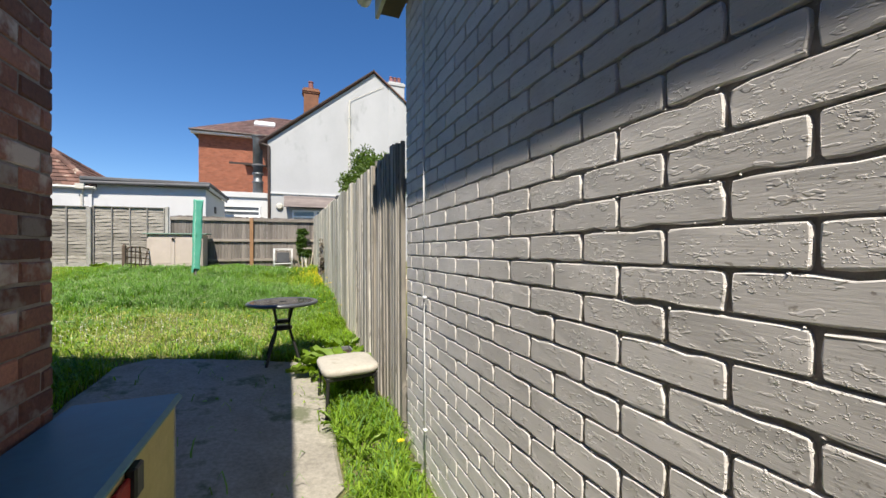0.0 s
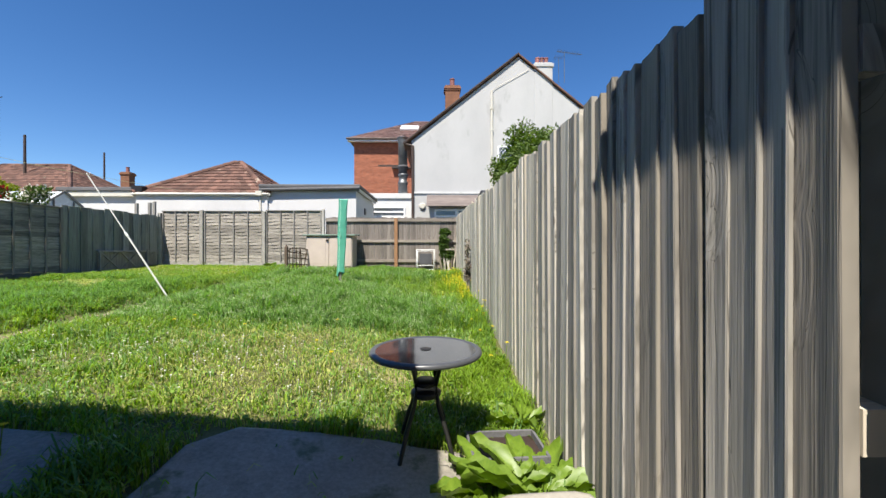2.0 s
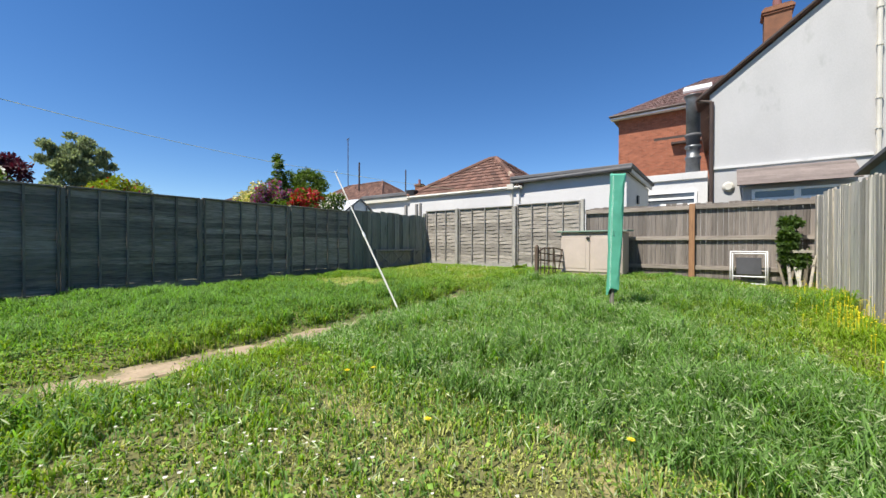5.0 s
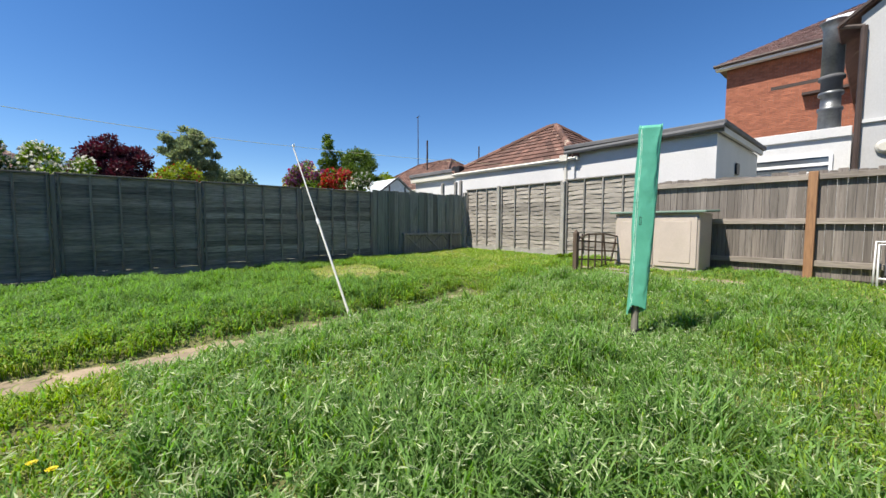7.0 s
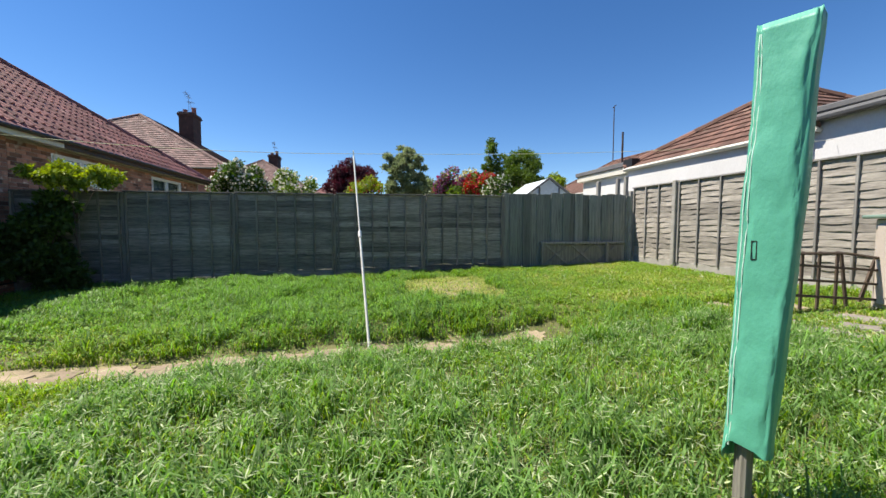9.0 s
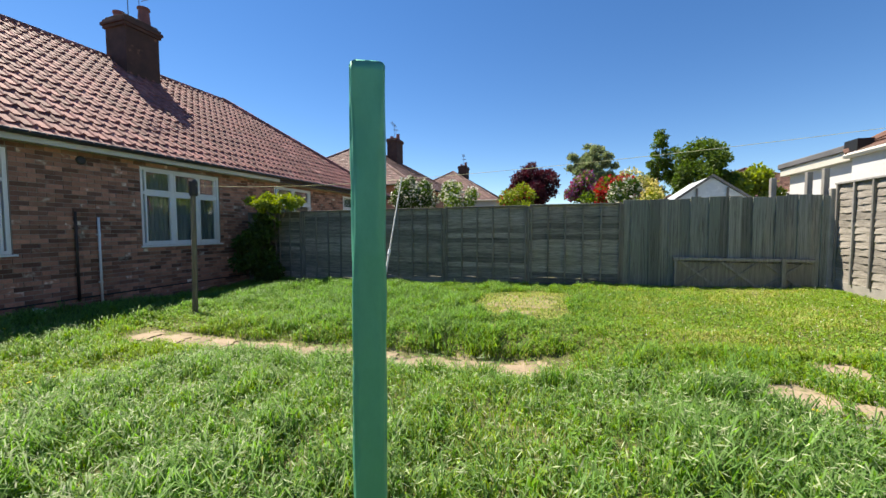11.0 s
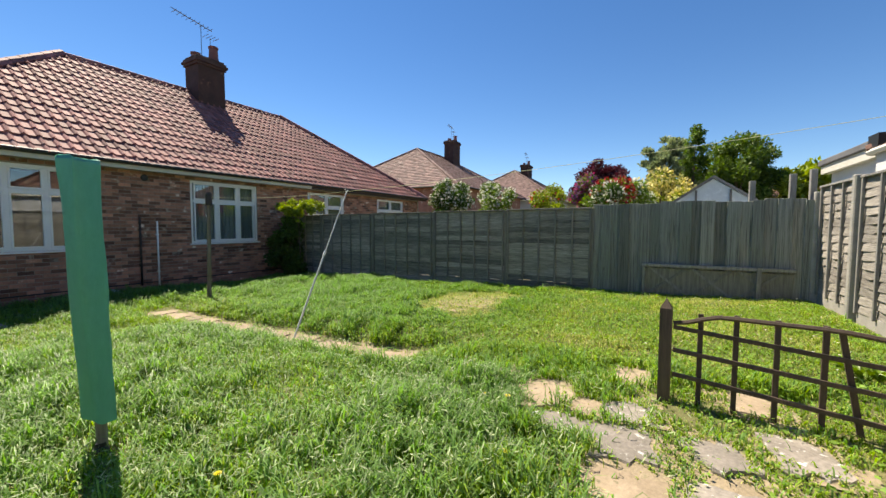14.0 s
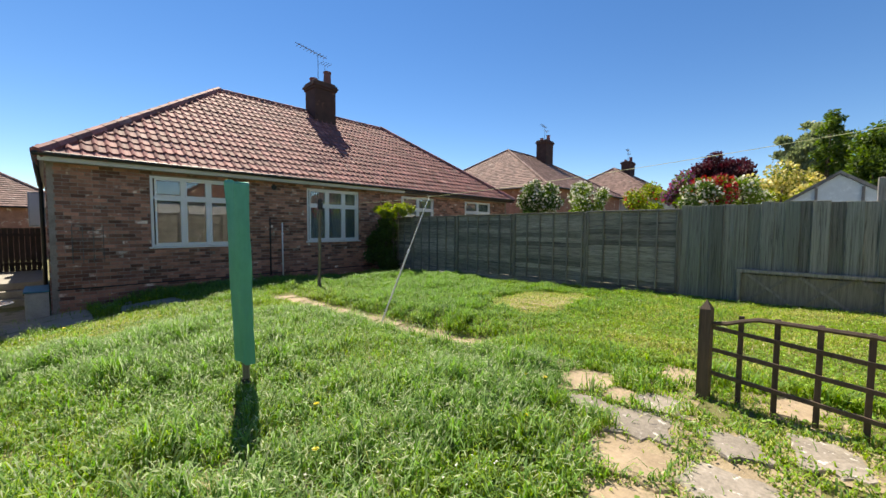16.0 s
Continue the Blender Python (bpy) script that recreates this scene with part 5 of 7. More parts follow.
tree("rose", (-9.75, 13.2), 2.92, (0.3, 0.35, 0.45), M_LEAF_D, 0.07, 900, 28, "rambling rose with small white blossom at the fence", "rose", 0.03, ((M_WHITEF, 420, 0.06, "white blossom"),), 0.4, 14)
tree("shrub", (-18.0, 5.0), 4.45, (0.9, 1.0, 1.0), M_LEAF_D, 0.12, 3400, 8, "green shrub with clusters of white blossom", "shrub", 0.06, ((M_WHITEF, 1100, 0.11, "white blossom"),), 0.4, 26)
tree("shrub", (-19.5, 6.7), 4.35, (0.8, 1.0, 0.9), M_LEAF, 0.11, 2600, 9, "green shrub with pale pink and white blossom", "shrub", 0.06, ((M_WHITEF, 900, 0.11, "white blossom"),), 0.4, 24)
tree("shrub", (-17.5, 10.2), 3.85, (0.8, 1.0, 0.7), M_LEAF_Y, 0.11, 2000, 10, "yellow-green shrub with a few orange flowers", "shrub", 0.06, ((M_RED, 160, 0.09, "orange-red flowers"),), 0.4, 22)
tree("tree", (-62, 21.5), 9.5, (2.5, 3.5, 2.2), M_LEAF_O, 0.5, 2500, 15, "distant grey-green tree on the skyline", trunk=0.2)
tree("tree", (-70, -2.0), 7.2, (2.5, 6.0, 2.0), M_LEAF_D, 0.6, 2500, 16, "distant dark green trees on the skyline", trunk=0.2)
# bush above the boarded fence, climber by the bungalow, ivy in the far corner
tree("bush", (1.40, 9.75), 3.30, (0.55, 0.85, 0.7), M_LEAF_M, 0.055, 15000, 11, "dense green bush rising above the boarded fence", "bush", 0.06, (), 0.2, 44)
tree("climber", (-8.62, 4.65), 2.5, (0.42, 0.62, 1.0), M_LEAF_D, 0.09, 6200, 12, "dark climbing shrub between bungalow and fence", "shrub", 0.035, (), 0.3, 30)
tree("lime_climber", (-8.62, 5.15), 2.74, (0.55, 0.72, 0.20), M_LEAF_Y, 0.065, 2600, 13, "bright lime-green climber spilling over the fence top", "climber", 0.02, (), 0.3, 22, 0.5, 3, 0.75)
tree("ivy", (0.22, 16.1), 2.32, (0.24, 0.14, 0.75), M_LEAF_D, 0.075, 2600, 17, "dark ivy climbing in the corner of the fences", "ivy", 0.025, (), 0.4, 18)


# ---- lawn ----
def lawn_kind(x, y):
    """Fields of the lawn: height factor, share of dry blades, share of blue-green blades, density."""
    n1 = noise.noise((x * 0.45, y * 0.45, 1.5))
    n2 = noise.noise((x * 1.3, y * 1.3, 7.5))
    n3 = noise.noise((x * 3.4, y * 3.4, 4.5))
    n4 = noise.noise((x * 8.0, y * 8.0, 6.5))
    tall = 0.85 + 0.55 * n1 + 0.5 * n2 + 0.6 * n3 + 0.55 * n4
    dry = 0.06 + 0.40 * max(0.0, -n1 - 0.06) + 0.42 * max(0, -n2 - 0.16) + 0.3 * max(0, -n3 - 0.2)
    blue = 0.35 + 0.6 * n1
    if x < -4.9:
        tall, dry, blue = tall * 0.7, dry + 0.05, blue + 0.1
    dens = min(1.0, max(0.22, 0.9 + 1.5 * n4 + 0.6 * n3))
    d2 = ((x + 6.95) / 0.75) ** 2 + ((y - 11.35) / 0.55) ** 2 + 1.3 * n2 + 1.0 * n3
    if d2 < 2.2:
        dry, tall, dens = 0.95, 0.25, 0.5
    if x < -4.4 and y > 11.8:
        k = smooth01((y - 11.8) / 1.5) * smooth01((-4.4 - x) / 0.8)
        dry, tall, blue = dry + 0.5 * k * min(1.3, max(0.1, 0.8 + 1.6 * n2 + 0.8 * n3)), tall * (1 - 0.35 * k), blue - 0.4 * k
    if abs(x + 4.42 + 0.04 * (y - 9.0)) < 0.26 and 6.5 < y < 12.1:
        dens, tall, dry = 0.10, tall * 0.45, dry + 0.2
    k = smooth01(1.25 - math.hypot((x + 1.35) / 1.9, (y - 7.4) / 1.6))
    dry, tall = dry + 0.55 * k, tall * (1 - 0.55 * k)
    k = smooth01(1.3 - math.hypot((x + 0.7) / 0.8, (y - 10.8) / 3.0))
    dry, blue = dry + 0.22 * k, blue - 0.3 * k
    if -4.1 < x < -0.2 and 8.2 < y < 13.4:
        tall, dry, blue = max(0.62, tall * 1.2), dry * 0.3, blue + 0.5
    k = smooth01((y - 13.7) / 0.7) * smooth01((x + 4.7) / 0.5)
    tall, dry, dens = tall * (1 - 0.55 * k), dry + 0.3 * k, dens * (1 - 0.55 * k)
    dens = dens + (1 - dens) * min(1.0, 1.4 * dry) * (0.0 if dens < 0.15 else 1.0)
    return max(0.36, tall), min(0.92, max(0.03, dry)), min(0.9, max(0.0, blue)), dens


SLABS = ((-0.62, 4.99, 0.80, 1.08), (-2.25, 5.42, 0.50, 0.42), (-3.15, 5.0, 0.34, 0.32), (-1.95, 4.55, 0.40, 0.38), (-0.30, 3.0, 0.50, 0.95))
STONES = [(-4.14, 13.10, 0.15, 0.14, 20), (-3.93, 13.50, 0.27, 0.22, 25), (-4.50, 14.06, 0.22, 0.17, 10), (-3.80, 13.80, 0.14, 0.13, 0), (-3.50, 13.68, 0.15, 0.17, 15), (-3.84, 14.04, 0.17, 0.17, 5),
          (-3.46, 14.02, 0.20, 0.20, 20), (-3.55, 14.50, 0.17, 0.14, 30), (-3.10, 14.06, 0.25, 0.24, 10), (-3.16, 14.54, 0.24, 0.2, 0), (-2.65, 14.25, 0.25, 0.25, 12), (-2.65, 14.75, 0.26, 0.22, 5), (-2.2, 14.9, 0.3, 0.25, 5), (-3.75, 14.9, 0.2, 0.15, 8), (-4.35, 14.75, 0.25, 0.14, 4)]
STONES = [(x, y, a * 1.08, b * 1.08, r) for x, y, a, b, r in STONES]
rs = random.Random(21)
yy_ = 6.7
while yy_ < 11.75:
    hb = rs.uniform(0.14, 0.27)
    STONES.append((-4.42 - 0.04 * (yy_ - 9.0) + rs.uniform(-0.04, 0.04), yy_ + hb, rs.uniform(0.15, 0.22), hb, rs.uniform(-14, 14)))
    yy_ += 2 * hb + rs.uniform(-0.02, 0.07)


def on_hard(x, y):
    for sx, sy, a, b in SLABS:
        if abs(x - sx) < a - 0.02 and abs(y - sy) < b - 0.02:
            return 0.992
    for sx, sy, a, b, r in STONES:
        if ((x - sx) / a) ** 2 + ((y - sy) / b) ** 2 < 0.62:
            return 0.965
    return 0.995 if -0.5 < x < 0.1 and y < 4.2 else 0.0


def blades(name, count, region, seed, lo, hi, pick, material, label, width=0.0042, mound=0.0):
    rng = np.random.default_rng(seed)
    pts = []
    while len(pts) < count:
        for x, y, r in zip(rng.uniform(region[0], region[1], 4000), rng.uniform(region[2], region[3], 4000), rng.random(4000)):
            k = lawn_kind(x, y)
            pr = pick(k, x, y) * k[3]
            if r < pr and not rng.random() < on_hard(x, y) and not (y < HY + 0.05 and x < HX + 0.05):
                pts.append((x, y, ground_z(x, y), k[0], 9.0 * noise.noise((x * 1.7, y * 1.7, 2.5))))
                if len(pts) >= count:
                    break
    a = np.array(pts)
    n = len(a)
    h = rng.uniform(lo, hi, n) * np.clip(a[:, 3], 0.25, 1.6)
    # tufts lean together, with strays
    ang = a[:, 4] + rng.normal(0, 1.0, n) + (rng.random(n) < 0.35) * rng.uniform(0, 6.283, n)
    lean = h * rng.uniform(0.3, 1.05, n)
    tip = rng.uniform(0.45, 0.98, n)
    dx, dy = np.cos(ang), np.sin(ang)
    wx, wy = -dy * width * rng.uniform(0.65, 1.5, n), dx * width * rng.uniform(0.65, 1.5, n)
    base = a[:, :3] - np.array([0, 0, 0.01])
    def pt(f, hh, side, ww):
        return np.stack([base[:, 0] + dx * lean * f + side * wx * ww, base[:, 1] + dy * lean * f + side * wy * ww, base[:, 2] + h * hh], 1)
    # a blade stands, bends over and hangs its tip
    v = np.stack([pt(0, 0, -1, 0.7), pt(0, 0, 1, 0.7), pt(0.14, 0.62, 1, 1), pt(0.14, 0.62, -1, 1), pt(0.55, 0.96, 1, 0.8), pt(0.55, 0.96, -1, 0.8), pt(1.1, tip, 0, 0)], 1).reshape(-1, 3)
    i = np.arange(n)[:, None] * 7
    q = np.concatenate([i + np.array([t]) for t in ([0, 1, 2], [0, 2, 3], [3, 2, 4], [3, 4, 5], [5, 4, 6])], 1).reshape(-1, 3)
    return tagged(new(name, raw_mesh(name, v, q, material)), label, "grass", kind="stuff")


def low_leaves(name, count, region, seed, size, pick, material, label, lift=(0.35, 0.9), stalk=0.0):
    """Small oval leaves lying in the turf, or heads on thin bent stalks."""
    rng = np.random.default_rng(seed)
    pts = []
    while len(pts) < count:
        for x, y, r in zip(rng.uniform(region[0], region[1], 4000), rng.uniform(region[2], region[3], 4000), rng.random(4000)):
            k = lawn_kind(x, y)
            if r < pick(k, x, y) * k[3] and not rng.random() < on_hard(x, y) and not (y < HY + 0.05 and x < HX + 0.05):
                pts.append((x, y, ground_z(x, y), k[0]))
                if len(pts) >= count:
                    break
    a, n = np.array(pts), count
    h = np.clip(a[:, 3], 0.3, 1.5) * 0.13 * rng.uniform(lift[0], lift[1], n)
    g, L = rng.uniform(0, 6.283, n), size * rng.uniform(0.6, 1.4, n)
    W = L * (0.065 if stalk else 0.42)
    dx, dy = np.cos(g), np.sin(g)
    rise = L * (rng.uniform(-0.7, 0.15, n) if stalk else rng.uniform(-0.45, 0.45, n))
    roll = rng.uniform(-0.5, 0.5, n) * W
    p = a[:, :3] + np.stack([0 * h, 0 * h, h], 1)
    def at(u, side, up):
        return p + np.stack([dx * L * u - dy * W * side, dy * L * u + dx * W * side, rise * u + roll * side + up], 1)
    if not stalk:
        v = np.stack([at(0, 0, 0), at(0.5, 1, 0.1 * W), at(1, 0, 0), at(0.5, -1, 0.1 * W)], 1).reshape(-1, 3)
        q = np.arange(4 * n).reshape(-1, 4)
    else:
        foot = a[:, :3] - np.stack([dx * L * 0.4, dy * L * 0.4, 0 * h], 1)
        side = np.stack([-dy, dx, 0 * h], 1) * stalk
        v = np.stack([at(0, 0, 0), at(0.4, 1, 0), at(1, 0, 0), at(0.4, -1, 0.0), foot - side, foot + side], 1).reshape(-1, 3)
        i = np.arange(n)[:, None] * 6
        q = np.concatenate([i + np.array([t]) for t in ([0, 1, 2], [0, 2, 3], [4, 5, 0])], 1).reshape(-1, 3)
    return tagged(new(name, raw_mesh(name, v, q, material)), label, "grass", kind="stuff")


LAWN = (-8.95, 0.52, 3.9, 16.25)
blades("grass", 132000, LAWN, 11, 0.06, 0.15, lambda k, x, y: (1 - k[1]) * (1 - k[2]), M_GRASS, "uncut green lawn grass in long tufts", 0.0033)
blades("blue_grass", 150000, LAWN, 12, 0.07, 0.20, lambda k, x, y: (1 - k[1]) * k[2], M_GRASS_B, "long blue-green meadow grass across the lawn", 0.0034)
blades("dry_grass", 96000, LAWN, 13, 0.035, 0.11, lambda k, x, y: k[1], M_STRAW, "short dry straw-coloured grass in worn patches", 0.0032)
blades("slab_weeds", 9000, (-4.8, -1.7, 12.9, 15.4), 16, 0.03, 0.10, lambda k, x, y: 1.0, M_GRASS, "tufts of weeds between the broken slabs", 0.005)
blades("verge_grass", 11000, (0.10, 0.54, 2.3, 7.5), 14, 0.05, 0.17, lambda k, x, y: 1.0, M_GRASS, "tall weedy grass at the foot of wall and fence", 0.0034)
blades("fence_grass", 6000, (-0.1, 0.52, 6.5, 16.0), 15, 0.08, 0.20, lambda k, x, y: 0.4 + 0.6 * (x > 0.2), M_GRASS, "long grass along the boarded fence", 0.0042)
low_leaves("clover", 90000, LAWN, 17, 0.026, lambda k, x, y: (1 - k[1]) * (1.0 if x < -4.6 else 0.30), M_CLOVER, "low clover and broad weed leaves in the turf")
low_leaves("seed_heads", 18000, (-4.2, 0.3, 5.5, 14.5), 18, 0.045, lambda k, x, y: (1 - k[1]) * k[2], M_SEED, "pale nodding grass seed heads above the lawn", (0.9, 1.45), 0.0012)

# ---- hard ground ----
def slab_mesh(a, b, seed, t=0.05, n=28):
    """A worn concrete slab with an uneven outline and slightly domed top."""
    rnd = random.Random(seed)
    ring = []
    for i in range(n):
        g = 6.2832 * i / n
        c, s = math.cos(g), math.sin(g)
        k = 1.0 / max(abs(c), abs(s)) ** 0.96
        j = 1 + rnd.uniform(-0.26, 0.06) * (1 if n < 24 else 0.12)
        ring.append((a * c * k * j, b * s * k * j))
    mb = MB()
    mb.add([(x, y, -0.08) for x, y in ring] + [(x, y, t - 0.012) for x, y in ring] + [(x * 0.97, y * 0.97, t + rnd.uniform(-0.002, 0.002)) for x, y in ring] + [(0, 0, t + 0.004)],
           [(i, (i + 1) % n, n + (i + 1) % n, n + i) for i in range(n)] + [(n + i, n + (i + 1) % n, 2 * n + (i + 1) % n, 2 * n + i) for i in range(n)]
           + [(2 * n + i, 2 * n + (i + 1) % n, 3 * n) for i in range(n)])
    return mb


patio = thing("patio", (-0.5, 4.5, 0), "worn concrete patio slabs with grass in the gaps", "patio", kind="structure")
for i, (x, y, a, b) in enumerate(SLABS):
    zs = [ground_z(x + i1 * a * 0.8, y + j1 * b * 0.8) for i1 in (-1, 1) for j1 in (-1, 1)]
    gy_ = (zs[1] + zs[3] - zs[0] - zs[2]) / (3.2 * b)
    gx_ = (zs[2] + zs[3] - zs[0] - zs[1]) / (3.2 * a)
    ob = part("slab", slab_mesh(a, b, 60 + i, 0.045), M_SLAB, patio)
    ob.matrix_basis = Matrix.Translation((x + 0.5, y - 4.5, sum(zs) / 4)) @ Matrix.Rotation(math.atan(gy_), 4, "X") @ Matrix.Rotation(-math.atan(gx_), 4, "Y")
M_EARTH = surface("dry_trodden_earth", (0.42, 0.335, 0.225), (0.22, 0.175, 0.11), 5.0, (1, 1, 1), 0.97, 1.0, 70.0, 0.0, spots=(0.17, 0.17, 0.075), spot_scale=5.0, spot_cut=0.56)


def bare_earth(name, x0, x1, y0, y1, label, step=0.05, reach=2.0, spots=None):
    """Trodden soil that shows round the slabs, with a ragged outline, lying on the lawn's own ground."""
    nx, ny = int((x1 - x0) / step), int((y1 - y0) / step)
    ids, vs, fs = {}, [], []

    def vid(i, j):
        if (i, j) not in ids:
            x, y = x0 + i * step, y0 + j * step
            ids[i, j] = len(vs)
            vs.append((x, y, ground_z(x, y) + 0.006 + 0.006 * noise.noise((x * 9, y * 9, 1.0))))
        return ids[i, j]
    for i in range(nx):
        for j in range(ny):
            x, y = x0 + (i + 0.5) * step, y0 + (j + 0.5) * step
            near = min(((x - sx) / a) ** 2 + ((y - sy) / b) ** 2 for sx, sy, a, b, r in (spots or STONES))
            if near < reach + 1.6 * noise.noise((x * 3.5, y * 3.5, 5.0)):
                fs.append((vid(i, j), vid(i + 1, j), vid(i + 1, j + 1), vid(i, j + 1)))
    ob = part(name, MB().add(vs, fs), M_EARTH, None, smooth=True)
    return tagged(ob, label, "soil", kind="structure")


bare_earth("worn_patch", -8.0, -5.9, 10.6, 12.1, "worn dry patch in the lawn", reach=0.9, spots=((-6.95, 11.35, 0.75, 0.5, 0),))
bare_earth("bare_earth", -4.95, -1.7, 12.7, 15.4, "dry trodden earth round the broken slabs")
bare_earth("path_earth", -4.95, -3.95, 6.3, 12.2, "dry trodden earth along the sunken path", reach=1.9)
path = thing("garden_path", (-4.0, 11.0, 0), "broken stepping-stone path of worn sandy slabs", "path", kind="structure")
for i, (x, y, a, b, r) in enumerate(STONES):
    ob = part("stone", slab_mesh(a, b, 80 + i, 0.016, 22), M_LICHEN if i in (4, 5, 6, 7, 9, 11, 13) else M_FLAG, path)
    ob.matrix_basis = pose(x + 4.0, y - 11.0, ground_z(x, y) - 0.002, random.Random(i).uniform(-1.5, 1.5), random.Random(i + 50).uniform(-1.5, 1.5), r)

# ---- rotary dryer under a green cover ----
M_COVER = surface("green_cover_fabric", (0.115, 0.44, 0.315), (0.085, 0.355, 0.245), 5.0, (1, 1, 0.6), 0.45, 0.5, 18.0, 0.0, spec=0.4)
M_SEAM = surface("pale_seam", (0.60, 0.80, 0.70), (0.50, 0.70, 0.60), 8.0, (1, 1, 1), 0.5, 0.1, 30.0, 0.0)
CX, CY = -1.99, 11.385
zc = ground_z(CX, CY)
dryer = thing("rotary_dryer", (CX, CY, zc), "folded rotary clothes dryer under a green fabric cover", "clothes dryer", rz=28)
part("pole", MB().tube([(-0.01, 0, -0.2), (-0.01, 0, 0.45)], 0.028, 12), M_BATTEN_D, dryer, "weathered brown-grey pole")
part("socket", MB().lathe([(0.045, -0.05), (0.045, 0.05), (0.03, 0.07), (0.028, 0.09)], 14), M_BLACK, dryer)
part("arm_ends", MB().box(-0.05, 0.05, -0.03, 0.03, 0.28, 0.36), M_BLACK, dryer, "", 0.01)
cv, nz, na = MB(), 64, 56
H0, H1 = 0.828 - zc, 2.315 - zc


def cover_at(g, f):
    """The cover's surface: a flattened sleeve with sharp creases, squared off at the top."""
    z = H0 + (H1 - H0) * f
    w = 0.070 + 0.011 * smooth01(f * 1.3) - 0.003 * math.sin(f * 9)
    d = 0.054 - 0.002 * f
    c, s = math.cos(g), math.sin(g)
    e = 0.42 - 0.22 * smooth01((f - 0.86) / 0.14)
    soft_ = noise.noise((c * 2, s * 2, z * 4.5))
    sharp = abs(noise.noise((c * 2.6 + 5, s * 2.6 + z * 2.2, z * 6.0))) + 0.6 * abs(noise.noise((c * 6 + 1, s * 6 - z * 5, z * 13)))
    fold = 1 + 0.09 * soft_ - 0.08 * max(0.0, 0.30 - sharp) / 0.30 * smooth01(0.45 - s)
    return Vector((w * math.copysign(abs(c) ** e, c) * fold + 0.055 * f, d * math.copysign(abs(s) ** e, s) * fold + 0.01 * f, z))


vs = []
for i in range(nz + 1):
    f = i / nz
    for k in range(na):
        g = 6.2832 * k / na
        q = cover_at(g, f)
        # the hem hangs uneven and gapes on one side; the top's corners stand up
        q.z += (0.035 * math.sin(g + 2.2) + 0.05 * max(0.0, math.cos(g + 1.9)) ** 6) * (1 - f) ** 10 + 0.012 * abs(math.cos(g)) ** 6 * f ** 30
        vs.append(q)
fs = [(i * na + k, i * na + (k + 1) % na, (i + 1) * na + (k + 1) % na, (i + 1) * na + k) for i in range(nz) for k in range(na)]
top = nz * na
vs += [Vector(((vs[top + k].x - 0.055) * 0.97 + 0.055, (vs[top + k].y - 0.01) * 0.9 + 0.01, vs[top + k].z - 0.006)) for k in range(na)]
fs += [(top + k, top + (k + 1) % na, top + na + (k + 1) % na, top + na + k) for k in range(na)]
vs.append(Vector((0.055, 0.01, H1 - 0.022)))
fs += [(top + na + k, top + na + (k + 1) % na, top + 2 * na) for k in range(na)]
cv.add(vs, fs)
cover = part("cover", cv, M_COVER, dryer, "creased green fabric cover", smooth=True)
for g in (4.06, 4.28):
    sm = MB().tube([cover_at(g, 0.03 + 0.95 * i / 60) for i in range(61)], 0.0021, 5)
    part("zip_seam", sm, M_SEAM, cover, "pale stitched zip seam")
tag, at_ = MB(), cover_at(4.62, 0.50)
for bx in ((-0.008, -0.0055, -0.032, 0.032), (0.0055, 0.008, -0.032, 0.032), (-0.008, 0.008, 0.0295, 0.032), (-0.008, 0.008, -0.032, -0.0295)):
    tag.box(at_.x + bx[0], at_.x + bx[1], at_.y - 0.0025, at_.y + 0.006, at_.z + bx[2], at_.z + bx[3])
part("buckle", tag, M_BLACK, cover, "dark buckle tag")

# ---- clothes line, prop and post ----
M_POLEWOOD = surface("old_post_wood", (0.22, 0.19, 0.14), (0.10, 0.085, 0.065), 1.0, WOODV, 0.9, 0.5, 4.0, 0.1)
M_PROP = surface("white_prop", (0.74, 0.74, 0.70), (0.55, 0.55, 0.51), 6.0, (1, 1, 1), 0.5, 0.1, 40.0, 0.0)
T0, T1 = Vector((-4.37, 10.08, ground_z(-4.37, 10.08))), Vector((-5.55, 9.92, 2.48))
prop = thing("line_prop", tuple(T0), "thin white telescopic clothes prop leaning on the line", "clothes prop")
part("lower_tube", MB().tube([(0, 0, 0), (T1 - T0) * 0.55], 0.013, 8), M_PROP, prop)
part("upper_tube", MB().tube([(T1 - T0) * 0.55, T1 - T0], 0.009, 8), M_PROP, prop)
part("clamp", MB().tube([(T1 - T0) * 0.535, (T1 - T0) * 0.565], 0.019, 8), M_WHITE, prop)
part("fork", MB().tube([T1 - T0 + Vector((-0.03, 0, 0.05)), T1 - T0, T1 - T0 + Vector((0.03, 0, 0.05))], 0.006, 6), M_WHITE, prop)
wp = Vector((-5.27, 6.55, ground_z(-5.27, 6.55)))
lpost = thing("line_post", tuple(wp), "weathered wooden clothes line post in front of a window", "post")
part("shaft", MB().tube([(0.02, 0, -0.2), (0.0, 0.01, 0.9), (-0.03, 0, 2.62 - wp.z)], 0.042, 9, 0.034), M_POLEWOOD, lpost)
part("cap", MB().lathe([(0.055, 0), (0.06, 0.03), (0.06, 0.22), (0.04, 0.25)], 10, (-0.03, 0, 2.36 - wp.z)), M_BLACK, lpost)
pts = []
ends = (Vector((-5.30, 6.55, 2.52)), T1 + Vector((0, 0, 0.02)), Vector((-5.75, 17.45, 3.05)))
for a, b, sag in ((ends[0], ends[1], 0.05), (ends[1], ends[2], 0.08)):
    for i in range(13):
        f = i / 12
        p = a.lerp(b, f)
        pts.append(p - Vector((0, 0, 4 * sag * f * (1 - f))))
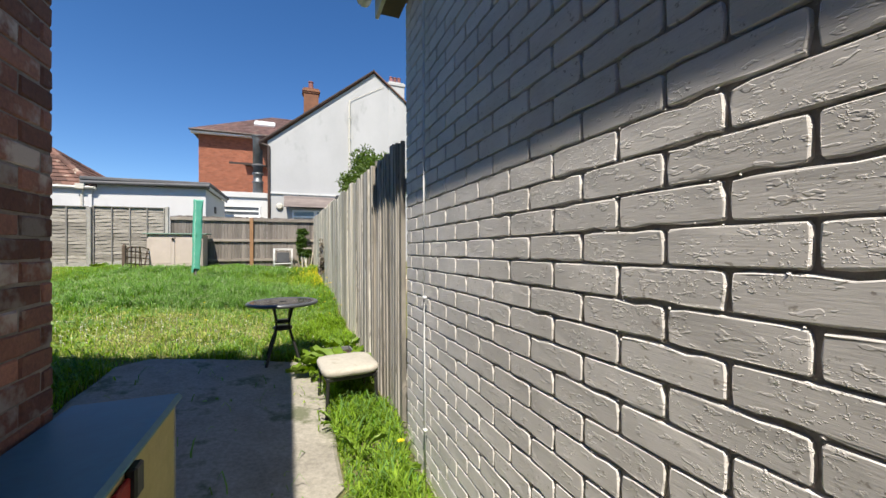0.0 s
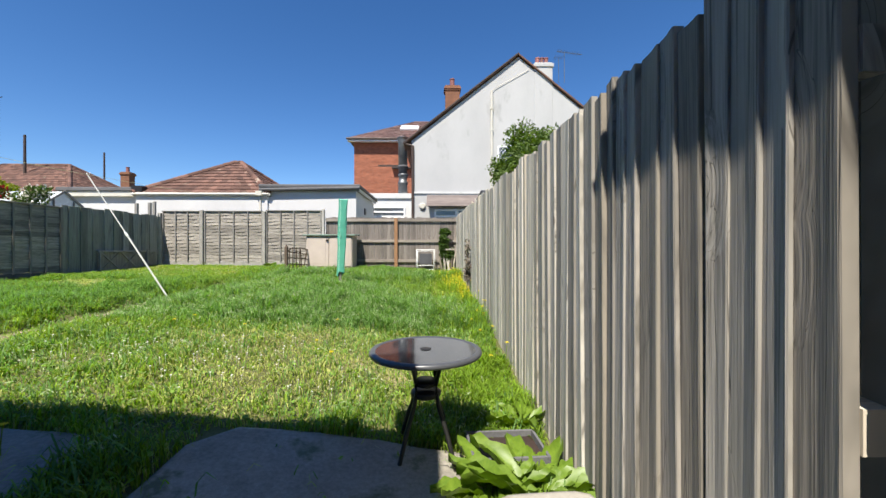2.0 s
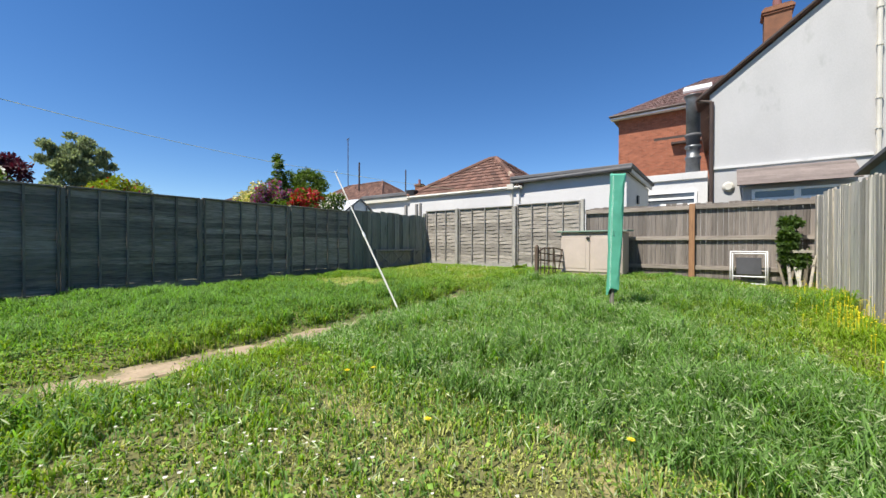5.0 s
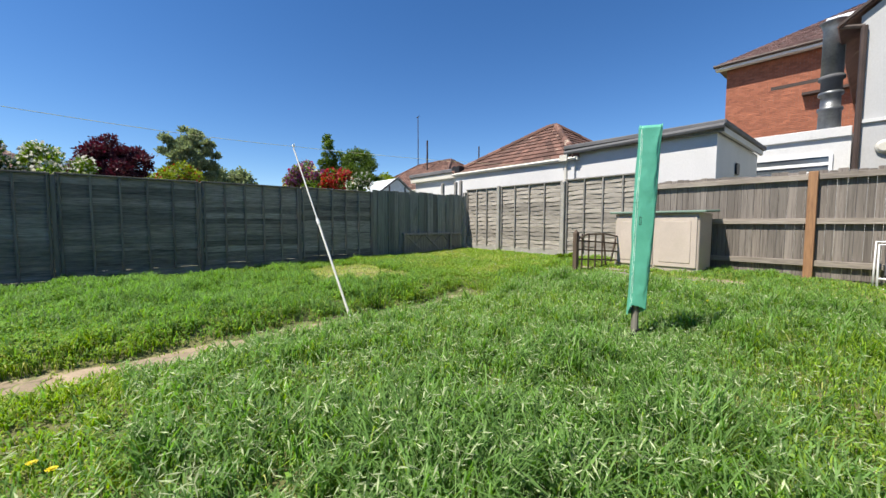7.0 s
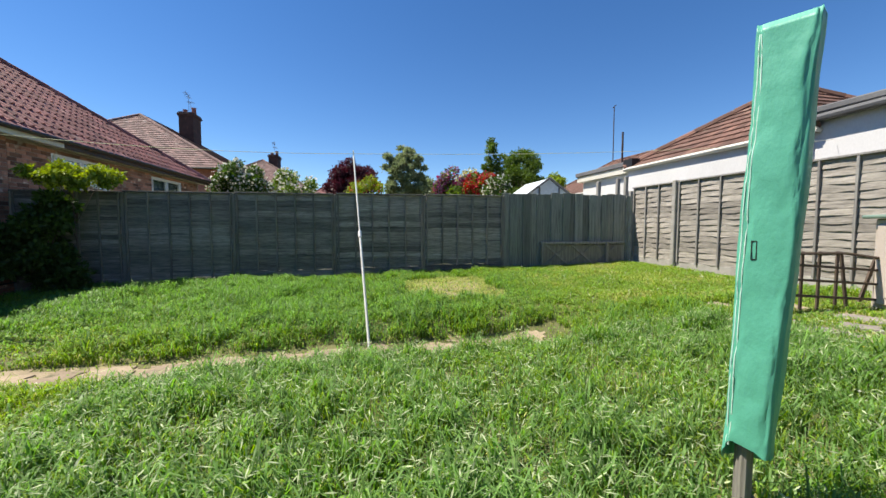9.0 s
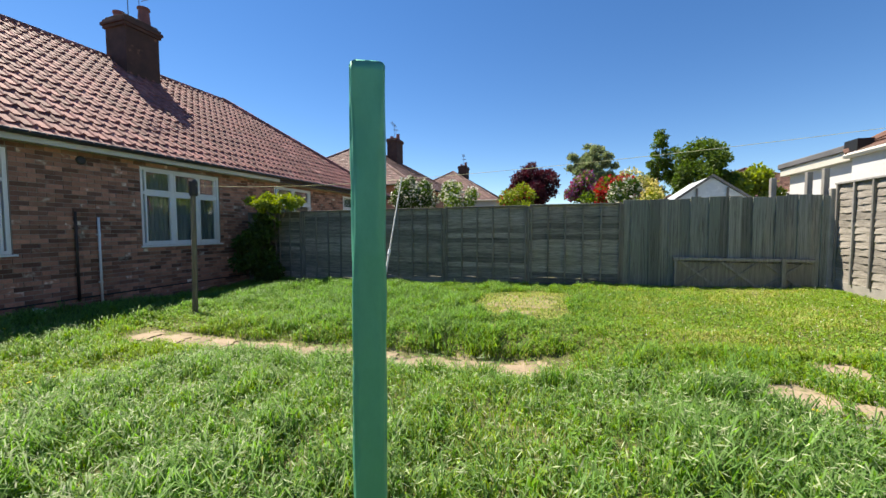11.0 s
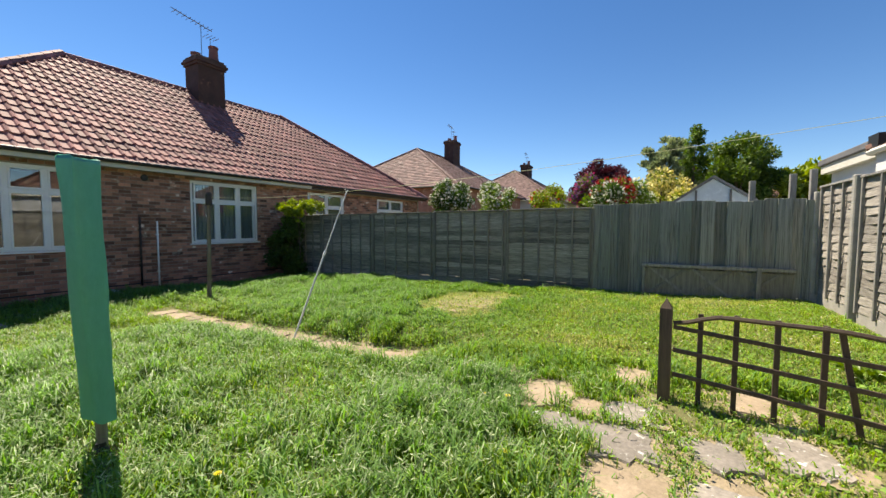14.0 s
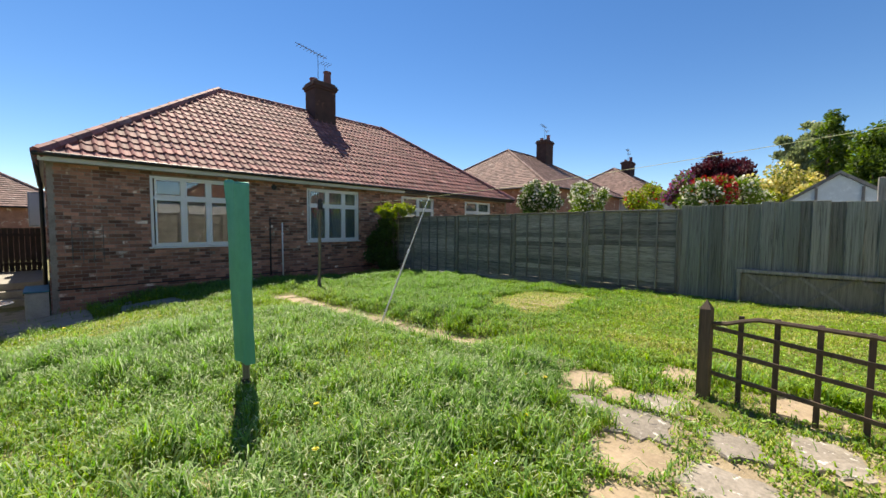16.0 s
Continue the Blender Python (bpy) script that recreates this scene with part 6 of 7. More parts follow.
M_LINE = surface("yellow_line", (0.72, 0.70, 0.42), (0.62, 0.60, 0.34), 4.0, (1, 1, 1), 0.5, 0.0, 10.0, 0.0)
tagged(part("clothes_line", MB().tube(pts, 0.0026, 6), M_LINE), "pale yellow clothes line strung across the garden", "clothes line")

# ---- storage box by the far fence ----
M_BEIGE = surface("beige_plastic", (0.52, 0.45, 0.39), (0.43, 0.37, 0.32), 3.0, (1, 1, 1), 0.6, 0.15, 50.0, 0.0)
M_LID = surface("grey_green_lid", (0.17, 0.25, 0.20), (0.11, 0.17, 0.14), 3.0, (1, 1, 1), 0.6, 0.2, 50.0, 0.0)
zb = ground_z(-3.3, 15.8)
sb = thing("storage_box", (-3.36, 15.5, zb), "beige plastic garden storage box with a green lid", "storage box")
part("body", MB().box(-0.70, 0.70, 0.02, 0.72, -0.03, 1.74 - zb), M_BEIGE, sb, "", 0.015)
for s in (-1, 1):
    d = part("door", MB().box(min(s * 0.012, s * 0.67), max(s * 0.012, s * 0.67), -0.004, 0.022, 0.06, 1.68 - zb), M_BEIGE, sb, "", 0.008)
    part("inset_panel", MB().box(min(s * 0.10, s * 0.58), max(s * 0.10, s * 0.58), -0.012, -0.006, 0.14, 1.60 - zb), M_BEIGE, d, "", 0.006)
part("catch", MB().lathe([(0.035, 0), (0.04, 0.01), (0.03, 0.025)], 14), M_BLACK, sb, "black round catch").matrix_basis = pose(-0.05, -0.014, 1.60 - zb, 90, 0, 0)
part("lid", MB().prism([(-0.78, -0.06, 1.74 - zb), (0.80, -0.06, 1.74 - zb), (0.80, -0.06, 1.78 - zb), (-0.78, -0.06, 1.78 - zb)], (0, 0.84, 0.03)), M_LID, sb, "grey-green sloping lid", 0.012)

# ---- wooden trellis gate ----
M_GATE = surface("dark_gate_wood", (0.12, 0.085, 0.06), (0.055, 0.04, 0.03), 1.0, WOODV, 0.8, 0.4, 5.0, 0.15)
g0 = Vector((-4.16, 14.25, ground_z(-4.16, 14.25)))
gate = thing("trellis_gate", tuple(g0), "dark weathered wooden trellis gate with an arched top", "gate", rz=83)
gp = MB()
gp.box(-0.036, 0.036, -0.036, 0.036, -0.15, 0.66)
gp.add([(-0.036, -0.036, 0.66), (0.036, -0.036, 0.66), (0.036, 0.036, 0.66), (-0.036, 0.036, 0.66), (0, 0, 0.73)], [(0, 1, 4), (1, 2, 4), (2, 3, 4), (3, 0, 4)])
part("post", gp, M_GATE, gate, "square post with a pointed top")


def arch(u):
    return 0.56 + 0.075 * smooth01(u / 0.28) * (1 - 0.75 * smooth01((u - 0.75) / 0.55))


part("top_rail", MB().tube([(0.045 + 1.33 * i / 16, 0, arch(1.33 * i / 16)) for i in range(17)], 0.016, 6), M_GATE, gate)
for z0_, z1_ in ((0.52, 0.43), (0.36, 0.28), (0.19, 0.11)):
    part("rail", MB().prism([(0.045, -0.012, z0_), (1.30, -0.012, z1_), (1.30, -0.012, z1_ + 0.026), (0.045, -0.012, z0_ + 0.026)], (0, 0.02, 0)), M_GATE, gate)
for u in (0.20, 0.39, 0.59, 0.80):
    part("upright", MB().box(u - 0.015, u + 0.015, 0.009, 0.028, -0.03, arch(u) + 0.02), M_GATE, gate, "", 0.002)
part("brace", MB().prism([(0.85, 0.030, 0.63), (0.88, 0.030, 0.63), (0.99, 0.030, -0.02), (0.96, 0.030, -0.02)], (0, 0.02, 0)), M_GATE, gate)
part("brace", MB().prism([(1.27, 0.030, 0.59), (1.31, 0.030, 0.59), (1.14, 0.030, 0.1), (1.10, 0.030, 0.1)], (0, 0.02, 0)), M_GATE, gate)
part("end_upright", MB().box(1.31, 1.345, -0.02, 0.02, -0.1, 0.66), M_GATE, gate)

# ---- lattice rail against the side fence ----
lat = thing("lattice_rail", (-8.93, 13.97, ground_z(-8.9, 14.7)), "low dark lattice rail standing against the fence", "lattice", rz=90)
# Added dark sheet that stands for the shaded gap behind the laths.
part("back_board", MB().box(-0.02, 2.05, 0.0, 0.015, -0.05, 0.47), M_BATTEN_D, lat, "dark board added for the shaded gap behind the laths")
part("top_rail", MB().box(-0.04, 2.08, -0.06, 0.02, 0.50, 0.555), M_BATTEN, lat, "", 0.004)
for i in range(3):
    u = 0.05 + 0.64 * i
    for s in (0, 1):
        a, b = (u, u + 0.58) if s == 0 else (u + 0.58, u)
        part("lath", MB().prism([(a, -0.02 - 0.014 * s, 0.02), (a + 0.06, -0.02 - 0.014 * s, 0.02), (b + 0.06, -0.02 - 0.014 * s, 0.49), (b, -0.02 - 0.014 * s, 0.49)], (0, 0.012, 0)), M_BATTEN, lat)
part("leg", MB().box(1.60, 1.66, -0.075, -0.036, -0.1, 0.56), M_BATTEN, lat)
part("leg", MB().box(-0.03, 0.02, -0.075, -0.036, -0.1, 0.50), M_BATTEN, lat)
# odd posts at the corner
for x, y, h in ((-9.12, 15.5, 2.72), (-9.1, 16.0, 2.80), (-9.14, 16.25, 2.86)):
    tagged(box_part("corner_post", (x - 0.04, x + 0.04, y - 0.04, y + 0.04, 0.5, h), M_BATTEN, None, "", 0.006), "rough grey post behind the fence corner", "post", "corner posts")

# ---- folded garden chair and old timber by the far fence ----
M_DARKSEAT = surface("dark_grey_sling", (0.06, 0.062, 0.07), (0.035, 0.036, 0.04), 4.0, (1, 1, 1), 0.7, 0.2, 60.0, 0.0)
fc = thing("folded_chair", (-0.43, 16.0, ground_z(-0.43, 16.0)), "folded white framed garden chair with a dark sling", "chair")
R0 = [(-0.26, -0.02, 0.0), (-0.26, 0.12, 0.62), (0.26, 0.12, 0.62), (0.26, -0.02, 0.0)]
part("front_frame", MB().tube(R0, 0.014, 8), M_WHITE, fc, smooth=True)
part("back_frame", MB().tube([(-0.30, 0.06, 0.0), (-0.29, 0.15, 0.66), (0.29, 0.15, 0.66), (0.30, 0.06, 0.0)], 0.014, 8), M_WHITE, fc, smooth=True)
part("foot_bar", MB().tube([(-0.26, -0.02, 0.02), (0.26, -0.02, 0.02)], 0.012, 8), M_WHITE, fc)
part("cross_bar", MB().tube([(-0.26, 0.02, 0.16), (0.26, 0.02, 0.16)], 0.012, 8), M_WHITE, fc)
part("sling", MB().prism([(-0.2, 0.03, 0.2), (0.2, 0.03, 0.2), (0.2, 0.10, 0.54), (-0.2, 0.10, 0.54)], (0, 0.02, 0)), M_DARKSEAT, fc, "dark sling fabric", 0.004)
lg = thing("timber_stack", (0.30, 15.86, ground_z(0.3, 15.9)), "old weathered timber offcuts leaning in the fence corner", "timber")
for i, (x, h, ln) in enumerate(((-0.2, 0.5, -0.10), (-0.11, 0.56, -0.05), (-0.02, 0.72, 0.08), (0.07, 0.74, 0.06), (0.14, 0.6, 0.09), (0.02, 0.66, -0.12), (-0.15, 0.4, 0.1))):
    part("log" if i % 2 else "plank", MB().tube([(x, -0.04 * i % 0.1, -0.02), (x + ln * 0.5, 0.1, h * 0.5), (x + ln, 0.2, h)], 0.035 if i % 2 else 0.024, 7, 0.022), M_BOARD if i % 3 else M_POLEWOOD, lg)
part("cross_piece", MB().box(-0.18, 0.20, 0.10, 0.16, 0.66, 0.71), M_BOARD, lg)

# ---- table, stool and plants by the boarded fence ----
M_TABLEGLASS = surface("dark_tempered_glass", (0.030, 0.034, 0.040), (0.022, 0.025, 0.030), 2.0, (1, 1, 1), 0.05, 0.0, 30.0, 0.0, spec=0.8, coat=0.35)
tx, ty = -0.185, 6.0
tz = ground_z(tx, ty)
TT = 0.775 - tz
table = thing("bistro_table", (tx, ty, tz), "round black bistro table with a dark glass top", "table", rz=20)
part("glass_top", MB().lathe([(0.275, TT - 0.012), (0.29, TT - 0.010), (0.29, TT - 0.002), (0.288, TT), (0.02, TT)], 56), M_TABLEGLASS, table, "dark glossy glass top", smooth=False)
rim = MB()
nr_ = 56
rv, rf_ = [], []
for k in range(nr_):
    g = 6.2832 * k / nr_
    for j in range(8):
        q = 6.2832 * j / 8
        rr_ = 0.293 + 0.021 * math.cos(q)
        rv.append((rr_ * math.cos(g), rr_ * math.sin(g), TT - 0.012 + 0.017 * math.sin(q)))
for k in range(nr_):
    for j in range(8):
        rf_.append((k * 8 + j, ((k + 1) % nr_) * 8 + j, ((k + 1) % nr_) * 8 + (j + 1) % 8, k * 8 + (j + 1) % 8))
M_RIM = surface("grey_black_enamel", (0.085, 0.09, 0.10), (0.06, 0.063, 0.07), 4.0, (1, 1, 1), 0.32, 0.05, 40.0, 0.0, spec=0.6)
part("rim", rim.add(rv, rf_), M_RIM, table, "black metal rim", smooth=True)
part("hub_cap", MB().lathe([(0.03, TT), (0.03, TT + 0.004), (0.01, TT + 0.006)], 18), M_BLACK, table)
part("collar", MB().lathe([(0.075, TT - 0.26), (0.085, TT - 0.25), (0.085, TT - 0.235), (0.075, TT - 0.225)], 20), M_BLACK, table, smooth=True)
part("lower_collar", MB().lathe([(0.06, TT - 0.20), (0.07, TT - 0.19), (0.07, TT - 0.18), (0.06, TT - 0.17)], 20), M_BLACK, table, smooth=True)
for k in range(4):
    g = 6.2832 * k / 4 + 0.5
    c, s = math.cos(g), math.sin(g)
    prof = [(0.23, -0.02), (0.20, 0.08), (0.15, 0.22), (0.095, 0.34), (0.078, TT - 0.24), (0.08, TT - 0.16), (0.11, TT - 0.06), (0.17, TT - 0.022)]
    part("leg", MB().tube([(r * c, r * s, z) for r, z in prof], 0.012, 8), M_BLACK, table, smooth=True)
M_CUSHION = surface("weathered_cream_seat", (0.47, 0.44, 0.375), (0.34, 0.315, 0.265), 5.0, (1, 1, 1), 0.85, 0.4, 40.0, 0.0, spots=(0.29, 0.265, 0.20), spot_scale=5.0, spot_cut=0.58)
sx, sy = 0.285, 5.08
sz = ground_z(sx, sy)
stool = thing("stool", (sx, sy, sz), "low stool with a faded cream padded seat", "stool", rz=4)
SH = 0.42 - sz
st_mesh, ns = MB(), 32
sv = []
for zz, k in ((SH - 0.055, 0.90), (SH - 0.045, 0.98), (SH - 0.02, 1.0), (SH - 0.006, 0.97), (SH, 0.88), (SH + 0.004, 0.4)):
    for i in range(ns):
        g = 6.2832 * i / ns
        c, s = math.cos(g), math.sin(g)
        rr_ = 0.205 * k / (abs(c) ** 6 + abs(s) ** 6) ** (1 / 6)
        sv.append((rr_ * c, rr_ * s * 1.12, zz))
sf = [(i * ns + k, i * ns + (k + 1) % ns, (i + 1) * ns + (k + 1) % ns, (i + 1) * ns + k) for i in range(5) for k in range(ns)] + [tuple(range(ns))[::-1], tuple(range(5 * ns, 6 * ns))]
part("seat_pad", st_mesh.add(sv, sf), M_CUSHION, stool, "faded cream seat pad", smooth=True)
part("seat_frame", MB().box(-0.18, 0.18, -0.2, 0.2, SH - 0.085, SH - 0.056), M_BLACK, stool, "", 0.005)
for a in (-1, 1):
    for b in (-1, 1):
        part("leg", MB().tube([(a * 0.165, b * 0.185, SH - 0.06), (a * 0.18, b * 0.20, -0.02)], 0.012, 8), M_BLACK, stool)
pl = thing("planter", (0.25, 5.93, ground_z(0.25, 5.93)), "dark rectangular plastic planter trough", "planter", rz=3)
tro = MB()
tro.box(-0.20, 0.20, -0.15, 0.15, -0.02, 0.03).box(-0.20, -0.185, -0.15, 0.15, 0.03, 0.15).box(0.185, 0.20, -0.15, 0.15, 0.03, 0.15).box(-0.185, 0.185, -0.15, -0.135, 0.03, 0.15).box(-0.185, 0.185, 0.135, 0.15, 0.03, 0.15)
part("trough", tro, M_FELT, pl, "", 0.003)
part("soil", MB().box(-0.183, 0.183, -0.133, 0.133, 0.03, 0.115), M_BROWNDK, pl)


def broad_plant(at, n, seed, label, length=0.3, name="dock_plant", material=None, broad=1.0):
    """A rosette of broad, curled, ribbed leaves on stalks."""
    rnd = random.Random(seed)
    z = ground_z(at[0], at[1])
    p = thing(name, (at[0], at[1], z), label, "plant")
    for k in range(n):
        g = 6.2832 * k / n * 2.4 + rnd.uniform(-0.4, 0.4)
        L, W = length * rnd.uniform(0.6, 1.15), length * rnd.uniform(0.28, 0.42) * broad
        rise = rnd.uniform(0.3, 1.0)
        mb, m, w = MB(), 7, 4
        vs = []
        for i in range(m + 1):
            f = i / m
            out = 0.05 + L * f
            h = 0.06 + L * rise * (f - 0.62 * f * f)
            ww = W * math.sin(math.pi * min(1, f * 0.94 + 0.05)) ** 0.8
            for j in range(w + 1):
                s = j / w * 2 - 1
                vs.append((out, s * ww * 0.5, h + (0.045 * s * s + 0.02 * math.sin(i * 2.1 + j * 3 + k)) * L / 0.35))
        fs = [(i * (w + 1) + j, (i + 1) * (w + 1) + j, (i + 1) * (w + 1) + j + 1, i * (w + 1) + j + 1) for i in range(m) for j in range(w)]
        mb.add(vs, fs)
        mb.tube([(0, 0, -0.02), (0.05, 0, 0.065)], 0.006, 5)
        part("leaf", mb, material or M_DOCK, p, smooth=True).matrix_basis = pose(0, 0, 0, 0, 0, math.degrees(g))
    return p


broad_plant((0.34, 5.62), 36, 3, "large broad-leaved green dock plant beside a stool", 0.30)
broad_plant((0.14, 5.66), 20, 4, "large broad-leaved green dock plant beside a stool", 0.24)
broad_plant((0.42, 6.30), 12, 5, "bushy broad-leaved weed at the fence foot", 0.20, "weed")
broad_plant((0.28, 4.42), 12, 6, "leafy green weed growing by the slab edge", 0.11, "weed", None, 0.45)
broad_plant((0.18, 4.75), 12, 16, "leafy green weed growing by the slab edge", 0.12, "weed", None, 0.45)
broad_plant((0.38, 4.1), 10, 17, "leafy green weed growing by the slab edge", 0.10, "weed", None, 0.45)
broad_plant((0.33, 3.7), 10, 18, "leafy green weed growing by the slab edge", 0.10, "weed", None, 0.45)
broad_plant((-5.2, 15.6), 16, 9, "leafy green weed by the storage box", 0.2, "weed")


def flower(at, h, material, r, name, label, petals=10, group=""):
    z = ground_z(at[0], at[1])
    f = thing(name, (at[0], at[1], z), label, "flower", group)
    part("stem", MB().tube([(0, 0, -0.02), (0.01, 0.004, h * 0.6), (0.0, 0.01, h)], 0.0028, 5), M_GRASS, f)
    hd = MB()
    for k in range(petals):
        g = 6.2832 * k / petals
        c, s = math.cos(g), math.sin(g)
        hd.add([(0, 0.01, h), (r * c - r * 0.22 * s, 0.01 + r * s + r * 0.22 * c, h + r * 0.25), (r * 1.15 * c, 0.01 + r * 1.15 * s, h + r * 0.2), (r * c + r * 0.22 * s, 0.01 + r * s - r * 0.22 * c, h + r * 0.25)], [(0, 1, 2, 3)])
        hd.add([(0, 0.01, h + r * 0.1), (r * 0.5 * c - r * 0.2 * s, 0.01 + r * 0.5 * s + r * 0.2 * c, h + r * 0.45), (r * 0.6 * c, 0.01 + r * 0.6 * s, h + r * 0.4), (r * 0.5 * c + r * 0.2 * s, 0.01 + r * 0.5 * s - r * 0.2 * c, h + r * 0.45)], [(0, 1, 2, 3)])
    part("head", hd, material, f)
    return f


rf = random.Random(77)
first = flower((0.42, 4.02), 0.26, M_YELLOW, 0.017, "dandelion", "yellow dandelion flower on a thin stem", group="dandelions")
spots_ = [(rf.uniform(0.25, 0.48), rf.uniform(6.6, 9.5), rf.uniform(0.25, 0.5)) for _ in range(16)] + [(rf.uniform(0.1, 0.48), rf.uniform(9.5, 15.5), rf.uniform(0.2, 0.4)) for _ in range(26)] \
    + [(rf.uniform(-3.4, -0.6), rf.uniform(6.5, 8.2), rf.uniform(0.07, 0.14)) for _ in range(7)] + [(rf.uniform(-3.6, -1.2), rf.uniform(4.3, 5.9), rf.uniform(0.14, 0.3)) for _ in range(16)] \
    + [(rf.uniform(-4, -1.2), rf.uniform(12.2, 14.2), rf.uniform(0.08, 0.14)) for _ in range(8)]
for x, y, h in spots_:
    d = copy_thing(first, pose(x, y, ground_z(x, y) + h - 0.26 - 0.0, 0, 0, rf.uniform(0, 360)))
dm = MB()
rd = random.Random(9)
for _ in range(420):
    if rd.random() < 0.45:
        x, y = rd.gauss(-1.9, 0.9), rd.gauss(6.9, 0.45)
    elif rd.random() < 0.4:
        x, y = rd.gauss(-2.1, 0.35), rd.gauss(13.3, 0.3)
    else:
        x, y = rd.uniform(-8.6, -4.9), rd.uniform(12.6, 16)
    if not (-8.9 < x < 0.4 and 6.3 < y < 16.1):
        continue
    z, r = ground_z(x, y) + rd.uniform(0.05, 0.11), rd.uniform(0.005, 0.010)
    dm.add([(x + r * math.cos(k * 1.2566), y + r * math.sin(k * 1.2566), z + 0.003 * (k % 2)) for k in range(5)], [(0, 1, 2, 3, 4)])
    dm.add([(x - 0.001, y, z), (x + 0.001, y, z), (x, y, z - 0.1)], [(0, 1, 2)])
tagged(part("clover_flowers", dm, M_WHITEF), "small white clover and daisy heads in the lawn", "flowers", kind="stuff")

# ---- by the bungalow ----
M_BLUE = surface("blue_lid", (0.095, 0.235, 0.30), (0.065, 0.17, 0.22), 3.0, (1, 1, 1), 0.5, 0.2, 30.0, 0.0, spots=(0.08, 0.12, 0.14), spot_scale=4.0)
M_YELPLY = surface("yellow_painted_side", (0.55, 0.46, 0.22), (0.42, 0.34, 0.15), 3.0, (1, 1, 1), 0.7, 0.3, 30.0, 0.0)
bin_ = thing("storage_bin", (-0.69, 3.52, 0.02), "low storage bin with a blue lid and yellow side", "storage bin")
part("body", MB().box(-0.175, 0.155, -0.58, 0.44, -0.03, 0.615), M_YELPLY, bin_, "yellow painted body", 0.01)
part("lid", MB().box(-0.185, 0.175, -0.6, 0.475, 0.617, 0.65), M_BLUE, bin_, "flat blue lid", 0.012)
part("back_panel", MB().box(-0.175, 0.155, 0.442, 0.458, 0.0, 0.61), M_CONC, bin_, "grey end panel", 0.004)
part("catch", MB().box(0.156, 0.186, -0.05, 0.01, 0.52, 0.612), M_BLACK, bin_, "black catch", 0.006)
part("red_tag", MB().box(0.158, 0.172, -0.14, -0.05, 0.50, 0.59), M_RED, bin_, "red plastic tag", 0.004)
cable = thing("wall_conduit", (GX - 0.014, 4.045, 0.0), "thin white conduit clipped to the grey wall", "conduit")
part("tube", MB().tube([(0, 0, -0.02), (-0.003, 0.004, 0.8), (0, 0, 1.6), (0, -0.003, 2.84)], 0.006, 8), M_WHITE, cable, smooth=True)
for z in (0.3, 1.0, 1.72, 2.3):
    part("clip", MB().box(-0.010, 0.010, -0.013, 0.013, z - 0.006, z + 0.006), M_WHITE, cable, "", 0.003)
for x, z0_, z1_, r, mt, lb in ((-5.53, 0.5, 2.07, 0.020, M_WHITE, "white plastic overflow pipe on the brick wall"), (-5.19, 0.7, 2.16, 0.022, M_BROWNDK, "dark rusty pipe on the brick wall")):
    p = thing("wall_pipe", (x, HY + 0.035, z0_), lb, "pipe")
    part("tube", MB().tube([(0, 0, -0.1), (0, 0, z1_ - z0_)], r, 8), mt, p, smooth=True)
    for f in (0.25, 0.8):
        part("clip", MB().box(-0.03, 0.03, -0.04, 0.005, (z1_ - z0_) * f - 0.012, (z1_ - z0_) * f + 0.012), mt, p)
tagged(part("air_vent", MB().lathe([(0.07, 0), (0.075, 0.02), (0.05, 0.03)], 16), M_BLACK), "round black vent hole in the brick wall", "vent").matrix_basis = pose(-5.32, HY + 0.004, 3.06, -90, 0, 0)
grid = thing("wire_trellis", (-1.47, HY + 0.02, 1.55), "rusty square wire plant support on the brick wall", "trellis")
for i in range(4):
    o = -0.24 + 0.16 * i
    part("upright_wire", MB().tube([(o, 0, -0.38), (o, 0, 0.40)], 0.007, 5), M_BATTEN_D, grid)
    part("cross_wire", MB().tube([(-0.26, 0.006, o * 1.25), (0.26, 0.006, o * 1.25)], 0.007, 5), M_BATTEN_D, grid)
sheet = MB()
n = 12
vs = []
for i in range(n + 1):
    for j in range(n + 1):
        x, y = 0.55 * (i / n - 0.5), 0.32 * (j / n - 0.5)
        e = max(0.0, 1 - (x / 0.3) ** 2 - (y / 0.19) ** 2)
        vs.append((x, y, 0.19 * math.sqrt(e) + 0.03 * noise.noise((x * 9, y * 9, 2.0)) * e))
sheet.add(vs, [(i * (n + 1) + j, (i + 1) * (n + 1) + j, (i + 1) * (n + 1) + j + 1, i * (n + 1) + j + 1) for i in range(n) for j in range(n)])
sk = part("plastic_sack", sheet, M_WHITE, None, smooth=True)
sk.matrix_basis = pose(-4.5, 4.15, ground_z(-4.5, 4.15) + 0.03, 0, 0, 8)
tagged(sk, "crumpled white plastic sack against the house wall", "sack")
dpm = thing("downpipe", (HX + 0.06, HY - 1.2, 0.1), "black downpipe at the bungalow's corner", "downpipe")
part("pipe", MB().tube([(0, 0, 0), (0, 0, 2.75), (0.04, 0.1, 3.0), (0.06, 0.2, 3.18)], 0.036, 10), M_BLACK, dpm, smooth=True)
# the end of the passage behind the camera: gate, wall and the house across the road
pg = thing("side_gate", (-0.16, -2.9, 0.5), "dark timber gate closing the side passage", "gate")
for i in range(12):
    part("board", MB().box(-0.70 + 0.117 * i, -0.59 + 0.117 * i, -0.02, 0.004 * (i % 2), 0.012, 1.36), M_BROWNDK, pg)
for z in (0.2, 1.1):
    part("rail", MB().box(-0.70, 0.70, 0.006, 0.045, z, z + 0.09), M_BROWNDK, pg)
stp = thing("side_steps", (-0.16, 0.6, 0.0), "concrete steps up the side passage", "steps")
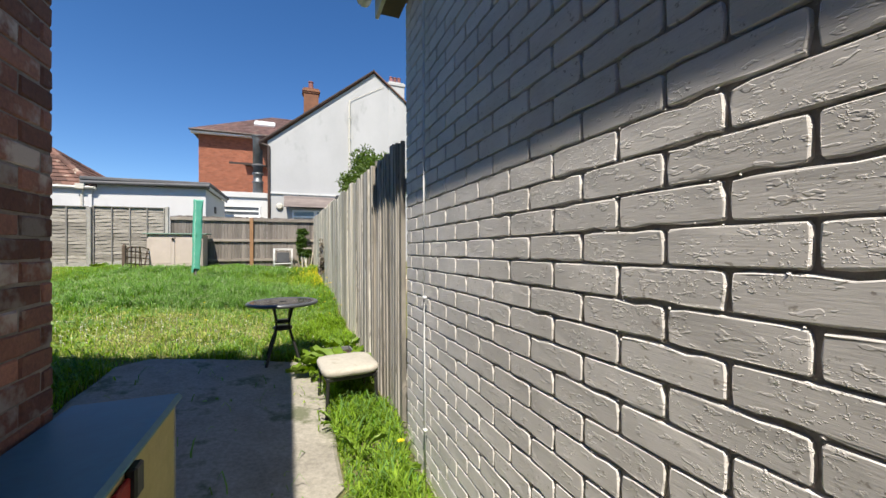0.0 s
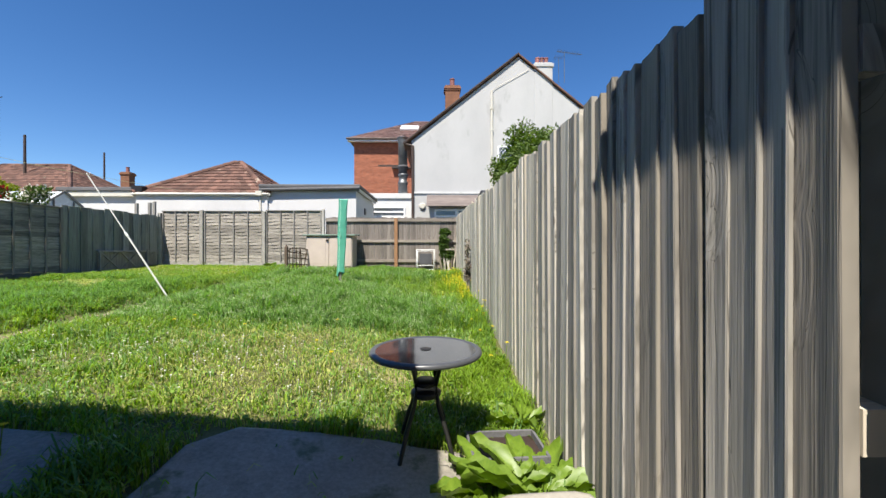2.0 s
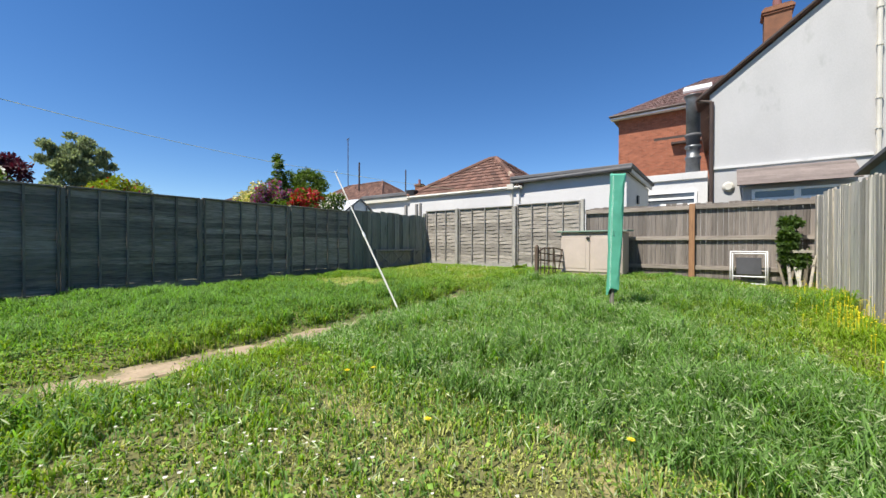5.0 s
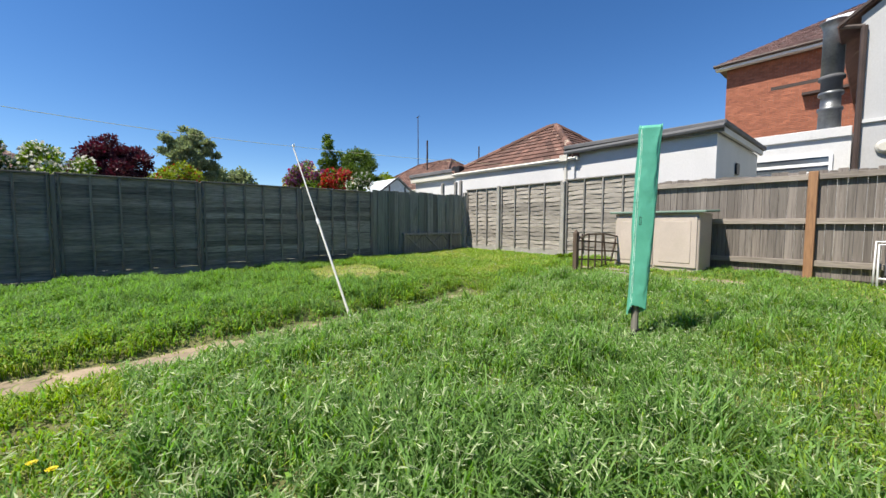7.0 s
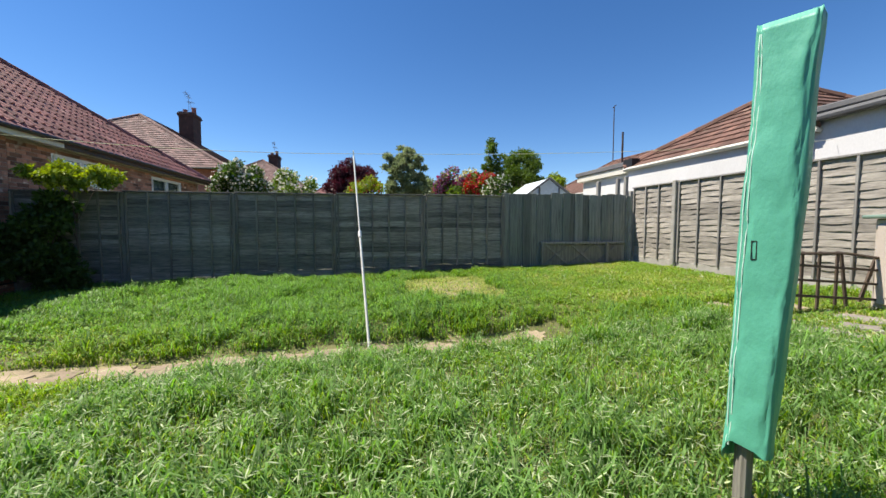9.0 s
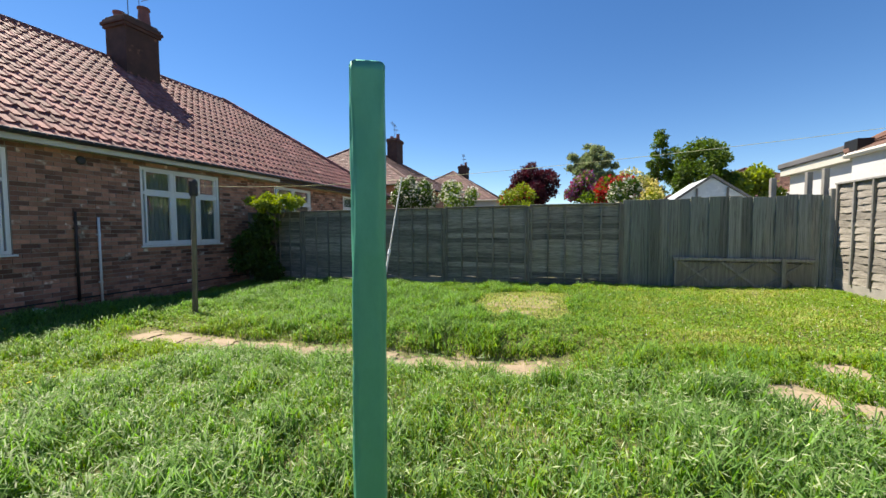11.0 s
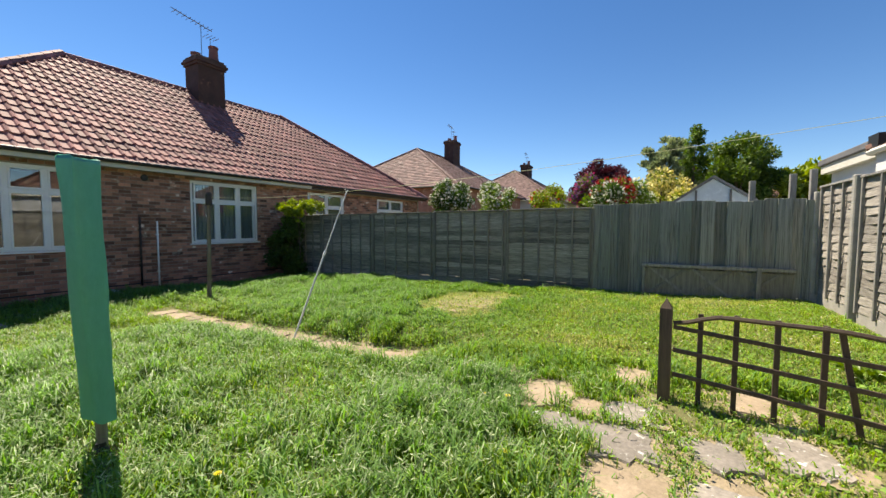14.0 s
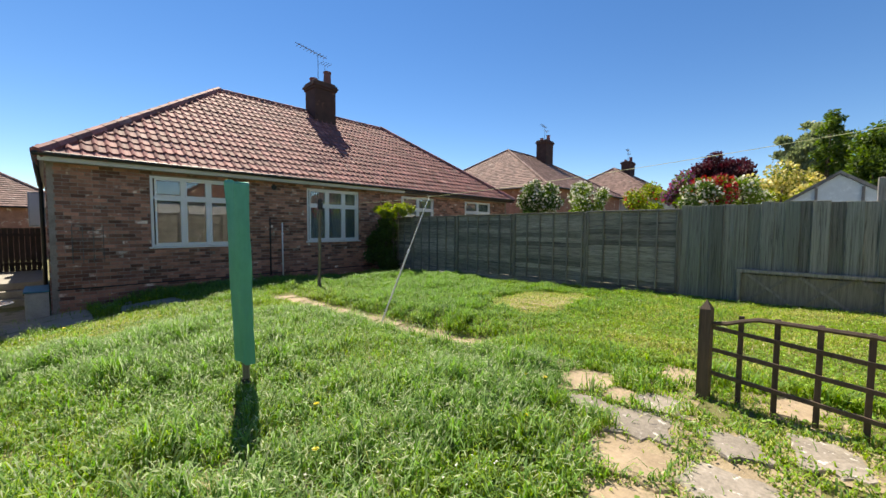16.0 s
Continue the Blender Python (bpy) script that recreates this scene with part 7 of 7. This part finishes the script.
for i in range(3):
    part("step", MB().box(-0.70, 0.70, -3.9, 0.6 - 0.3 * i, -0.1 + (0.001 if i == 0 else 0.17 * i + 0.101), 0.17 * (i + 1)), M_CONC, stp, "", 0.01)

# the street side of the passage
far = hip_house("front_bungalow", (5.5, -24.0, 0.0), 15.0, 11.0, 3.0, 5.0, 3.4, M_REDBRICK_I, "brick bungalow across the street with a tiled roof", over=0.4, tile=M_TILE_OLD)
hip_house("front_bungalow", (-11.0, -26.0, 0.0), 15.0, 11.0, 3.0, 5.0, 3.4, M_REDBRICK_I, "brick bungalow across the street with a tiled roof", over=0.4, tile=M_TILE_OLD)
tree("hedge", (2.2, -7.0), 2.6, (1.0, 0.7, 1.1), M_LEAF, 0.12, 2500, 41, "green garden hedge at the front of the house", "hedge", 0.05)
sp = thing("street_pole", (3.6, -9.0, ground_z(3.6, -9.0)), "grey street lighting pole beyond the passage", "pole")
part("shaft", MB().tube([(0, 0, -0.2), (0, 0, 5.6)], 0.10, 10, 0.08), M_METAL, sp)

wc_ = thing("wall_cabinet", (-0.68, -2.4, 1.9), "white painted service cabinet on the passage wall", "cabinet")
part("body", MB().box(-0.20, 0.16, -0.3, 0.3, 0, 1.05), M_RENDER, wc_, "", 0.01)
part("door", MB().box(-0.17, 0.13, 0.302, 0.318, 0.05, 1.0), M_WHITE, wc_, "", 0.004)
# green-trimmed shed behind the boarded fence
gs = thing("garden_shed", (1.95, 14.9, ground_z(1.95, 14.9)), "dark-roofed garden shed with a green gable", "shed")
zs_ = ground_z(1.95, 14.9)
part("body", MB().box(-0.6, 0.6, -1.5, 1.5, -0.1, 2.62 - zs_), M_LID, gs, "green boarded body")
sr = MB()
sr.prism([(-0.75, -1.7, 2.74 - zs_), (-0.75, -0.1, 3.04 - zs_), (-0.75, 2.1, 2.86 - zs_), (-0.75, 2.1, 2.80 - zs_), (-0.75, -0.1, 2.96 - zs_), (-0.75, -1.7, 2.66 - zs_)], (1.5, 0, 0))
part("roof", sr, M_FELT, gs, "dark felt roof", 0.004)
part("gable_board", MB().prism([(-0.64, -1.5, 2.6 - zs_), (-0.64, 1.6, 2.6 - zs_), (-0.64, 1.6, 2.80 - zs_), (-0.64, -0.1, 2.95 - zs_), (-0.64, -1.5, 2.70 - zs_)], (0.03, 0, 0)), M_LID, gs)
# dead stems clinging to the boarded fence
M_DEAD = surface("dead_stem", (0.22, 0.18, 0.14), (0.09, 0.072, 0.055), 8.0, (1, 1, 1), 0.95, 0.4, 50.0, 0.3, island=True)
dv = thing("dead_ivy", (0.52, 11.2, ground_z(0.5, 11.2)), "dried dead ivy stems clinging to the fence boards", "ivy")
rv_ = np.random.default_rng(5)
cs = [(-0.02, 0.10 * math.sin(k * 0.9) + 0.05 * k / 14, 0.28 + 0.72 * k / 14) for k in range(15)]
put(new("dry_leaves", leaves_mesh("dry_leaves", cs, [0.07 - 0.003 * k for k in range(15)], 420, 0.045, M_DEAD, rv_, 0.9, 1.4, 0.1)), dv)
part("stem", MB().tube([(-0.02, 0, -0.02)] + [(-0.02, c[1], c[2]) for c in cs[::3]], 0.014, 6, 0.006), M_DEAD, dv)
bt = MB()
rb_ = random.Random(12)
for _ in range(200):
    x, y = 0.5 - abs(rb_.gauss(0, 0.25)), rb_.gauss(12.2, 1.3)
    if not (9.0 < y < 16.0 and x > -1.2):
        continue
    z, r = ground_z(x, y) + rb_.uniform(0.10, 0.24), rb_.uniform(0.008, 0.014)
    bt.add([(x + r * math.cos(k * 1.2566), y + r * math.sin(k * 1.2566), z + 0.006 * (k % 2)) for k in range(5)], [(0, 1, 2, 3, 4)])
    bt.add([(x - 0.0015, y, z), (x + 0.0015, y, z), (x, y, z - 0.22)], [(0, 1, 2)])
tagged(part("buttercups", bt, M_YELLOW), "small yellow buttercup heads along the fence", "flowers", kind="stuff")
# ---- brick by brick, last ----
for m in near_tiles[:300]:
    ob = new("tile", tile_mesh)
    ob.parent = roof_ob
    ob.matrix_basis = m
extra = MB()
for m in near_tiles[300:]:
    extra.add([m @ Vector(p) for p in tv], tf)
tagged(hpart("more_roof_tiles", extra, M_TILE_I), kind="stuff")


def brick_mesh(w, seed, proud=0.012, h=0.066, material=None, wear=0.004):
    """A brick face on a wall that looks along -x: u runs along y. Worn, uneven arrises."""
    rnd = random.Random(seed)
    e = 0.0028
    def j():
        return rnd.uniform(-wear, wear)
    back = [(0.014, 0, 0), (0.014, w, 0), (0.014, w, h), (0.014, 0, h)]
    mid = [(0.0 - proud * 0.4, 0 + j(), 0 + j()), (-proud * 0.4, w * 0.5, j()), (-proud * 0.4, w + j(), j()), (-proud * 0.4, w + j(), h + j()), (-proud * 0.4, w * 0.5, h + j()), (-proud * 0.4, j(), h + j())]
    face = [(-proud + j() * 0.4, e + abs(j()), e + abs(j())), (-proud + j() * 0.5, w * 0.5, e + j() * 0.5), (-proud + j() * 0.4, w - e - abs(j()), e + abs(j())),
            (-proud + j() * 0.4, w - e - abs(j()), h - e - abs(j())), (-proud + j() * 0.5, w * 0.5, h - e + j() * 0.5), (-proud + j() * 0.4, e + abs(j()), h - e - abs(j()))]
    mb = MB().add(back + mid + face,
                  [(0, 4, 5, 6, 1), (1, 6, 7, 2), (2, 7, 8, 9, 3), (3, 9, 4, 0)]
                  + [(4 + i, 10 + i, 10 + (i + 1) % 6, 4 + (i + 1) % 6) for i in range(6)] + [(10, 15, 14, 11), (11, 14, 13, 12)])
    mb.f = [tuple(reversed(f)) for f in mb.f]
    return mb


def painted_brick(w, seed, proud=0.018, h=0.069):
    """A thickly painted old brick: broken corners, a wavering outline, a lip of paint and a soft arris."""
    rnd = random.Random(seed)
    us = [0.03, 0.16, 0.32, 0.5, 0.66, 0.84, 0.97]
    loop = [(w * u, 0) for u in us] + [(w, h * 0.12), (w, h * 0.5), (w, h * 0.88)] + [(w * u, h) for u in reversed(us)] + [(0, h * 0.88), (0, h * 0.5), (0, h * 0.12)]
    n = len(loop)
    chip = [rnd.uniform(0.0, 0.0010) + (rnd.uniform(0.002, 0.006) if rnd.random() < 0.13 else 0.0) for _ in loop]
    for k in (0, 6, 7, 9, 10, 16, 17, 19):
        chip[k] += rnd.uniform(0.0004, 0.0028)

    def ring(inset, x, wob):
        out = []
        for (u, z), c in zip(loop, chip):
            k = inset + c
            out.append((x + rnd.uniform(-wob, wob), min(max(u + rnd.uniform(-wob, wob), k), w - k), min(max(z + rnd.uniform(-wob, wob), k), h - k)))
        return out
    a, b, c, d = ring(0.0, 0.012, 0.0), ring(0.0004, 0.012 - proud + 0.006, 0.0006), ring(0.0016, 0.012 - proud + 0.0012, 0.0008), ring(0.0036, 0.012 - proud, 0.0006)
    fs = [(r * n + i, (r + 1) * n + i, (r + 1) * n + (i + 1) % n, r * n + (i + 1) % n) for r in range(3) for i in range(n)]
    return MB().add(a + b + c + d, fs + [tuple(range(4 * n - 1, 3 * n - 1, -1))])


shapes = {}
gw = MB()
count = 0
for u, z, w in brick_cells(1.2, GY1, -0.06, 2.84):
    key = (round(w, 3), int(abs(u * 7.3 + z * 31.7)) % 11)
    if key not in shapes:
        mb = painted_brick(w - 0.005, 100 + key[1], h=0.0715)
        shapes[key] = (mb, mb.mesh("brick", M_GREYBRICK))
    if u > 2.2 and z < 2.2 and count < 300:
        ob = new("brick", shapes[key][1])
        ob.parent = garage
        ob.matrix_basis = GO @ pose(GX + 0.012, u + 0.0045, z + 0.0032)
        count += 1
    else:
        gw.add([(x + GX + 0.012, y + u + 0.0045, zz + z + 0.0032) for x, y, zz in shapes[key][0].v], shapes[key][0].f)
# crumbs of mortar and lifted paint along the joints
fl, rfl = MB(), random.Random(44)
for u, z, w in brick_cells(1.2, GY1, -0.06, 2.84):
    for _ in range(rfl.choice((0, 1, 2, 3, 6))):
        y, zz = (u + rfl.uniform(0, w), z + rfl.choice((0.0, 0.066)) + rfl.uniform(-0.004, 0.006)) if rfl.random() < 0.6 else (u + rfl.uniform(0.02, w - 0.02), z + rfl.uniform(0.01, 0.06))
        r, n = rfl.uniform(0.0014, 0.0042), 5
        g0_ = rfl.uniform(0, 6)
        ring_ = [(GX + 0.008, y + r * rfl.uniform(0.6, 1.8) * math.cos(g0_ + k * 1.2566), zz + r * rfl.uniform(0.6, 1.3) * math.sin(g0_ + k * 1.2566)) for k in range(n)]
        fl.add(ring_ + [(GX + 0.006 - r * rfl.uniform(0.1, 0.5), y, zz)], [(k, n, (k + 1) % n) for k in range(n)])
part("paint_flakes", fl, M_GREYBRICK, garage, kind="stuff").matrix_basis = GO
part("brickwork", gw, M_GREYBRICK, garage, kind="stuff").matrix_basis = GO
ge = MB()
for u, z, w in brick_cells(GX, 5.4, -0.06, 2.84):
    ge.box(u + 0.006, u + w - 0.006, GY1 - 0.02, GY1, z + 0.005, z + 0.07)
part("end_brickwork", ge, M_GREYBRICK, garage, kind="stuff").matrix_basis = GO

# the bungalow's corner by the passage
cshapes = {}
for u, z, w in brick_cells(3.175, HY, 0.02, 3.2):
    key = (round(w, 3), int(abs(u * 7.3 + z * 31.7)) % 6)
    if key not in cshapes:
        mb = brick_mesh(w - 0.012, 200 + key[1], 0.010)
        mb.v = [(-x, y, zz) for x, y, zz in mb.v]
        mb.f = [tuple(reversed(f)) for f in mb.f]
        cshapes[key] = mb.mesh("brick", M_REDBRICK)
    ob = new("brick", cshapes[key])
    ob.parent = house
    ob.matrix_basis = HO @ pose(HX - 0.012, u + 0.006, z + 0.0045)
